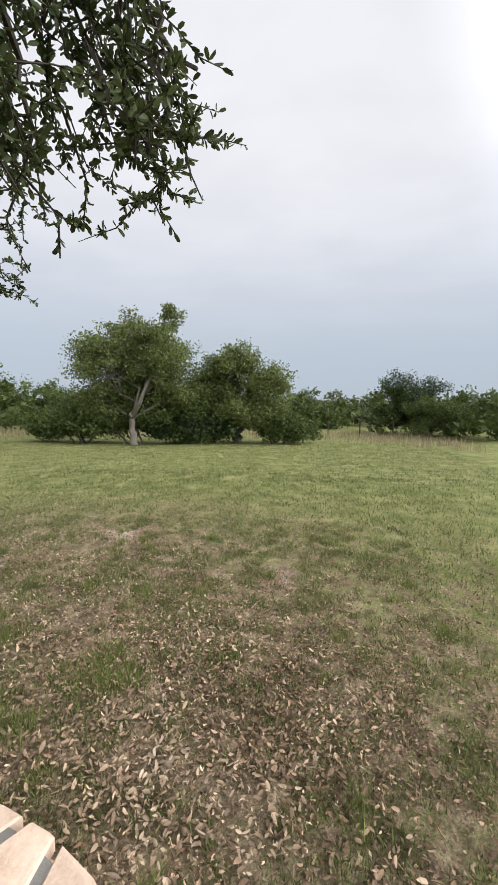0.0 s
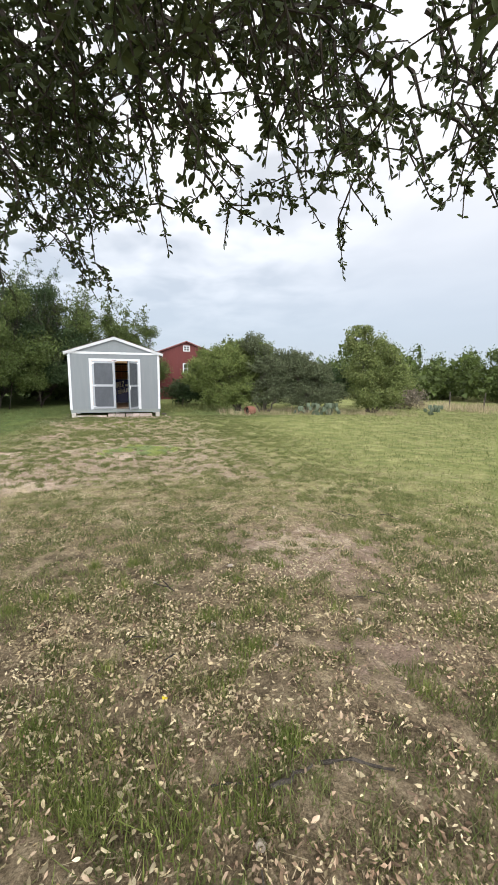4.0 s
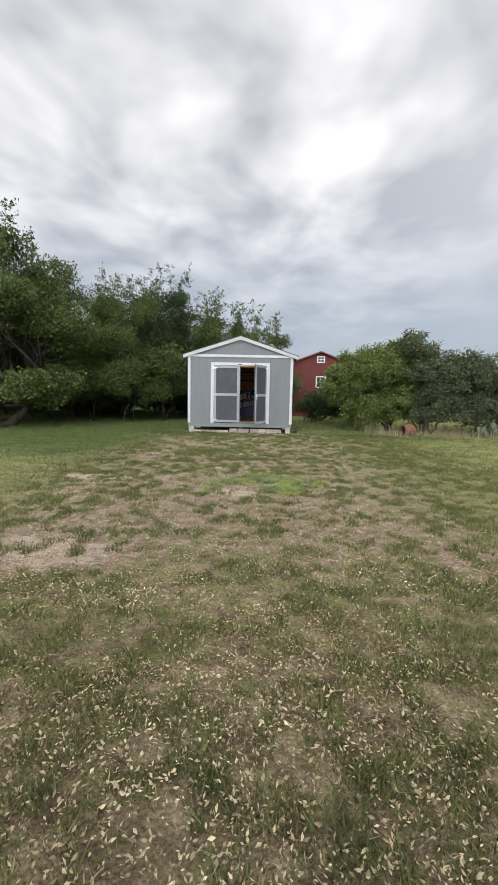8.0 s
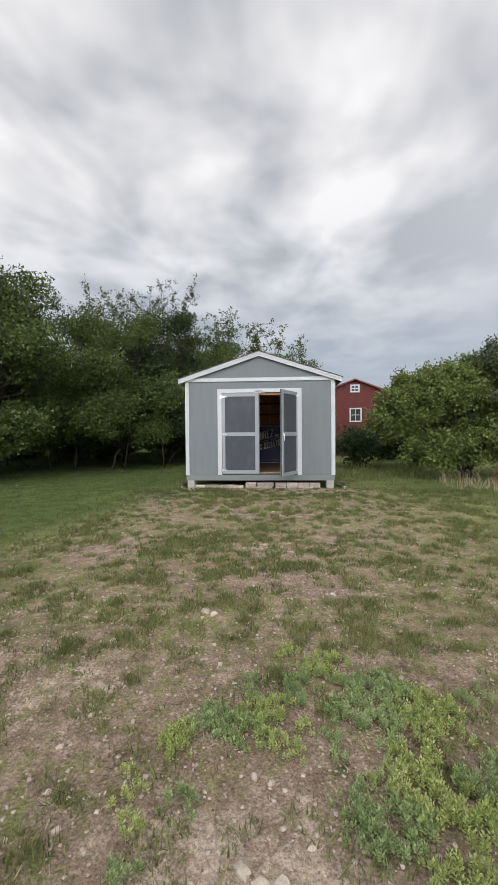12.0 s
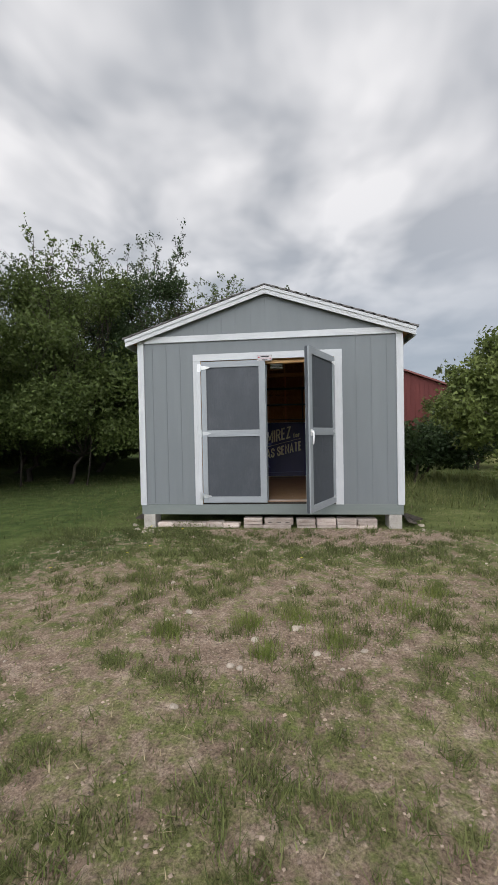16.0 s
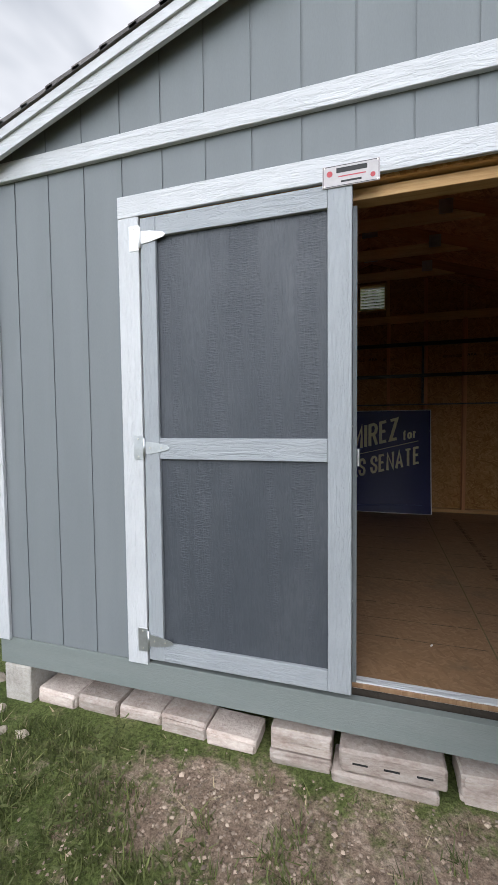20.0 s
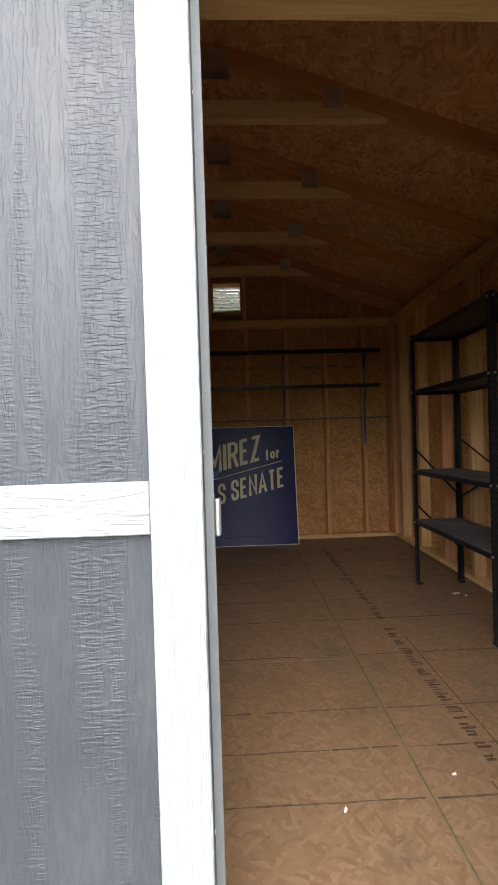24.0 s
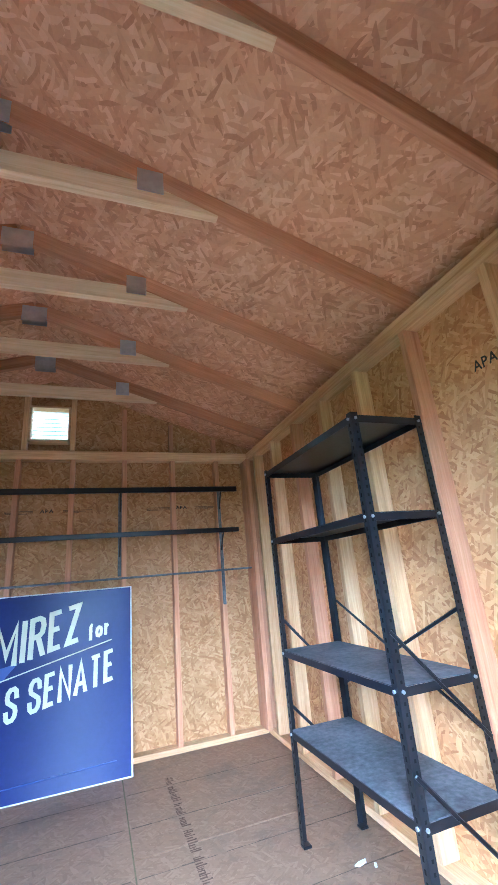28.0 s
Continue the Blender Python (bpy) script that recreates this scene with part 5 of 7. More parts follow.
for x0, x1, z0, z1 in ((-0.122, 0.082, 2.3545, 2.3565), (-0.122, 0.082, 2.4275, 2.4295), (-0.122, -0.120, 2.357, 2.427), (0.080, 0.082, 2.357, 2.427)):
    part("border_line", cbox(x0, x1, -0.0252, -0.0248, z0, z1), M["ink"], plate)
part("badge", cyl((-0.097, -0.0255, 2.402), (-0.097, -0.0248, 2.402), 0.011, 16), M["red_print"], plate)
part("badge", cyl((0.06, -0.0255, 2.376), (0.06, -0.0248, 2.376), 0.009, 16), M["red_print"], plate)
for x in (-0.117, 0.077):
    for z in (2.358, 2.426):
        part("screw_head", cyl((x, -0.0262, z), (x, -0.0246, z), 0.003, 6), M["screw"], plate)

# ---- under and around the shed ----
# sheet under the shed whose colour carries the shade there
part("dark_earth", cbox(-W + 0.1, W - 0.1, 0.3, D - 0.1, -0.06, 0.006), M["soil"], ground, "dry earth sheet darkened in colour for the shade under the shed")
for x, y in ((-1.72, 0.12), (1.72, 0.12), (-1.72, 1.85), (1.72, 1.85), (-1.72, 3.5), (1.72, 3.5), (0.0, 1.85)):
    bm = bmesh.new()
    box(bm, -0.085, 0.085, -0.13, 0.13, 0.0, Z0 - 0.002 + 0.03, 0.006)
    ob = part("concrete_block", bm, M["concrete"], None, m=pose(x, y, -0.03))
    tagged(ob, "pale concrete block under the shed floor", "block", "blocks under the shed")


def paver_mesh(w, h, seed, slots=False):
    r, bm = random.Random(seed), bmesh.new()
    box(bm, -w / 2, w / 2, 0, 0.16, 0, h, 0.008)
    if not slots:
        box(bm, -w / 2 + 0.006, w / 2 - 0.006, -0.008, 0.004, h * 0.1, h * 0.46, 0.004)
        box(bm, -w / 2 + 0.012, w / 2 - 0.004, -0.012, 0.004, h * 0.52, h * 0.9, 0.004)
    for v in bm.verts:
        v.co += Vector((r.uniform(-1, 1), r.uniform(-1, 1), r.uniform(-1, 1))) * 0.0035
    return mesh_of("paver", bm, M["paver"])


pav = [paver_mesh(0.262, 0.092, i) for i in range(4)]
small = [paver_mesh(0.236, 0.092, 20 + i) for i in range(4)]
slot = paver_mesh(0.40, 0.09, 9, True)
rng = random.Random(3)


def paver(me, x, y, z, turn, label, tall=1.0):
    ob = new("paver", me)
    ob.matrix_basis = pose(x, y, z, 0, 0, turn) @ Matrix.Diagonal((1, 1, tall, 1))
    return tagged(ob, label, "paver", "pavers under the shed front")


x = -1.5
k = 0
while x < -0.4:
    paver(small[k % 4], x, 0.02 + 0.02 * math.sin(k), -0.03, rng.uniform(-3, 3), "tan split-faced paver lying on gravel", rng.uniform(1.15, 1.35))
    x, k = x + 0.24, k + 1
for lv in (0, 1):
    paver(pav[lv], -0.225, 0.0 + 0.012 * lv, -0.03 + 0.094 * lv, rng.uniform(-3, 3), "tan split-faced paver stacked two high")
    ob = paver(slot, 0.11 + 0.03 * lv, -0.03 + 0.012 * lv, -0.03 + 0.094 * lv, 1.5 * lv, "pale slotted concrete paver stacked two high")
    for q in (-0.12, 0.0, 0.12):
        # no real recess: the slot's shade is the block's colour
        part("slot", cbox(q - 0.032, q + 0.032, -0.0035, 0.01, 0.034, 0.048, 0.003), M["hole"], ob, "near-black block painted as a shaded slot")
    for i in range(4):
        paver(pav[(i + lv) % 4], 0.52 + 0.275 * i + rng.uniform(-0.01, 0.01), -0.005 + rng.uniform(0, 0.025), -0.035 + 0.09 * lv, rng.uniform(-3, 3), "tan split-faced paver stacked two high")


# ---- stone patio where the walk begins ----
PX, PY, PR, PZ = -1.05, -19.55, 1.49, 0.50
patio = holder("patio", pose(PX, PY, 0.2), "raised round flagstone patio with grey mortar joints", "patio")
part("mortar_bed", tube(bmesh.new(), [(0, 0, -0.1), (0, 0, PZ - 0.2 - 0.012)], [PR - 0.02, PR - 0.02], 48), M["mortar"], patio, "grey mortar")
rng = random.Random(11)


def stone_slab(pts, z0, z1, rng):
    bm = bmesh.new()
    c = Vector((sum(p[0] for p in pts) / len(pts), sum(p[1] for p in pts) / len(pts)))
    lo = [bm.verts.new((p[0], p[1], z0)) for p in pts]
    mid = [bm.verts.new((p[0], p[1], z1 - 0.012)) for p in pts]
    top = []
    for p in pts:
        d = (c - Vector(p)).normalized() * 0.014
        top.append(bm.verts.new((p[0] + d.x, p[1] + d.y, z1 + rng.uniform(-0.003, 0.003))))
    n = len(pts)
    for i in range(n):
        j = (i + 1) % n
        bm.faces.new((lo[i], lo[j], mid[j], mid[i]))
        bm.faces.new((mid[i], mid[j], top[j], top[i]))
    bm.faces.new(top)
    return bm


def clipped(poly, a, n):
    """The part of a convex outline on the side of the line through a that n points away from."""
    out = []
    for p, q in zip(poly, poly[1:] + poly[:1]):
        u, v = (p - a).dot(n), (q - a).dot(n)
        if u <= 0:
            out.append(p)
        if u * v < 0:
            out.append(p + (q - p) * (u / (u - v)))
    return out


seeds = []
while len(seeds) < 92:
    p = Vector((rng.uniform(-PR, PR), rng.uniform(-PR, PR)))
    if p.length < PR - 0.08 and all((p - q).length > 0.245 for q in seeds):
        seeds.append(p)
    elif rng.random() < 0.0001:
        break
for p in seeds:
    poly = [Vector((PR + 0.02 + 0.012 * math.sin(7 * k), 0)) for k in range(40)]
    poly = [Vector((v.x * math.cos(k * math.pi / 20), v.x * math.sin(k * math.pi / 20))) for k, v in enumerate(poly)]
    for q in seeds:
        if q is not p and poly:
            d = (q - p).normalized()
            poly = clipped(poly, (p + q) / 2 - d * rng.uniform(0.014, 0.030), d)
    if len(poly) > 2:
        part("flagstone", stone_slab([tuple(v) for v in poly], PZ - 0.2 - 0.06, PZ - 0.2, rng), M["flag"], patio)
for k in range(30):
    a = 2 * math.pi * k / 30
    pts = [((PR + o) * math.cos(a + t), (PR + o) * math.sin(a + t)) for o, t in ((-0.04, -0.09), (0.012, -0.09), (0.02, 0), (0.012, 0.09), (-0.04, 0.09))]
    part("edge_stone", stone_slab(pts, -0.1, PZ - 0.2 - 0.065, rng), M["flag"], patio)


# ---- plants ----
def leaf_mesh(name, centres, normals_jitter, size, mat, rng, ratio=0.42, fold=True):
    """Leaves of six corners, folded along the rib, at the given places with their pointing ways."""
    n = len(centres)
    c = np.asarray(centres, float)
    d = np.asarray(normals_jitter, float)
    d /= np.linalg.norm(d, axis=1, keepdims=True) + 1e-9
    s = rng.normal(size=(n, 3))
    s -= d * (s * d).sum(1, keepdims=True)
    s /= np.linalg.norm(s, axis=1, keepdims=True) + 1e-9
    u = np.cross(d, s)
    L = (np.asarray(size) * rng.uniform(0.7, 1.3, n))[:, None]
    w = L * ratio / 2
    up = u * w * (0.45 if fold else 0)
    v = np.stack([c, c + d * L * 0.38 + s * w * 0.9 + up, c + d * L * 0.82 + s * w * 0.85 + up, c + d * L, c + d * L * 0.82 - s * w * 0.85 + up, c + d * L * 0.38 - s * w * 0.9 + up], 1).reshape(-1, 3)
    k = np.arange(n)[:, None] * 6
    f = np.concatenate([k + [0, 1, 2, 3], k + [0, 3, 4, 5]], 1).reshape(-1, 4)
    return raw_mesh(name, v, f, mat)


def kite_leaves(name, centres, ways, size, mat, rng, ratio=0.4):
    """Small fallen leaves: kites folded along the rib."""
    n, c, d = len(centres), np.asarray(centres, float), np.asarray(ways, float)
    d = d / (np.linalg.norm(d, axis=1, keepdims=True) + 1e-9)
    s = rng.normal(size=(n, 3)) * [1, 1, 0.35]
    s -= d * (s * d).sum(1, keepdims=True)
    s /= np.linalg.norm(s, axis=1, keepdims=True) + 1e-9
    u, L = np.cross(d, s), np.asarray(size)[:, None]
    w = L * ratio * rng.uniform(0.6, 1.1, (n, 1)) / 2
    m = c + d * L * rng.uniform(0.4, 0.6, (n, 1))
    v = np.stack([c, m + s * w + u * w * 0.5, c + d * L, m - s * w + u * w * 0.5], 1).reshape(-1, 3)
    return raw_mesh(name, v, (np.arange(n)[:, None, None] * 4 + np.array([(0, 1, 2), (0, 2, 3)])).reshape(-1, 3), mat)


def quad_leaves(name, centres, size, mat, rng, ratio=0.5):
    """Far leaves: three-cornered, turned every way."""
    n = len(centres)
    c = np.asarray(centres, float)
    d, s = rng.normal(size=(n, 3)), rng.normal(size=(n, 3))
    d /= np.linalg.norm(d, axis=1, keepdims=True)
    s -= d * (s * d).sum(1, keepdims=True)
    s /= np.linalg.norm(s, axis=1, keepdims=True)
    L = (np.asarray(size) * rng.uniform(0.6, 1.4, n))[:, None]
    v = np.stack([c - d * L * 0.6, c + d * L * 0.3 + s * L * ratio * 0.75, c + d * L * 0.5 - s * L * ratio * 0.6], 1).reshape(-1, 3)
    return raw_mesh(name, v, np.arange(3 * n).reshape(-1, 3), mat)


def bent(p0, p1, rng, n=5, sag=0.0, wob=0.06):
    p0, p1 = np.array(p0, float), np.array(p1, float)
    L = np.linalg.norm(p1 - p0)
    t = np.linspace(0, 1, n)[:, None]
    p = p0 + (p1 - p0) * t
    p[:, 2] += sag * 4 * (t * (1 - t))[:, 0] * L
    p[1:-1] += rng.normal(size=(n - 2, 3)) * wob * L
    return p


def tree(name, base, blobs, seed, leaf, leaf_size, count, trunk_r, label, fork=0.35, stems=1, group="", tips_per=26, bark="bark", category="tree", sigma=0.16, droop=0.0, shoots=0):
    """A tree from the shapes of its crown: blobs (dx, dy, z, rx, ry, rz) round the base. Limbs run to each blob, twigs to tips in it, leaves round the tips."""
    rng = np.random.default_rng(seed)
    bx, by = base
    bz = float(land(bx, by)) - 0.05
    th = holder(name, pose(bx, by, bz), label, category, group)
    wood, tips, ways = bmesh.new(), [], []
    zc = min(b[2] for b in blobs)
    heads = []
    for k in range(stems):
        a = rng.uniform(0, 2 * np.pi)
        r = 0.0 if stems == 1 else rng.uniform(0.1, 0.45)
        foot = np.array([r * np.cos(a), r * np.sin(a), 0])
        tgt = np.array(blobs[k % len(blobs)][:3]) * [fork, fork, 1]
        tgt[2] = max(0.4, zc * 0.62)
        p = bent(foot, foot * 1.5 + tgt, rng, 6, 0, 0.05)
        tr = trunk_r * rng.uniform(0.75, 1.1)
        tube(wood, p, [tr * 1.35, tr * 1.02, tr * 0.95, tr * 0.88, tr * 0.8, tr * 0.72], 9)
        heads.append((p[-1], tr * 0.72))
    vol = np.array([b[3] * b[4] * b[5] for b in blobs])
    for b, v in zip(blobs, vol):
        c, rad = np.array(b[:3], float), np.array(b[3:], float)
        h, hr = heads[int(rng.integers(len(heads)))]
        lp = bent(h, c, rng, 6, 0.05, 0.07)
        lr = max(hr * 0.62, 0.012)
        tube(wood, lp, list(np.linspace(lr, lr * 0.35, 6)), 6)
        m = max(6, int(tips_per * (v / vol.mean()) ** 0.6))
        q = rng.normal(size=(m, 3))
        q /= np.linalg.norm(q, axis=1, keepdims=True)
        q *= rng.uniform(0.45, 1.08, (m, 1))
        q[:, 2] = np.where(q[:, 2] < 0, q[:, 2] * 0.75, q[:, 2])
        for e in c + q * rad:
            s = lp[int(rng.integers(2, 6))]
            tw = bent(s, e, rng, 4, 0.03, 0.09)
            tube(wood, tw, list(np.linspace(lr * 0.34, 0.006, 4)), 3)
            tips.append((tw[-1], tw[2], rad.mean()))
    per = max(8, count // len(tips))
    cs = []
    for e, s, r in tips:
        g = np.clip(rng.normal(size=(per, 3)), -1.5, 1.5) * sigma * np.array([1, 1, 0.75]) * (0.6 + r * 0.75)
        t = rng.uniform(0.3, 1.1, (per, 1))
        cs.append(s + (e - s) * t + g - np.array([0, 0, 1]) * droop * rng.uniform(0, 1, (per, 1)))
    # thin upright shoots standing out of the crown's top, with gaps between their leaves
    high = sorted(blobs, key=lambda b: b[2] + b[5])[-max(3, len(blobs) // 2):]
    for k in range(shoots):
        b = high[k % len(high)]
        a, q = rng.uniform(0, 2 * np.pi), rng.uniform(0, 0.8)
        foot = np.array([b[0] + b[3] * q * np.cos(a), b[1] + b[4] * q * np.sin(a), b[2] + b[5] * 0.35])
        tip = foot + [0.3 * np.cos(a) * rng.uniform(0, 1.5), 0.3 * np.sin(a) * rng.uniform(0, 1.5), rng.uniform(0.7, 1.65)]
        sp = bent(foot, tip, rng, 6, 0, 0.05)
        tube(wood, sp, list(np.linspace(0.016, 0.005, 6)), 4)
        for j in range(9):
            s0 = sp[2 + j % 4]
            e = s0 + rng.normal(size=3) * [0.24, 0.24, 0.1] + [0, 0, rng.uniform(0.08, 0.3)]
            tw = bent(s0, e, rng, 4, 0.03, 0.08)
            tube(wood, tw, [0.007, 0.006, 0.005, 0.004], 3)
            t = rng.uniform(0.25, 1.1, (14, 1))
            cs.append(s0 + (e - s0) * t + rng.normal(size=(14, 3)) * 0.05)
    part("trunk", wood, M[bark], th, smooth=True)
    cr = new("crown", quad_leaves("crown", np.concatenate(cs), leaf_size, M[leaf], rng, 0.55))
    cr.parent = th
    return th


def oak_blobs(rng, w, h0, h1, n, skirt=0):
    """A round-headed crown: lumps spread over a dome."""
    out = []
    for k in range(n):
        a, r = 2 * math.pi * (k + rng.uniform(-0.3, 0.3)) / n * 2.0, w * math.sqrt(rng.uniform(0.05, 1))
        z = h0 + (h1 - h0) * (1 - (r / w) ** 2 * 0.75) * rng.uniform(0.55, 1.0)
        s = rng.uniform(0.28, 0.42) * w
        out.append((r * math.cos(a), r * math.sin(a), z - s * 0.4, s * 1.15, s * 1.15, s * 0.8))
    for k in range(skirt):
        a = 2 * math.pi * (k + rng.uniform(-0.3, 0.3)) / skirt
        s = rng.uniform(0.26, 0.36) * w
        out.append((0.75 * w * math.cos(a), 0.75 * w * math.sin(a), rng.uniform(1.25, 1.9), s * 1.3, s * 1.3, s * 0.9))
    return out


# the big live oak whose limbs hang over the start of the walk
oak_rng = np.random.default_rng(21)
OAK = (-3.3, -17.6)
oak_z = float(land(*OAK))
oak = holder("live_oak", pose(*OAK, oak_z - 0.05), "large live oak with low drooping leafy branches", "tree")
thin = bmesh.new()
tp = [(0, 0, 0), (0.05, -0.03, 0.5), (0.12, 0.02, 1.1), (0.2, 0.05, 1.7), (0.3, 0.05, 2.4)]
part("trunk", tube(bmesh.new(), tp, [0.42, 0.33, 0.3, 0.29, 0.27], 14), M["bark"], oak, smooth=True)
limbs = []
for ex, ey, ez, r in ((4.6, 0.2, 3.55, 0.11), (4.2, -1.2, 3.6, 0.11), (3.9, -2.4, 3.5, 0.10), (3.3, 1.6, 3.4, 0.10), (4.5, 1.3, 3.5, 0.09), (2.4, 2.8, 3.5, 0.10), (1.2, -2.4, 4.4, 0.1), (-1.8, 1.5, 4.4, 0.13), (-2.0, -1.6, 4.6, 0.13), (2.6, 0.6, 4.9, 0.1), (2.8, -1.4, 4.7, 0.09), (4.7, -2.5, 3.55, 0.08), (5.3, -1.2, 3.6, 0.08), (5.1, 0.4, 3.6, 0.08), (4.9, 1.5, 3.5, 0.08), (3.6, 2.4, 3.5, 0.08), (4.1, -0.5, 4.3, 0.08)):
    p = bent((0.3, 0.05, 2.3), (ex, ey, ez), oak_rng, 9, 0.10, 0.035)
    part("limb", tube(bmesh.new(), p, list(np.linspace(r, 0.013, 9)), 7), M["bark"], oak, smooth=True)
    limbs.append(p)
lc, ld = [], []


def leafy(p, n, rng, lo=0.3):
    """Leaves along a twig, pointing out and forwards."""
    t = rng.uniform(lo, 1.0, n) ** 0.8 * (len(p) - 1.001)
    i = t.astype(int)
    q = p[i] + (p[i + 1] - p[i]) * (t - i)[:, None]
    way = (p[i + 1] - p[i])
    way /= np.linalg.norm(way, axis=1, keepdims=True) + 1e-9
    lc.append(q)
    ld.append(way * 0.7 + rng.normal(size=(n, 3)) * 0.75)


def room(e):
    """True where the crown has leaves: it ends along the east side of the walk, but for one hanging spray."""
    x, y, z = e[0] + OAK[0], e[1] + OAK[1], e[2] + oak_z - 0.05
    d1, a1 = math.hypot(x + 0.4, y + 20.45), math.degrees(math.atan2(x + 0.4, y + 20.45))
    d2, a2 = math.hypot(x - 0.07, y + 19.92), math.degrees(math.atan2(x - 0.07, y + 19.92))
    if a1 > 57 and z < 1.94 + 0.5 * d1 or 61 < a2 < 120 and z < 1.86 + 0.62 * d2:
        return False
    return math.hypot(e[0] - 2.2, e[1] + 0.25) < (3.75 if e[1] > -0.6 else 3.4) + 0.2 * math.sin(5 * math.atan2(e[1], e[0])) and math.hypot(e[0] + 3.3, e[1]) > 2.2


def sprays(s, e, sag, n, side, drop, wob=0.035):
    p = bent(s, e, oak_rng, 7, sag, wob)
    tube(thin, p, list(np.linspace(0.012, 0.003, 7)), 4)
    leafy(p, int(n * 1.3), oak_rng, 0.25)
    for _ in range(side):
        j = int(oak_rng.integers(2, 6))
        e2 = p[j] + oak_rng.normal(size=3) * [0.17, 0.17, 0.09] - [0, 0, drop]
        p2 = bent(p[j], e2, oak_rng, 4, 0, 0.06)
        tube(thin, p2, [0.005, 0.004, 0.003, 0.002], 3)
        leafy(p2, 25, oak_rng, 0.1)


nodes = np.concatenate([p[4:] for p in limbs] + [p[6:] for p in limbs])
for k in range(400):
    s = nodes[int(oak_rng.integers(len(nodes)))] + oak_rng.normal(size=3) * [0.12, 0.12, 0.06]
    low = k < 175
    reach = oak_rng.uniform(0.35, 0.95)
    a = math.atan2(s[1], s[0]) + oak_rng.normal() * 0.9
    e = s + [reach * math.cos(a), reach * math.sin(a), 0]
    e[2] = oak_rng.uniform(2.45, 3.1) if low else oak_rng.uniform(3.0, 4.6)
    if room(e) and math.hypot(e[0] - 3.4, e[1] + 3.3) > (0.9 if low else 0):
        sprays(s, e, 0.10 if low else 0.03, 40 if low else 36, 5 if low else 4, 0.12 if low else 0.0)
# long sprays hanging lowest on the field side
for k in range(44):
    e = np.array([oak_rng.uniform(3.8, 5.8), oak_rng.uniform(-0.7, 1.4), oak_rng.uniform(2.2, 2.55)])
    if e[1] > 0.3 and e[0] > 4.3:
        e[2] += 0.22
    s = e + [oak_rng.uniform(-0.7, -0.2), oak_rng.uniform(-0.3, 0.3), oak_rng.uniform(0.6, 1.0)]
    if room(e):
        sprays(s, e, 0.06, 34, 6, 0.06, 0.05)
for k in range(34):
    e = np.array([oak_rng.uniform(2.4, 4.0), oak_rng.uniform(0.5, 2.3), oak_rng.uniform(2.15, 2.6)])
    sprays(e + [oak_rng.uniform(-0.6, -0.1), oak_rng.uniform(-0.3, 0.2), oak_rng.uniform(0.6, 1.0)], e, 0.06, 36, 6, 0.06, 0.05)
for k in range(40):
    e = np.array([oak_rng.uniform(2.5, 4.0), oak_rng.uniform(0.5, 2.2), oak_rng.uniform(2.45, 3.3)])
    sprays(e + [oak_rng.uniform(-0.5, 0.1), oak_rng.uniform(-0.3, 0.2), oak_rng.uniform(0.4, 0.8)], e, 0.06, 36, 5, 0.05, 0.05)
for k in range(12):
    e = np.array([oak_rng.uniform(4.5, 5.4), oak_rng.uniform(-1.45, -0.6), oak_rng.uniform(2.45, 3.2)])
    if room(e):
        sprays(e + [oak_rng.uniform(-0.5, -0.1), oak_rng.uniform(-0.2, 0.3), oak_rng.uniform(0.5, 0.9)], e, 0.06, 34, 6, 0.05, 0.05)
for k in range(26):
    e = np.array([3.7, -2.1, 2.72]) + oak_rng.normal(size=3) * [0.22, 0.22, 0.2]
    sprays(e + [oak_rng.uniform(-0.4, -0.1), oak_rng.uniform(0.0, 0.3), oak_rng.uniform(0.4, 0.7)], e, 0.05, 34, 6, 0.05)
for k in range(16):
    e = np.array([4.1, -2.74, 2.48]) + oak_rng.normal(size=3) * [0.05, 0.05, 0.12] + [0.005 * k, 0.015 * k, 0.05 * k]
    sprays(e + [oak_rng.uniform(-0.1, 0.2), oak_rng.uniform(0.05, 0.3), oak_rng.uniform(0.4, 0.7)], e, 0.03, 22, 4, 0.06)
for k in range(16):
    p = limbs[int(oak_rng.integers(len(limbs)))]
    c0 = p[int(oak_rng.integers(4, 9))] + oak_rng.normal(size=3) * [0.08, 0.08, 0.03] - [0, 0, 0.10]
    d = oak_rng.normal(size=(260, 3))
    d /= np.linalg.norm(d, axis=1, keepdims=True)
    r = oak_rng.uniform(0.045, 0.08)
    e = c0 + d * r * oak_rng.uniform(0.6, 1.15, (260, 1))
    w = np.cross(d, oak_rng.normal(size=(260, 3)))
    w *= 0.004 / (np.linalg.norm(w, axis=1, keepdims=True) + 1e-9)
    bs = c0 + d * r * 0.1
    me = raw_mesh("ball_moss", np.stack([bs - w, bs + w, e], 1).reshape(-1, 3), np.arange(780).reshape(-1, 3), M["moss"])
    new("ball_moss", me).parent = oak
    tube(thin, bent(p[5] if np.linalg.norm(p[5] - c0) < np.linalg.norm(p[8] - c0) else p[8], c0, oak_rng, 4, 0, 0.04), [0.006, 0.005, 0.005, 0.004], 4)
tagged(part("twig", thin, M["twig"], oak, "bare dark hanging twigs"), kind="stuff")
cr = new("crown", leaf_mesh("crown", np.concatenate(lc), np.concatenate(ld), 0.038, M["leaf_near"], oak_rng))
cr.parent = oak

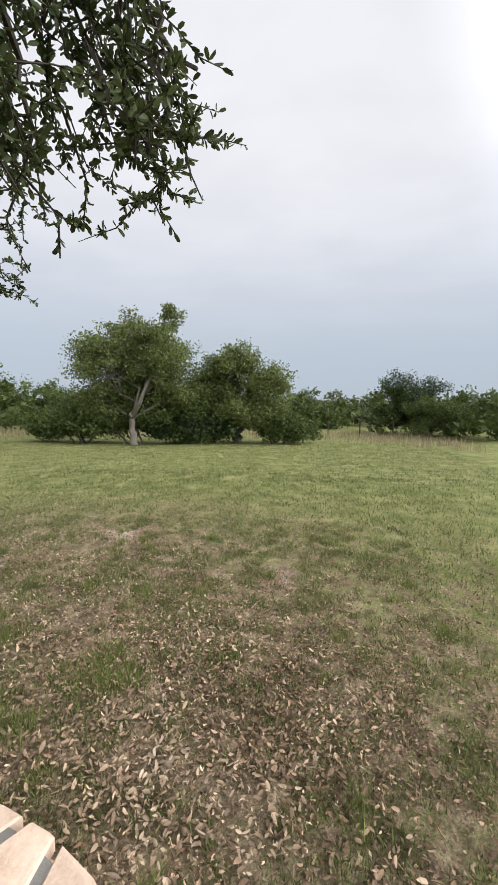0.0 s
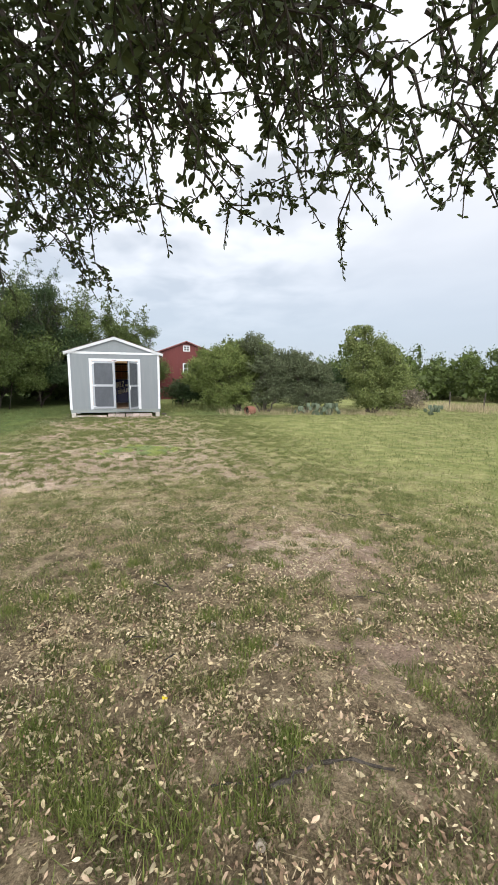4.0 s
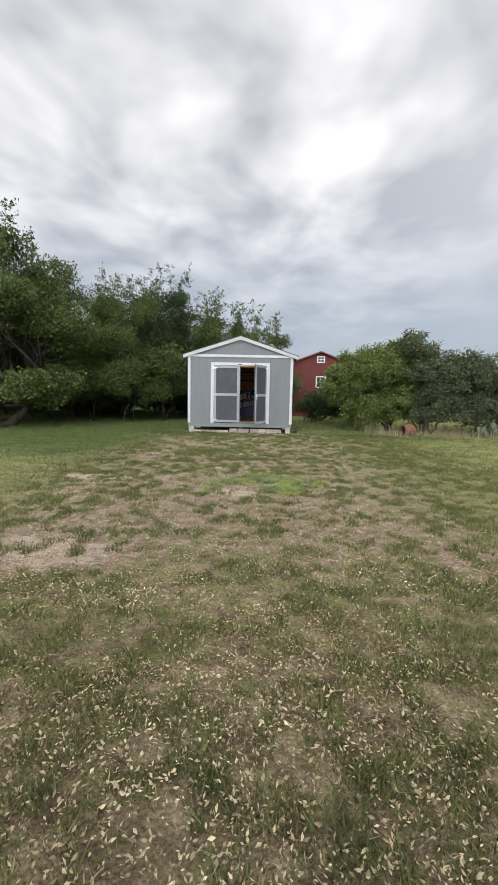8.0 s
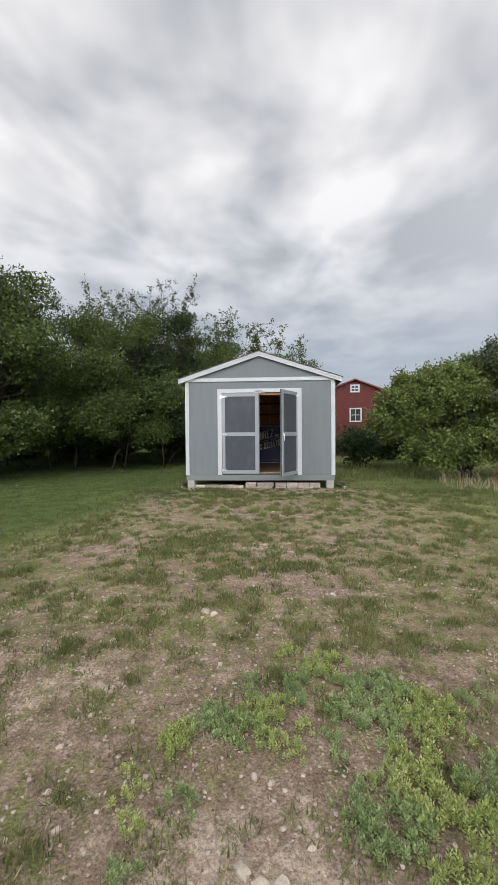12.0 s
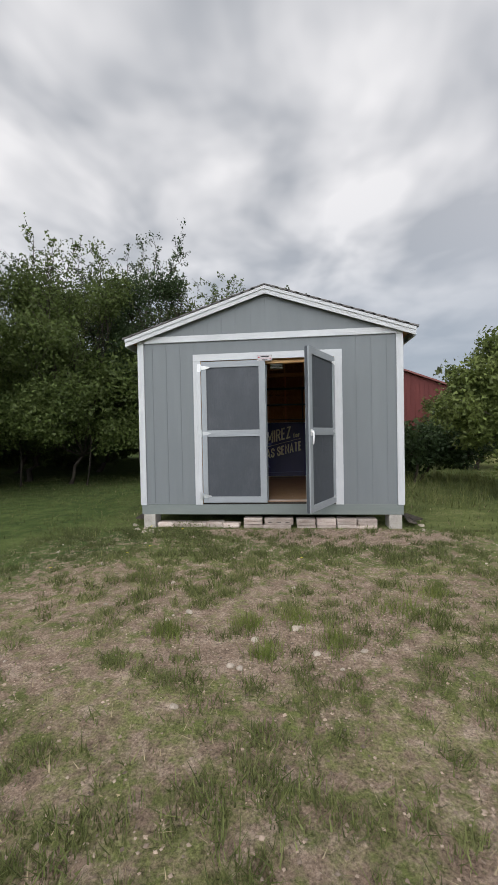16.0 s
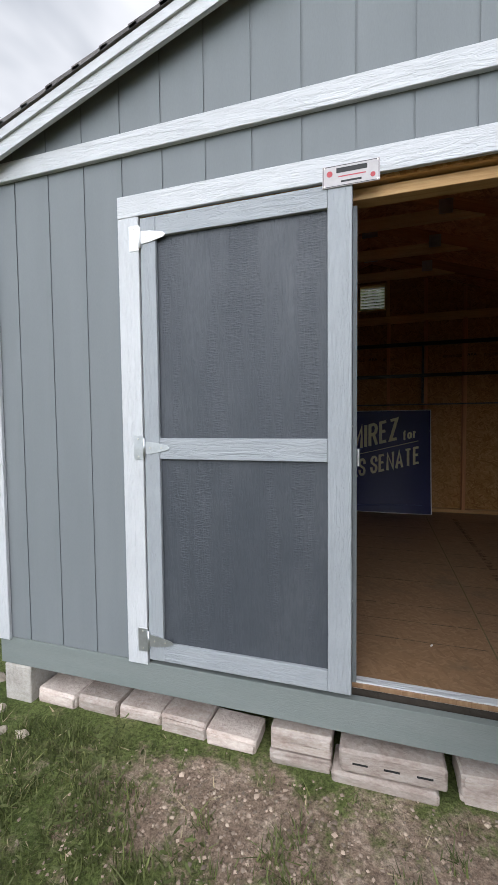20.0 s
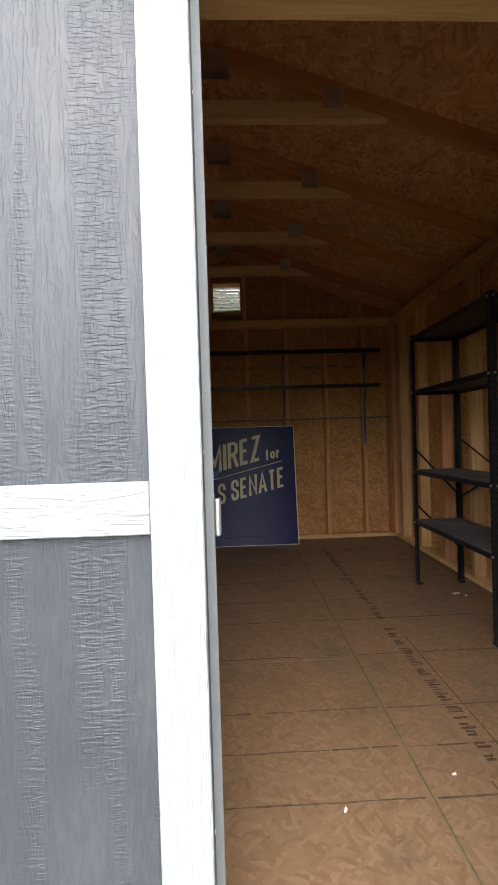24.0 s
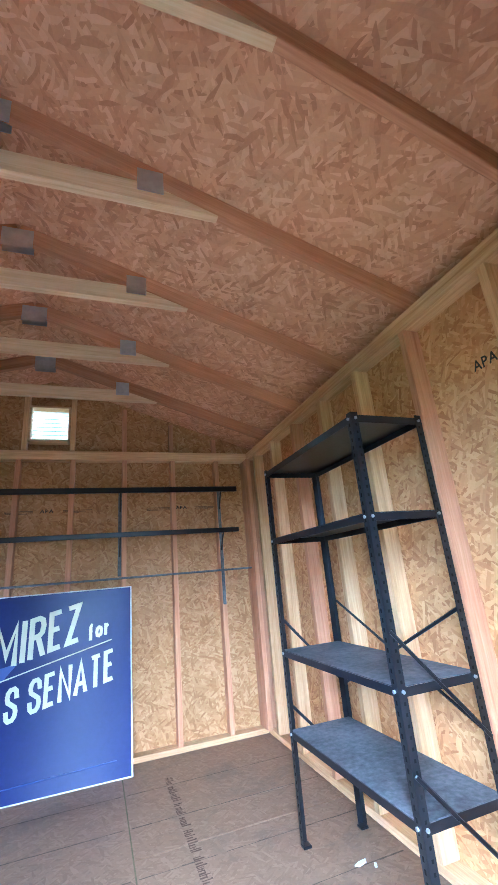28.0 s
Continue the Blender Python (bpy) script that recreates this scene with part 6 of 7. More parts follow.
# the clump in the middle of the east field
tree("mesquite_tree", (19.6, -10.3), [(0.9, 2.2, 4.7, 1.9, 2.0, 1.6), (1.4, 0.5, 6.0, 1.7, 1.7, 1.3), (1.9, -1.6, 6.9, 0.6, 0.6, 1.0), (1.7, -1.0, 4.7, 2.0, 1.8, 1.7), (1.4, 2.3, 2.4, 2.0, 2.2, 1.4), (2.2, 0.3, 2.5, 1.6, 1.8, 1.3), (1.6, -1.9, 3.0, 1.6, 1.5, 1.5)],
     31, "leaf_mesquite", 0.115, 62000, 0.24, "spreading mesquite tree with pale trunk at the field edge", fork=0.04, bark="bark_pale", tips_per=44, sigma=0.17)
tree("mesquite_tree", (22.8, -15.4), [(-0.4, 0.2, 4.6, 1.5, 1.6, 1.1), (0.3, 1.7, 3.4, 1.7, 1.6, 1.4), (0.2, -1.6, 3.7, 1.6, 1.5, 1.2), (-0.4, 0.4, 2.0, 1.8, 2.0, 1.3), (0.0, -1.7, 1.7, 1.5, 1.6, 1.1)],
     32, "leaf_mesquite", 0.115, 44000, 0.16, "rounded mesquite tree in a field clump", stems=3, tips_per=42, sigma=0.17)
tree("shrub", (20.2, -6.6), [(0.2, 0.6, 1.6, 1.5, 1.6, 1.1), (0.4, -1.2, 1.3, 1.4, 1.4, 1.0), (0.3, 2.1, 0.9, 1.2, 1.4, 0.8)], 33, "leaf_oak", 0.15, 12000, 0.07, "low dark shrub at the foot of trees", stems=4, tips_per=30, category="bush", group="field edge shrubs", sigma=0.22)
tree("shrub", (21.6, -12.8), [(0, 0, 1.2, 1.3, 1.5, 0.9), (0.2, -1.4, 1.2, 1.2, 1.3, 0.9), (0, 1.6, 1.1, 1.2, 1.3, 0.9)], 34, "leaf_dark", 0.15, 12000, 0.06, "low dark shrub at the foot of trees", stems=4, tips_per=30, category="bush", group="field edge shrubs", sigma=0.22)

tree("shrub", (22.0, -12.9), [(0, 0, 2.2, 1.5, 1.7, 1.5), (0.2, -1.2, 1.4, 1.3, 1.5, 1.2), (0.1, 1.2, 1.6, 1.3, 1.5, 1.3), (-0.3, 0, 0.7, 1.3, 2.4, 0.8)], 35, "leaf_oak", 0.13, 22000, 0.06, "tall dark shrub filling the gap between two trees", stems=4, tips_per=40, category="bush", group="field edge shrubs", sigma=0.2)
tree("shrub", (20.6, -9.9), [(0.4, 1.4, 1.5, 1.3, 1.6, 1.2), (0.6, -0.9, 1.6, 1.2, 1.5, 1.3), (0.3, 3.2, 1.3, 1.2, 1.4, 1.1), (0.6, 0.3, 3.0, 1.2, 1.6, 1.0)], 36, "leaf_oak", 0.13, 26000, 0.06, "dark undergrowth round a mesquite trunk", stems=5, tips_per=40, category="bush", group="field edge shrubs", sigma=0.2)
tree("shrub", (23.0, -17.6), [(0, 0, 1.0, 1.2, 1.5, 0.9), (0.1, -1.3, 0.7, 1.0, 1.2, 0.6)], 37, "leaf_oak", 0.13, 9000, 0.05, "low green shrub tapering off beside trees", stems=4, tips_per=30, category="bush", group="field edge shrubs", sigma=0.2)

# the hedge of brush east of the shed
tree("bush", (5.9, 2.6), [(-1.9, 0.0, 1.7, 0.8, 0.8, 0.9), (-1.6, 0.1, 2.6, 0.7, 0.7, 0.6), (-1.1, -0.1, 2.0, 1.0, 1.0, 0.9), (-0.3, -0.4, 2.5, 1.1, 1.0, 0.7), (0.9, -0.2, 2.3, 1.1, 1.0, 0.9), (-0.9, -0.5, 0.9, 1.1, 0.9, 0.8), (0.5, -0.6, 1.1, 1.2, 0.9, 0.9), (-0.9, 0.0, 2.95, 0.8, 0.8, 0.45), (0.2, -0.2, 3.15, 0.9, 0.9, 0.5), (1.3, 0.0, 3.1, 0.9, 0.9, 0.6)],
     41, "leaf_bush", 0.075, 84000, 0.06, "dense green thorny bush with dark gaps beneath", stems=5, tips_per=60, category="bush", group="brush hedge", sigma=0.11)
tree("bush", (7.3, 1.7), [(-0.6, 0.2, 3.4, 0.8, 0.8, 0.6), (0.0, 0.0, 2.5, 1.1, 1.0, 0.8), (0.9, -0.2, 2.2, 1.1, 1.0, 0.9), (0.0, -0.3, 1.1, 1.2, 0.9, 0.9)],
     42, "leaf_dry", 0.075, 30000, 0.05, "tall thin-topped brush with bare twigs", stems=6, tips_per=40, category="bush", group="brush hedge", sigma=0.12)
tree("bush", (9.3, 1.3), [(-0.5, 0.0, 2.6, 0.9, 0.9, 0.7), (0.6, 0.0, 1.9, 1.1, 1.0, 0.8), (0.0, -0.2, 1.0, 1.4, 0.9, 0.8), (1.3, -0.1, 1.0, 0.9, 0.8, 0.7)],
     43, "leaf_dry", 0.075, 26000, 0.05, "grey-green brush with dry twigs", stems=6, tips_per=38, category="bush", group="brush hedge", sigma=0.12)
tree("bush", (13.4, 1.7), [(-0.9, 0.2, 4.0, 0.8, 0.8, 0.8), (0.4, 0.1, 3.4, 1.3, 1.2, 1.0), (-0.3, -0.1, 2.3, 1.6, 1.3, 1.1), (1.4, 0.0, 2.0, 1.3, 1.2, 1.0), (0.2, -0.3, 1.0, 1.8, 1.2, 0.9)],
     44, "leaf_mesquite", 0.09, 46000, 0.07, "large rounded green bush by the lawn", stems=5, tips_per=40, category="bush", group="brush hedge", sigma=0.13)
tree("bush", (10.9, 3.2), [(0, 0, 1.8, 1.5, 1.2, 0.9), (-1.2, 0, 1.4, 1.2, 1.1, 0.8), (1.0, 0.2, 1.5, 1.2, 1.1, 0.8)], 45, "leaf_dark", 0.12, 12000, 0.05, "low grey-green brush behind the hedge", stems=5, tips_per=36, category="bush", group="brush hedge", sigma=0.2)
tree("bush", (6.5, 9.3), [(-0.7, 0, 1.2, 1.1, 1.0, 1.0), (-0.4, 0, 2.3, 1.0, 1.0, 0.8), (0.7, 0.1, 2.5, 1.1, 1.0, 0.8), (0.9, 0, 1.1, 1.2, 1.0, 0.9)], 48, "leaf_oak", 0.09, 22000, 0.06, "green bush standing against the barn", stems=4, tips_per=36, category="bush", group="brush hedge", sigma=0.15)
tree("dry_shrub", (17.6, 5.5), [(0, 0, 1.0, 1.4, 1.2, 0.8), (1.3, 0.2, 0.8, 1.1, 1.0, 0.6)], 46, "brush", 0.12, 5000, 0.03, "greyish dry leafless shrub", stems=6, tips_per=40, category="bush", sigma=0.25)
tree("bush", (3.5, 5.6), [(0, 0, 0.9, 1.0, 0.9, 0.7), (1.1, 0.3, 1.0, 0.9, 0.8, 0.7)], 47, "leaf_dark", 0.1, 9000, 0.04, "dark low bush in front of the barn", stems=4, tips_per=34, category="bush", group="brush hedge", sigma=0.18)

# the grove west of and behind the shed
GROVE = [(-9.4, 1.8, 3.0, 1.8, 8.9, 0.22), (-12.4, 4.2, 3.2, 2.0, 8.6, 0.22), (-8.0, 6.4, 2.5, 1.4, 6.8, 0.16), (-6.0, 5.4, 2.1, 1.3, 7.2, 0.10), (-4.4, 7.6, 2.2, 1.4, 8.3, 0.13), (-7.2, 9.6, 2.6, 1.5, 8.2, 0.16),
         (-3.0, 9.6, 2.3, 1.4, 8.8, 0.14), (-10.4, 9.2, 2.6, 1.4, 7.6, 0.16), (-1.0, 11.0, 2.1, 1.3, 8.0, 0.12), (-13.2, 9.4, 2.8, 1.4, 7.8, 0.18), (-5.4, 12.0, 2.6, 1.5, 7.6, 0.16), (1.2, 13.0, 1.8, 1.3, 6.2, 0.12)]
for i, (x, y, w, h0, h1, tr) in enumerate(GROVE):
    r = random.Random(60 + i)
    tree("oak_tree", (x, y), oak_blobs(r, w, h0, h1, 12 if i < 2 else 10, 7 if i < 2 else 5), 70 + i, ("leaf_oak", "leaf_dark", "leaf_oak")[i % 3], 0.095 if i < 2 else 0.072 if i < 5 else 0.085, 80000 if i < 2 else 68000 if i < 5 else 30000, tr if i < 2 else tr * 0.62,
         "dark leafy oak in a dense grove", stems=1, group="grove behind the shed", tips_per=30, sigma=0.165, bark="bark" if i < 2 else "twig", shoots=16 if i < 2 else 22)
for x, y, w, h, sd, lf in ((32.0, -26.4, 2.3, 5.0, 301, "leaf_dark"), (29.6, -27.5, 2.1, 2.9, 302, "leaf_oak")):
    tree("oak_tree", (x, y), [(w * 0.62 * math.cos(k * 1.26 + sd), w * 0.62 * math.sin(k * 1.26 + sd), h * (0.62 + 0.09 * (k % 3)), w * 0.55, w * 0.55, h * 0.2) for k in range(5)] + [(w * 0.6 * math.cos(k * 2.1), w * 0.6 * math.sin(k * 2.1), h * 0.3, w * 0.6, w * 0.6, h * 0.24) for k in range(3)],
         sd, lf, 0.1, 14000, 0.08, "round-headed tree standing before the far woods", tips_per=26, group="trees at the field edge", sigma=0.16)
# thin leaning understorey stems at the grove's edge
st_rng = np.random.default_rng(8)
for i in range(6):
    x, y = -11.0 + i * 1.35 + st_rng.uniform(-0.3, 0.3), 5.2 + st_rng.uniform(-0.6, 1.6)
    th = holder("sapling", pose(x, y, -0.05), "thin leaning sapling with bare lower stem", "tree", "grove edge saplings")
    top = (st_rng.uniform(-0.9, 0.5), st_rng.uniform(-0.3, 0.5), st_rng.uniform(2.4, 3.2))
    p = bent((0, 0, 0), top, st_rng, 6, 0.0, 0.05)
    part("stem", tube(bmesh.new(), p, list(np.linspace(0.036, 0.015, 6)), 7), M["twig"], th, smooth=True)
    c = new("crown", quad_leaves("crown", np.array(top) + st_rng.normal(size=(2600, 3)) * [0.55, 0.5, 0.4], 0.1, M["leaf_oak"], st_rng))
    c.parent = th


# far woods on all sides, one sheet of foliage clumps
def far_woods(name, arcs, seed, mat, label, per, leaf):
    rng = np.random.default_rng(seed)
    cs, sizes = [], []
    for a0, a1, r0, r1, h, n in arcs:
        for k in range(n):
            a, r = radians(rng.uniform(a0, a1)), rng.uniform(r0, r1)
            x, y, hh = r * math.cos(a), r * math.sin(a) - 12, h * rng.uniform(0.5, 1.2)
            sub = rng.normal(size=(7, 3))
            sub *= rng.uniform(0.3, 1, (7, 1)) / np.linalg.norm(sub, axis=1, keepdims=True)
            sub = sub * [1.9, 1.9, hh * 0.40] + [0, 0, hh * 0.42]
            ball = rng.normal(size=(7 * per, 3))
            ball *= rng.uniform(0, 1, (7 * per, 1)) ** 0.45 / np.linalg.norm(ball, axis=1, keepdims=True)
            q = np.repeat(sub, per, 0) + ball * [0.85, 0.85, hh * 0.16]
            q = np.concatenate([q, np.repeat(sub, 10, 0) + rng.normal(size=(70, 3)) * [0.3, 0.3, 0.2]])
            q[:, 2] = np.abs(q[:, 2])
            cs.append(q + [x, y, float(land(x, y))])
            sizes.append(np.concatenate([np.full(7 * per, leaf), np.full(70, 0.42)]))
    c = np.concatenate(cs)
    ob = new(name, quad_leaves(name, c, np.concatenate(sizes), M[mat], rng, 0.95))
    return tagged(ob, label, "trees", kind="stuff")


far_woods("far_woods", [(-75, 62, 44, 62, 4.2, 330), (62, 150, 34, 50, 6.0, 130), (150, 285, 45, 60, 6.0, 40)], 5, "leaf_far", "distant band of scrub oak and mesquite woods", 52, 0.18)
far_woods("far_woods", [(-35, -20, 33, 37, 4.6, 14), (-14, 4, 37, 42, 3.4, 34), (10, 30, 30, 40, 3.6, 30), (24, 62, 40, 50, 6.4, 90), (94, 150, 25, 34, 3.6, 110)], 6, "leaf_oak", "scrub trees along the far side of the field", 80, 0.13)

# tall dry grass and fence beyond the field
fence_rng = np.random.default_rng(14)
for i in range(16):
    a = radians(-24 + i * 4.2)
    x, y = 31.0 * math.cos(a), 31.0 * math.sin(a) - 12
    tagged(part("fence_post", cyl((0, 0, -0.2), (fence_rng.normal() * 0.05, fence_rng.normal() * 0.05, 1.2 * fence_rng.uniform(0.85, 1.1)), 0.05, 7, 0.042), M["bark"], None, m=pose(x, y, float(land(x, y)))), "weathered grey wooden fence post", "post", "field fence posts")

# prickly pear clumps by the hedge
for i, (x, y, n) in enumerate(((9.6, -0.3, 26), (10.2, -0.1, 20), (16.6, 0.5, 16), (8.9, 0.2, 14))):
    r = random.Random(90 + i)
    th = holder("prickly_pear", pose(x, y, float(land(x, y)) - 0.02), "grey-green prickly pear clump at the lawn edge", "cactus", "prickly pears")
    for k in range(n):
        z = r.choice((0.12, 0.3, 0.46))
        bm = bmesh.new()
        bmesh.ops.create_uvsphere(bm, u_segments=10, v_segments=6, radius=1.0, matrix=Matrix.Diagonal((0.10, 0.022, 0.13, 1)))
        part("pad", bm, M["cactus"], th, smooth=True, m=pose(r.uniform(-0.55, 0.55), r.uniform(-0.25, 0.25), z, r.uniform(-25, 25), r.uniform(-30, 30), r.uniform(0, 180)))

# terracotta drum lying by the hedge
drum = holder("clay_drum", pose(6.15, 0.45, 0.19 + float(land(6.15, 0.45)), 0, 0, 22) @ Matrix.Scale(0.74, 4), "terracotta drum lying on its side, open end out", "pot")
prof = [(-0.36, 0.24), (-0.33, 0.27), (-0.1, 0.285), (0.12, 0.27), (0.27, 0.22), (0.33, 0.15)]
bm = bmesh.new()
tube(bm, [(x, 0, 0) for x, r in prof], [r for x, r in prof], 20)
bmesh.ops.delete(bm, geom=[f for f in bm.faces if len(f.verts) > 4 and f.calc_center_median().x < -0.3], context="FACES_ONLY")
ob = part("body", bm, M["clay"], drum, smooth=True)
so = ob.modifiers.new("wall", "SOLIDIFY")
so.thickness, so.offset = 0.025, -1
# disc added across the drum, painted black as the shade inside
part("inside", cyl((-0.2, 0, 0), (-0.19, 0, 0), 0.24, 20), M["hole"], drum, "near-black disc painted as the shaded hollow")
bm = bmesh.new()
for k in range(20):
    a, b = 2 * math.pi * k / 20, 2 * math.pi * (k + 1) / 20
    tube(bm, [(-0.36, 0.245 * math.cos(a), 0.245 * math.sin(a)), (-0.36, 0.245 * math.cos(b), 0.245 * math.sin(b))], [0.018, 0.018], 6)
part("rim", bm, M["clay"], drum)

# red barn behind the hedge
barn = holder("barn", pose(4.9, 14.0, 0), "red barn with white-trimmed windows and metal roof", "barn")
bw, bd, be, bp = 3.4, 9.0, 3.05, 4.35
bm = bmesh.new()
prism(bm, [(-bw, -0.1), (bw, -0.1), (bw, be), (0, bp), (-bw, be)], 0, 0.12)
part("gable_wall", bm, M["barn"], barn)
bm = bmesh.new()
prism(bm, [(-bw, -0.1), (bw, -0.1), (bw, be), (0, bp), (-bw, be)], bd - 0.12, bd)
part("gable_wall", bm, M["barn"], barn)
for sx in (-1, 1):
    part("side_wall", cbox(*sorted((sx * bw, sx * (bw - 0.12))), 0.121, bd - 0.121, -0.1, be - 0.01), M["barn"], barn)
    bm = bmesh.new()
    sl = (bp - be) / bw
    prism(bm, [(sx * 0.001, bp + 0.005), (sx * (bw + 0.25), be - 0.25 * sl + 0.005), (sx * (bw + 0.25), be - 0.25 * sl + 0.065), (sx * 0.001, bp + 0.065)], -0.2, bd + 0.2)
    part("roof_slope", bm, M["barn_roof"], barn)
    for k in range(24):
        part("roof_seam", cbox(0, (bw + 0.25) * 1.065, -0.015, 0.015, 0.0, 0.022), M["barn_roof"], barn, m=Matrix.Translation((0, -0.15 + k * 0.4, bp + 0.066)) @ pose(0, 0, 0, 0, math.degrees(math.atan(sl)), 0) if sx > 0 else Matrix.Translation((0, -0.15 + k * 0.4, bp + 0.066)) @ pose(0, 0, 0, 0, 0, 180) @ pose(0, 0, 0, 0, math.degrees(math.atan(sl)), 0))
for k in range(int(2 * bw / 0.2)):
    x = -bw + 0.1 + 0.2 * k
    part("batten", cbox(x - 0.012, x + 0.012, -0.016, -0.0005, -0.1, bp - abs(x) * (bp - be) / bw - 0.05), M["barn"], barn)


def barn_window(x0, x1, z0, z1):
    w = part("window", cbox(x0, x1, -0.03, -0.018, z0, z1), M["glass_dark"], barn, "dark glazed window")
    t = 0.075
    for a in ((x0 - t, x1 + t, z1, z1 + t), (x0 - t, x1 + t, z0 - t, z0), (x0 - t, x0, z0, z1), (x1, x1 + t, z0, z1)):
        part("window_frame", cbox(a[0], a[1], -0.05, -0.017, a[2], a[3]), M["trim"], w, "white trim")
    part("glazing_bar", cbox((x0 + x1) / 2 - 0.015, (x0 + x1) / 2 + 0.015, -0.04, -0.031, z0, z1), M["trim"], w)
    part("glazing_bar", cbox(x0, x1, -0.046, -0.0405, (z0 + z1) / 2 - 0.015, (z0 + z1) / 2 + 0.015), M["trim"], w)


barn_window(-0.18, 0.2, 3.72, 4.02)
barn_window(-0.22, 0.32, 2.02, 2.68)


# ---- the lawn's small growth ----
def blades(name, centres, height, width, mat, rng, label, lean=0.5, zfun=land):
    n = len(centres)
    c = np.asarray(centres, float)
    a = rng.uniform(0, 2 * np.pi, n)
    h = height * rng.uniform(0.5, 1.35, n)
    w = width * rng.uniform(0.6, 1.3, n) / 2
    z = zfun(c[:, 0], c[:, 1]) - 0.004
    t = rng.uniform(0, 2 * np.pi, n)
    l = h * np.abs(rng.normal(0, lean, n))
    b = np.stack([c[:, 0], c[:, 1], z], -1)
    s = np.stack([np.cos(a) * w, np.sin(a) * w, 0 * w], -1)
    top = b + np.stack([np.cos(t) * l, np.sin(t) * l, h], -1)
    v = np.stack([b - s, b + s, top], 1).reshape(-1, 3)
    f = np.arange(3 * n).reshape(-1, 3)
    return tagged(new(name, raw_mesh(name, v, f, mat)), label, "grass", kind="stuff")


def lumps(x, y):
    return np.sin(1.7 * x + 0.6 * y + 1) * np.sin(1.1 * y - 0.7 * x) + 0.6 * np.sin(4.1 * x - 2.0 * y) * np.sin(3.3 * y + 1.3 * x)


def scatter(rng, x0, x1, y0, y1, per, keep):
    n = int((x1 - x0) * (y1 - y0) * per)
    x, y = rng.uniform(x0, x1, n), rng.uniform(y0, y1, n)
    k = rng.uniform(0, 1, n) < keep(x, y)
    x, y = x[k], y[k]
    out = ~((np.abs(x) < W + 0.02) & (y > -0.02) & (y < D + 0.02)) & (np.hypot(x - PX, y - PY) > PR + 0.03)
    return np.stack([x[out], y[out]], -1)


def tufts(rng, centres, per, radius):
    c = np.repeat(centres, per, 0)
    return c + rng.normal(size=c.shape) * radius


def patchy(x, y, size, seed=0):
    """Soft random lumps of the given size, 0 to 1."""
    x, y = np.asarray(x) / size, np.asarray(y) / size
    i, j = np.floor(x), np.floor(y)
    f, g = ease(x - i), ease(y - j)
    h = lambda p, q: np.mod(np.sin(p * 127.1 + q * 311.7 + seed * 74.7) * 43758.5453, 1.0)
    return (h(i, j) * (1 - f) + h(i + 1, j) * f) * (1 - g) + (h(i, j + 1) * (1 - f) + h(i + 1, j + 1) * f) * g


gr = np.random.default_rng(77)


def tuft(x, y):
    return 0.16 * patchy(x, y, 0.6, 1) + 0.40 * patchy(x, y, 0.19, 2) + 0.44 * patchy(x, y, 0.085, 3)


green_keep = lambda x, y: np.clip((tuft(x, y) - 0.385 - (0.012 + 0.025 * ease((y + 4.6) / 1)) * ease((y + 7) / 2) * ease((-1.2 - y) / 0.6) - (0.16 - 0.09 * ease((y + 1.8) / 0.7) * ease((0.9 - x) / 1.5)) * np.clip(bare(x, y), 0, 1) - 0.03 * dryness(x, y)) / 0.13, 0.012, 1) * np.clip(np.hypot((x - 0.6) / 0.75, (y + 8.3) / 0.6) - 0.35, 0.12, 1)
dry_keep = lambda x, y: np.clip(0.42 - 0.36 * bare(x, y) + 0.25 * (patchy(x, y, 0.4, 5) - 0.5), 0.03, 1)
def yard(x, y):
    """1 in the yard walked through, fading to 0 in the field round it."""
    return ease((x + 3.4) / 1.3) * ease((6.2 - x) / 2.6) * ease((y + 22.5) / 1.2)


c = scatter(gr, -3.4, 6.2, -22, -0.1, 5600, lambda x, y: green_keep(x, y) * yard(x, y))
tall = (0.022 + 0.062 * np.clip(tuft(c[:, 0], c[:, 1]) - 0.3, 0, 0.6)) * (1 + 0.2 * ease((c[:, 1] + 7.5) / 2))
k = gr.uniform(size=len(c)) < lush_shade(c[:, 0], c[:, 1])
blades("grass", c[~k], tall[~k], 0.0075, M["grass"], gr, "short olive-green grass in uneven tufts", 0.75)
blades("grass", c[k], tall[k], 0.0075, M["lush"], gr, "short deep green grass near the shed", 0.75)
c = scatter(gr, -3.4, 6.2, -22, -0.1, 900, lambda x, y: dry_keep(x, y) * yard(x, y))
blades("dry_grass", c, 0.035, 0.006, M["dry_grass"], gr, "dry straw-coloured grass among the green", 1.2)
field = lambda k: (lambda x, y: k(x, y) * np.where(y < -0.1, 1 - yard(x, y), 1))
c = scatter(gr, -12, 24, -26, 8, 520, field(lambda x, y: 0.35 * np.clip((tuft(x / 1.6, y / 1.6) - 0.4) / 0.12, 0.05, 1)))
k = gr.uniform(size=len(c)) < 0.3 + lush_shade(c[:, 0], c[:, 1])
blades("grass", c[~k], 0.065, 0.014, M["grass"], gr, "green field grass", 0.6)
blades("grass", c[k], 0.065, 0.014, M["lush"], gr, "deep green lawn grass with tree shade in its colour", 0.6)
c = scatter(gr, -12, 24, -26, 8, 60, field(lambda x, y: dry_keep(x, y) * (1 - 0.9 * lush_shade(x, y))))
blades("dry_grass", c, 0.06, 0.011, M["dry_grass"], gr, "dry field grass", 0.8)
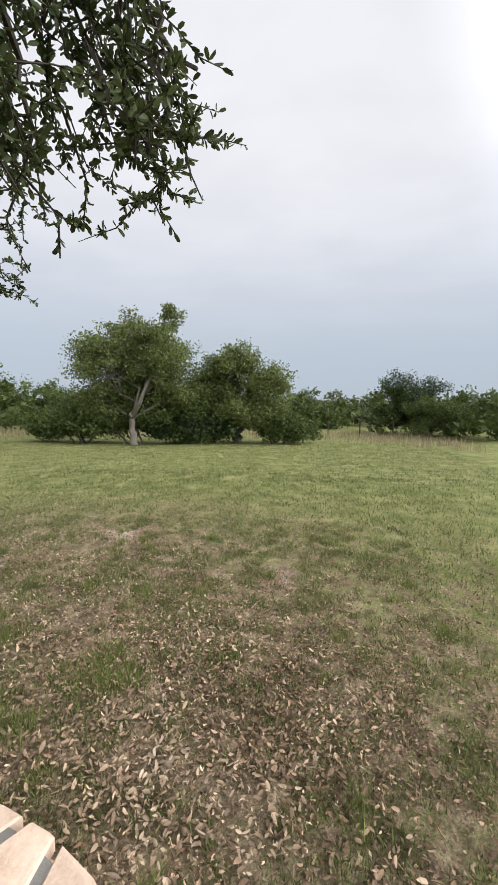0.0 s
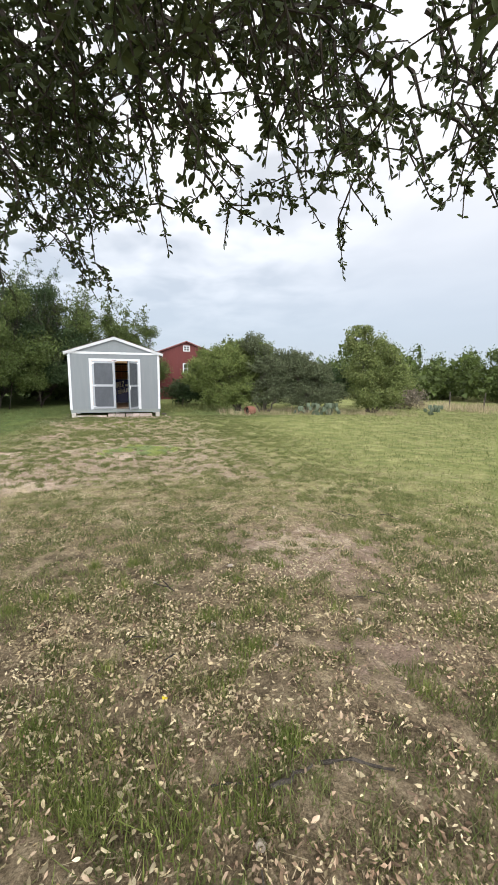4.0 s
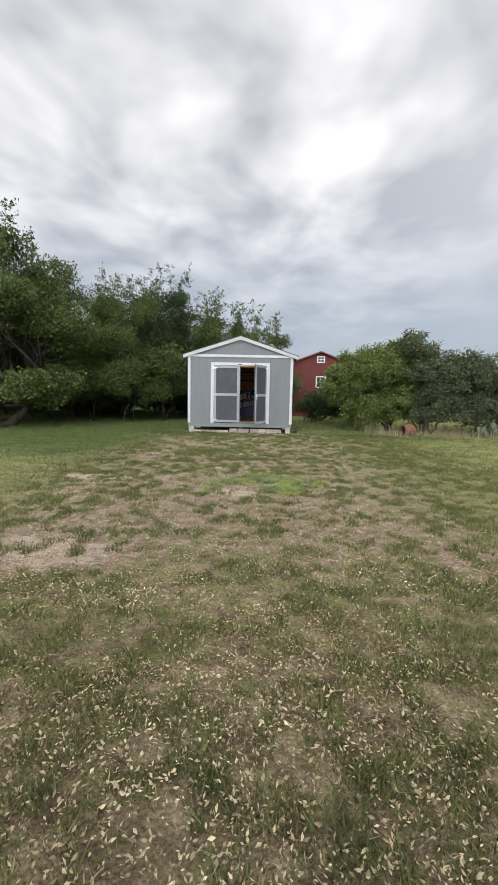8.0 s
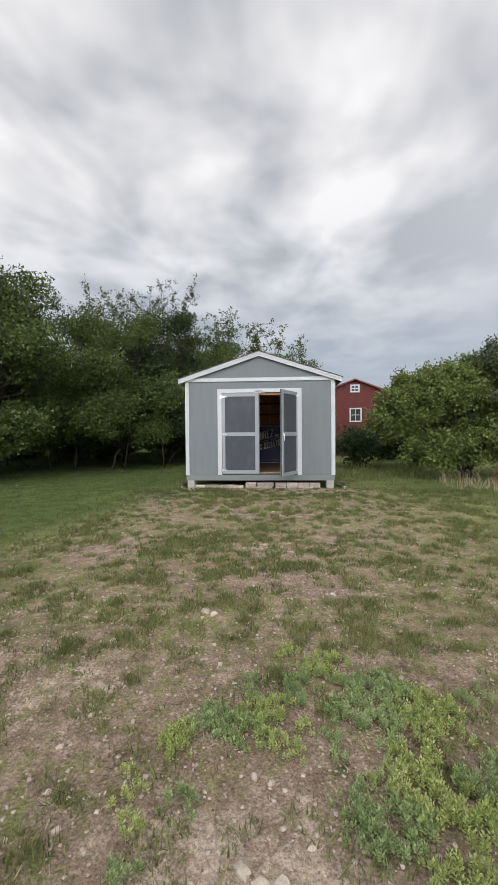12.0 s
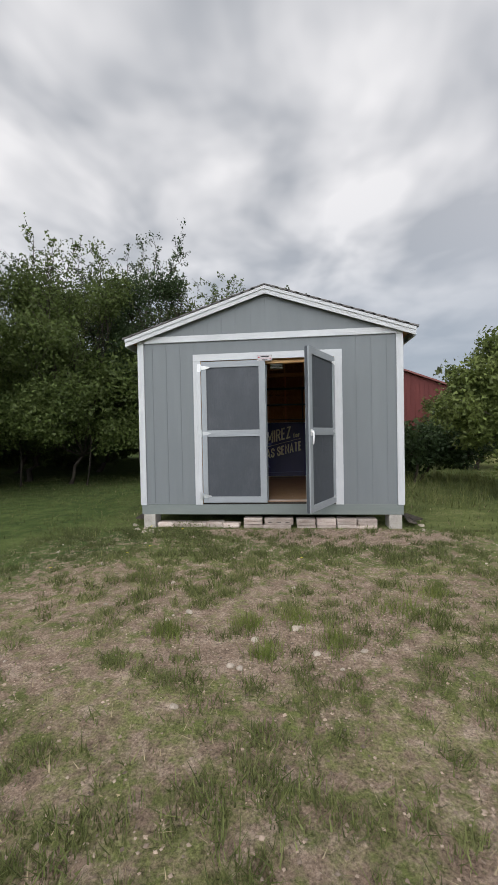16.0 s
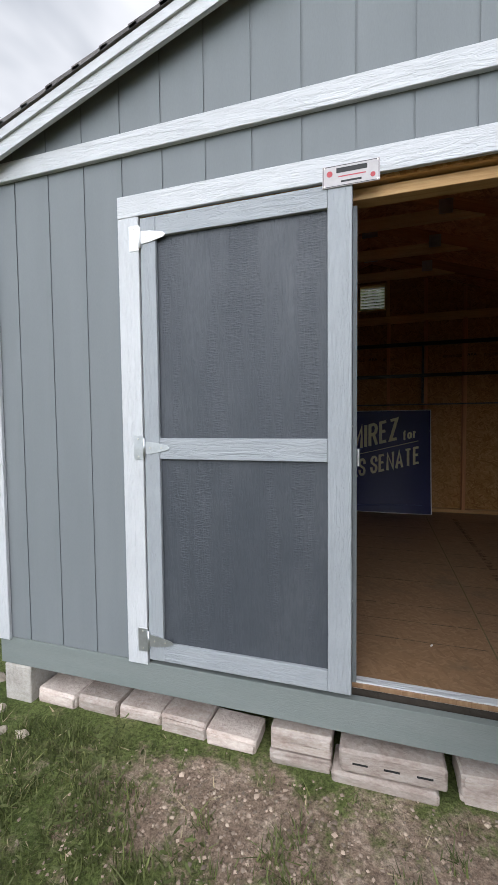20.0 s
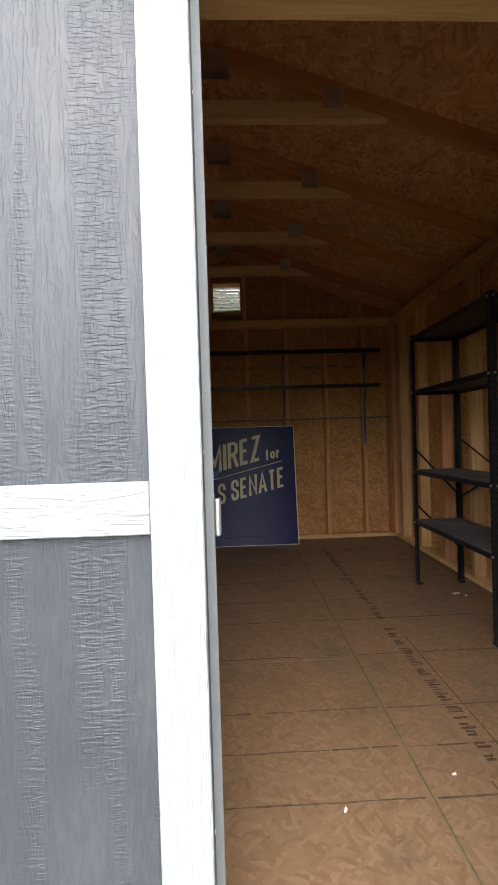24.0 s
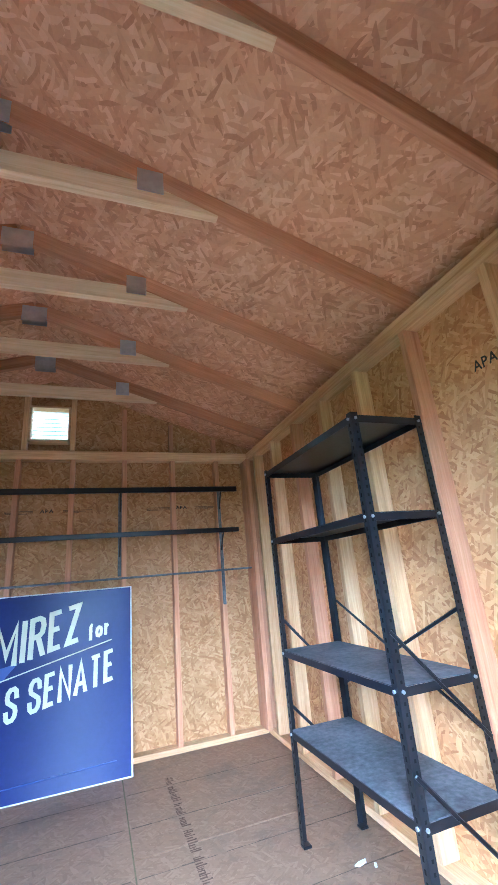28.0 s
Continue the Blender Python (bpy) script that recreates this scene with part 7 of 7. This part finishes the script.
# taller tufts
c = scatter(gr, -3.2, 5, -22, -0.4, 11, lambda x, y: np.clip(0.65 + 0.4 * lumps(x * 1.3, y), 0.15, 1) * yard(x, y) * np.where(y < -13.5, 0.85, 0.65))
c = np.repeat(c, gr.integers(30, 150, len(c)), 0)
c = c + gr.normal(size=c.shape) * 0.042
k = gr.uniform(size=len(c)) < 0.08 + 0.5 * lush_shade(c[:, 0], c[:, 1])
blades("grass", c[k], 0.05, 0.0065, M["lush"], gr, "taller green grass tufts", 0.8)
blades("grass", c[~k], 0.05, 0.0065, M["grass"], gr, "taller olive grass tufts", 0.9)
c = scatter(gr, -1.2, 4.2, -21.8, -14.8, 5.0, lambda x, y: np.clip(0.35 + 0.6 * lumps(0.9 * x + 1, 0.9 * y), 0.05, 1))
c = np.repeat(c, gr.integers(35, 110, len(c)), 0)
c = c + gr.normal(size=c.shape) * 0.036
for x, y, n, w in ((0.1, -16.92, 330, 0.11), (0.22, -17.16, 260, 0.08), (0.36, -17.24, 240, 0.07), (0.62, -17.4, 420, 0.11), (0.92, -17.4, 240, 0.07), (1.16, -17.16, 180, 0.045), (0.93, -16.75, 90, 0.05),
                   (1.13, -18.95, 260, 0.06), (0.93, -18.87, 160, 0.05), (1.02, -19.19, 220, 0.07), (1.41, -19.43, 420, 0.12), (1.45, -19.66, 360, 0.09), (0.99, -19.36, 220, 0.06), (1.7, -18.64, 220, 0.09), (1.69, -19.48, 260, 0.08), (2.64, -19.29, 240, 0.1), (0.62, -18.52, 160, 0.06),
                   (0.02, -2.93, 260, 0.06), (0.36, -2.8, 200, 0.07), (0.6, -3.12, 240, 0.06), (0.16, -3.3, 220, 0.05), (-0.48, -3.1, 200, 0.07), (1.12, -2.64, 220, 0.1), (1.46, -2.3, 180, 0.08)):
    c = np.concatenate([c, np.array([x, y]) + gr.normal(size=(n, 2)) * w])
blades("grass", c, 0.095, 0.0055, M["tuft"], gr, "tall bright green grass tufts among fallen leaves", 0.55)
c = scatter(gr, 2.2, 10, -23, -13, 850, lambda x, y: (1 - yard(x, y)) * np.clip((tuft(x / 1.4, y / 1.4) - 0.42) / 0.1, 0.03, 1) * 0.8)
blades("grass", c, 0.045, 0.010, M["grass"], gr, "uneven tufts of short lawn grass", 0.8)
# long pale grass at the hedge, under the shed's sides and at the field edge
c = scatter(gr, 4.5, 15, -0.6, 1.6, 12, lambda x, y: 0.6 + 0 * x)
blades("dry_grass", tufts(gr, c, 14, 0.08), 0.32, 0.008, M["dry_grass"], gr, "tall pale grass along the hedge", 0.4)
c = scatter(gr, 2.0, 5.5, 1.5, 7, 14, lambda x, y: 0.7 + 0 * x)
blades("grass", tufts(gr, c, 14, 0.09), 0.3, 0.010, M["grass"], gr, "tall green weeds beside the shed", 0.5)
c = scatter(gr, 20, 40, -28, 12, 3.2, lambda x, y: np.where(np.abs(np.hypot(x, y + 12) - 30) < 4, 0.9, 0.0))
blades("dry_grass", tufts(gr, c, 10, 0.25), 0.45, 0.03, M["dry_grass"], gr, "tall dry grass beyond the field", 0.3)
# the patch of low fleshy weeds: upright stems set round with small leaves
wr = np.random.default_rng(5)
WEEDS = ((0.42, -8.15, 0.22), (0.62, -7.9, 0.2), (0.72, -7.65, 0.16), (0.95, -7.95, 0.25), (1.17, -8.07, 0.21), (0.85, -8.25, 0.2), (1.02, -8.45, 0.2), (0.84, -8.65, 0.18), (1.12, -8.62, 0.2), (1.32, -8.45, 0.21), (1.03, -8.82, 0.11), (0.09, -8.15, 0.13),
         (-0.05, -8.3, 0.12), (0.28, -8.2, 0.13), (-0.2, -8.57, 0.08), (0.04, -8.64, 0.07), (-0.12, -8.74, 0.05), (-0.08, -8.9, 0.06), (1.55, -8.3, 0.2), (0.3, -7.85, 0.11), (0.5, -7.5, 0.08), (1.5, -7.9, 0.1))
shoots = {0: ([], [], []), 1: ([], [], [])}
for q, (cx, cy, r) in enumerate(WEEDS):
    n = int(1500 * 3.14 * r * r)
    rad, ang = r * np.sqrt(wr.uniform(0, 1, n)) * wr.uniform(0.8, 1.25, n), wr.uniform(0, 6.28, n)
    px, py = cx + rad * np.cos(ang), cy + rad * np.sin(ang)
    keep = patchy(px, py, 0.07, 31) > 0.42
    px, py, rad = px[keep], py[keep], rad[keep]
    hh = (0.03 + 0.04 * np.clip(1 - (rad / r) ** 2, 0, 1)) * wr.uniform(0.7, 1.2, len(px))
    per = 22
    t = np.tile(np.linspace(0.25, 1.0, per), len(px))
    a = np.tile(np.arange(per) * 2.4, len(px)) + np.repeat(wr.uniform(0, 6.28, len(px)), per)
    base = np.column_stack([px, py, land(px, py)])
    at = np.repeat(base, per, 0) + np.column_stack([0.004 * np.cos(a), 0.004 * np.sin(a), np.repeat(hh, per) * t])
    way = np.column_stack([np.cos(a) * (1.15 - 0.7 * t), np.sin(a) * (1.15 - 0.7 * t), 0.2 + 0.5 * t])
    for lst, arr in zip(shoots[q % 2], (at, way, wr.uniform(0.012, 0.02, len(at)))):
        lst.append(arr)
for q, (mt, lb) in enumerate((("weed", "low mounds of yellow-green fleshy weeds"), ("weed_blue", "low mounds of blue-green fleshy weeds"))):
    at, way, sz = (np.concatenate(v) for v in shoots[q])
    tagged(new("weeds", kite_leaves("weeds", at, way, sz, M[mt], wr, 0.55)), lb, "weeds", kind="stuff")
wc = scatter(gr, -2.2, 0.2, -1.7, -0.1, 70, lambda x, y: np.clip(0.9 - np.hypot((x + 0.95) / 0.8, (y + 0.55) / 0.55), 0, 1))
wl = np.repeat(wc, 26, 0) + wr.normal(size=(len(wc) * 26, 2)) * 0.05
wz = land(wl[:, 0], wl[:, 1]) + wr.uniform(0.0, 0.13, len(wl))
wd = np.stack([wr.normal(size=len(wl)), wr.normal(size=len(wl)), np.abs(wr.normal(size=len(wl)))], -1)
tagged(new("weeds", leaf_mesh("weeds", np.column_stack([wl, wz]), wd, 0.03, M["lush"], wr, 0.3)), "leafy green weeds in front of the shed", "weeds", kind="stuff")
for x, y in ((-1.05, -0.75), (-1.5, -0.6), (-1.2, -1.5), (0.4, -1.9), (-1.9, -2.2), (0.62, -16.9), (-1.35, -1.75)):
    bm = bmesh.new()
    tube(bm, [(0, 0, 0), (0.01, 0, 0.09), (0.015, 0.005, 0.15)], [0.002, 0.0016, 0.0014], 4)
    fl = holder("wildflower", pose(x, y, float(land(x, y))), "small yellow wildflower on a thin stem", "flower", "wildflowers")
    part("stem", bm, M["grass"], fl)
    pr = np.random.default_rng(int(abs(x * 100)))
    ang = np.arange(6) * math.pi / 3
    pt = new("petals", leaf_mesh("petals", np.tile([0.015, 0.005, 0.15], (6, 1)), np.stack([np.cos(ang), np.sin(ang), 0.25 + 0 * ang], -1), 0.014, M["yellow"], pr, 0.6))
    pt.parent = fl

# fallen oak leaves
lr = np.random.default_rng(9)


def litter_keep(x, y):
    d = np.hypot(x - 0.4, y + 18.8)
    return np.clip(np.exp(-(d / 4.3) ** 2) * (0.75 + 0.7 * np.exp(-((x - 0.6) ** 2 + (y + 19.4) ** 2) / 2.0) + 0.35 * lumps(1.6 * x, 1.6 * y)) + 0.62 * np.exp(-((y + 13.4) / 2.6) ** 2) * np.exp(-(x / 4.5) ** 2) * (1 + 0.6 * lumps(2 * x, 2 * y)) + 0.012, 0, 1)


lcn = scatter(lr, -4.5, 7, -24, -4, 2600, lambda x, y: litter_keep(x, y) * np.where(np.hypot(x - 0.8, y + 19.7) < 1.9, 3.4, np.where(np.hypot(x - 1.2, y + 18.2) < 4.4, 2.1, np.where(y > -9.5, 0.25, np.where(y < -11.8, 2.1, 1.4)))) * np.clip(0.15 + 2.3 * (patchy(x, y, 0.3, 8) - 0.22), 0.1, 1.4))
lz = land(lcn[:, 0], lcn[:, 1]) + lr.uniform(0.006, 0.036, len(lcn))
ldn = np.stack([lr.normal(size=len(lcn)), lr.normal(size=len(lcn)), lr.normal(size=len(lcn)) * 0.55], -1)
lsz = lr.uniform(0, 1, len(lcn))
lsz = np.where(np.hypot(lcn[:, 0] - 1.0, lcn[:, 1] + 18.6) < 3.4, 0.014 + 0.022 * lsz ** 1.8 + np.clip(2.0 - np.hypot(lcn[:, 0] - 0.8, lcn[:, 1] + 19.7), 0, 1) * 0.013 * lsz, np.where(lcn[:, 1] < -11, 0.011 + 0.018 * lsz ** 1.8, 0.009 + 0.016 * lsz ** 2.0))
k = (lsz > 0.031) & (lcn[:, 1] < -17)
lpl = np.column_stack([lcn, lz])
far_side = lcn[:, 1] + lr.normal(0, 2.0, len(lcn)) > -17.8
tagged(new("fallen_leaves", leaf_mesh("fallen_leaves", lpl[k], ldn[k], lsz[k], M["litter"], lr, 0.4)), "brown fallen oak leaves lying thick on the grass", "leaves", kind="stuff")
for pick, mt, lb in ((~k & ~far_side, "litter", "small brown leaf bits under the oak"), (~k & far_side, "litter_pale", "bleached cream leaf bits scattered on the grass")):
    tagged(new("fallen_leaves", kite_leaves("fallen_leaves", lpl[pick], ldn[pick], lsz[pick], M[mt], lr, 0.54)), lb, "leaves", kind="stuff")
dc = scatter(lr, -3, 4.5, -18.9, -13.2, 1500, lambda x, y: 0.75 * np.clip(2.2 * patchy(x, y, 0.34, 21) - 0.35, 0.05, 1) * 0.8 * np.exp(-((y + 16.6) / 1.2) ** 2) * np.exp(-((x - 0.2) / 2.0) ** 2) * np.clip(1.25 - bare(x, y), 0.25, 1))
dd = np.stack([lr.normal(size=len(dc)), lr.normal(size=len(dc)), lr.normal(size=len(dc)) * 0.4], -1)
tagged(new("fallen_leaves", leaf_mesh("fallen_leaves", np.column_stack([dc, land(dc[:, 0], dc[:, 1]) + lr.uniform(0.006, 0.03, len(dc))]), dd, lr.uniform(0.015, 0.035, len(dc)), M["litter_pale"], lr, 0.5)), "tan and brown oak leaves drifted between grass tufts", "leaves", kind="stuff")
nc = scatter(lr, -0.6, 3.4, -22.2, -18.8, 1900, lambda x, y: np.clip(1.9 * patchy(x, y, 0.3, 33) - 0.15, 0.08, 1) * np.exp(-((y + 20.5) / 1.0) ** 2 - ((x - 0.8) / 1.2) ** 2) * np.where(np.hypot(x + 1.05, y + 19.55) < 1.55, 0, 1))
nd = np.stack([lr.normal(size=len(nc)), lr.normal(size=len(nc)), lr.normal(size=len(nc)) * 0.4], -1)
tagged(new("fallen_leaves", leaf_mesh("fallen_leaves", np.column_stack([nc, land(nc[:, 0], nc[:, 1]) + lr.uniform(0.008, 0.04, len(nc))]), nd, lr.uniform(0.022, 0.042, len(nc)), M["litter"], lr, 0.46)), "brown and tan oak leaves heaped beside the patio", "leaves", kind="stuff")
# fallen sticks
for x, y, a, L in ((1.15, -17.2, -0.55, 0.42), (1.0, -17.35, 0.2, 0.2)):
    p = bent((0, 0, 0.02), (L * math.cos(a), L * math.sin(a), 0.03), lr, 6, 0, 0.05)
    tagged(part("stick", tube(bmesh.new(), p, list(np.linspace(0.012, 0.005, 6)), 6), M["bark"], None, m=pose(x, y, float(land(x, y)))), "dark crooked fallen branch among leaves", "stick", "fallen sticks")
for i in range(14):
    x, y, a = lr.uniform(-1.5, 4), lr.uniform(-18.2, -14), lr.uniform(0, 6.28)
    L = lr.uniform(0.12, 0.4)
    p = bent((0, 0, 0.02), (L * math.cos(a), L * math.sin(a), 0.03), lr, 5, 0, 0.06)
    tagged(part("stick", tube(bmesh.new(), p, list(np.linspace(0.006, 0.003, 5)), 5), M["bark"], None, m=pose(x, y, float(land(x, y)))), "thin dry fallen stick on the ground", "stick", "fallen sticks")

# gravel and pebbles on the bare earth
pc = scatter(gr, -3, 4, -12, -0.05, 1500, lambda x, y: np.clip(bare(x, y) - 0.32 + 0.15 * lumps(2 * x, 2 * y), 0, 0.6) * np.where(y > -1.8, 1.8, 0.75))
n = len(pc)
s = gr.uniform(0.0035, 0.0105, n) * np.where(gr.uniform(size=n) < 0.05, 1.6, 1)
oct_v = np.array([(1, 0, 0), (-1, 0, 0), (0, 1, 0), (0, -1, 0), (0, 0, 1), (0, 0, -1)], float)
oct_f = np.array([(0, 2, 4), (2, 1, 4), (1, 3, 4), (3, 0, 4)])
v = oct_v[None] * s[:, None, None] * gr.uniform(0.6, 1.3, (n, 6, 1)) * [1, 1, 0.6]
a = gr.uniform(0, 6.28, n)
rot = np.stack([np.stack([np.cos(a), -np.sin(a)], -1), np.stack([np.sin(a), np.cos(a)], -1)], 1)
v[:, :, :2] = np.einsum("nij,nkj->nki", rot, v[:, :, :2])
v += np.column_stack([pc, land(pc[:, 0], pc[:, 1]) + 0.002])[:, None]
f = (oct_f[None] + np.arange(n)[:, None, None] * 6).reshape(-1, 3)
tagged(new("gravel", raw_mesh("gravel", v.reshape(-1, 3), f, M["pebble"])), "pale mixed gravel on bare earth", "gravel", kind="stuff")


# coarser chips of pale limestone lying among the gravel
cc = scatter(gr, -2.6, 3.4, -12, -0.2, 420, lambda x, y: np.clip(bare(x, y) - 0.34 + 0.25 * lumps(1.4 * x + 2, 1.4 * y), 0, 0.5) * np.where(y > -5, 0.5, 1))
ce = scatter(gr, -1.2, 2.6, -1.9, -0.02, 1500, lambda x, y: np.clip(1.15 - np.hypot((x - 0.7) / 1.5, (y + 0.55) / 0.9), 0, 1) * np.clip(patchy(x, y, 0.16, 12) * 2 - 0.5, 0, 1))
cc = np.concatenate([cc, ce])
cc = cc[gr.uniform(size=len(cc)) > 1.1 * green_keep(cc[:, 0], cc[:, 1]) * ease((cc[:, 1] + 6) / 2) + 0.5 * ease((-0.5 - cc[:, 0]) / 0.8) * ease((cc[:, 1] + 3) / 1)]
n = len(cc)
s = (0.0035 + 0.0085 * gr.uniform(size=n) ** 1.8) * np.where(gr.uniform(size=n) < 0.05, 1.6, 1) * np.where(cc[:, 1] > -4.5, 0.62, 1)
cube_v = np.array([(x, y, z) for z in (-1, 1) for x, y in ((-1, -1), (1, -1), (1, 1), (-1, 1))], float)
cube_f = np.array([(4, 5, 6, 7), (0, 1, 5, 4), (1, 2, 6, 5), (2, 3, 7, 6), (3, 0, 4, 7)])
v = cube_v[None] * s[:, None, None] * gr.uniform(0.5, 1.1, (n, 8, 3)) * [1.0, 0.75, 0.45]
a = gr.uniform(0, 6.28, n)
rot = np.stack([np.stack([np.cos(a), -np.sin(a)], -1), np.stack([np.sin(a), np.cos(a)], -1)], 1)
v[:, :, :2] = np.einsum("nij,nkj->nki", rot, v[:, :, :2])
v += np.column_stack([cc, land(cc[:, 0], cc[:, 1]) + 0.003])[:, None]
for pick, mt, lb in ((cc[:, 1] < -6, "rock", "pale limestone chips scattered over bare earth"), (cc[:, 1] >= -6, "chip", "tan stone chips on the earth before the shed")):
    m = int(pick.sum())
    tagged(new("stone_chips", raw_mesh("stone_chips", v[pick].reshape(-1, 3), (cube_f[None] + np.arange(m)[:, None, None] * 8).reshape(-1, 4), M[mt])), lb, "stones", kind="stuff")


def rock_mesh(seed, r0):
    r, bm = random.Random(seed), bmesh.new()
    bmesh.ops.create_icosphere(bm, subdivisions=2, radius=r0)
    o = Vector((seed * 3.1, 0, 0))
    for q in bm.verts:
        q.co *= 1 + 0.55 * noise.noise(q.co / r0 * 1.1 + o)
        q.co.z *= 0.6
    return mesh_of("rock", bm, M["rock"])


rocks = [rock_mesh(i, 0.03) for i in range(6)]
rr = random.Random(17)
spots = [(0.31, -8.85, 1.25), (0.37, -8.89, 1.0), (0.44, -8.88, 0.8), (0.55, -8.92, 0.8), (0.69, -7.61, 1.0), (0.70, -7.55, 0.8), (1.15, -7.73, 0.7), (-0.15, -6.9, 1.3), (-0.08, -6.95, 0.9), (-0.3, -8.18, 0.5), (0.33, -8.47, 0.7), (0.4, -8.5, 0.5), (-0.38, -8.76, 0.6), (-0.5, -8.6, 0.5), (0.6, -9.05, 0.7), (-0.44, -2.77, 1.0), (0.76, -3.22, 0.7), (0.35, -2.95, 1.0), (0.38, -2.93, 0.7), (-0.03, -3.43, 0.9), (0.03, -3.45, 0.6), (0.09, -3.12, 0.9), (0.47, -3.26, 0.8), (-0.74, -2.16, 0.8), (-0.56, -2.91, 0.6), (0.12, -4.9, 0.8), (0.3, -5.1, 0.9), (-1.62, -0.22, 1.3), (-1.5, -0.2, 1.1), (-1.7, -0.3, 1.2), (-1.55, -0.34, 0.9), (-1.85, -0.15, 1.3), (-1.98, 0.1, 1.5), (-1.75, -0.1, 1.1), (2.05, -0.1, 1.1), (2.1, 0.15, 1.5), (-0.25, -3.8, 0.7), (4.12, -18.25, 1.6), (4.3, -18.1, 1.2)]
for _ in range(110):
    spots.append((rr.uniform(-3, 3.4), rr.uniform(-10, -0.4), rr.uniform(0.22, 0.6)))
for _ in range(16):
    spots.append((rr.uniform(0.6, 3.5), rr.uniform(-18, -13), rr.uniform(0.4, 1.1)))
for k, (x, y, s) in enumerate(spots):
    ob = new("rock", rocks[k % 6])
    ob.matrix_basis = pose(x, y, float(land(x, y)) + 0.004, 0, 0, rr.uniform(0, 360)) @ Matrix.Diagonal((s, s * rr.uniform(0.7, 1.1), s, 1))
    tagged(ob, "chalky white limestone rock lying on the ground" if s > 1.2 else "small pale stone on bare ground", "rock", "stones on the lawn")
# splintered boards lying by the corner
for i, (x, y, a, t) in enumerate(((1.98, 0.25, 80, 12), (2.04, 0.45, 95, -8), (-2.0, 0.5, 100, 6))):
    tagged(part("scrap_board", cbox(-0.3, 0.3, -0.06, 0.06, -0.01, 0.01, 0.003), M["bark"], None, m=pose(x, y, 0.09, t, 4, a)), "weathered scrap board leaning by the shed corner", "board", "scrap boards")
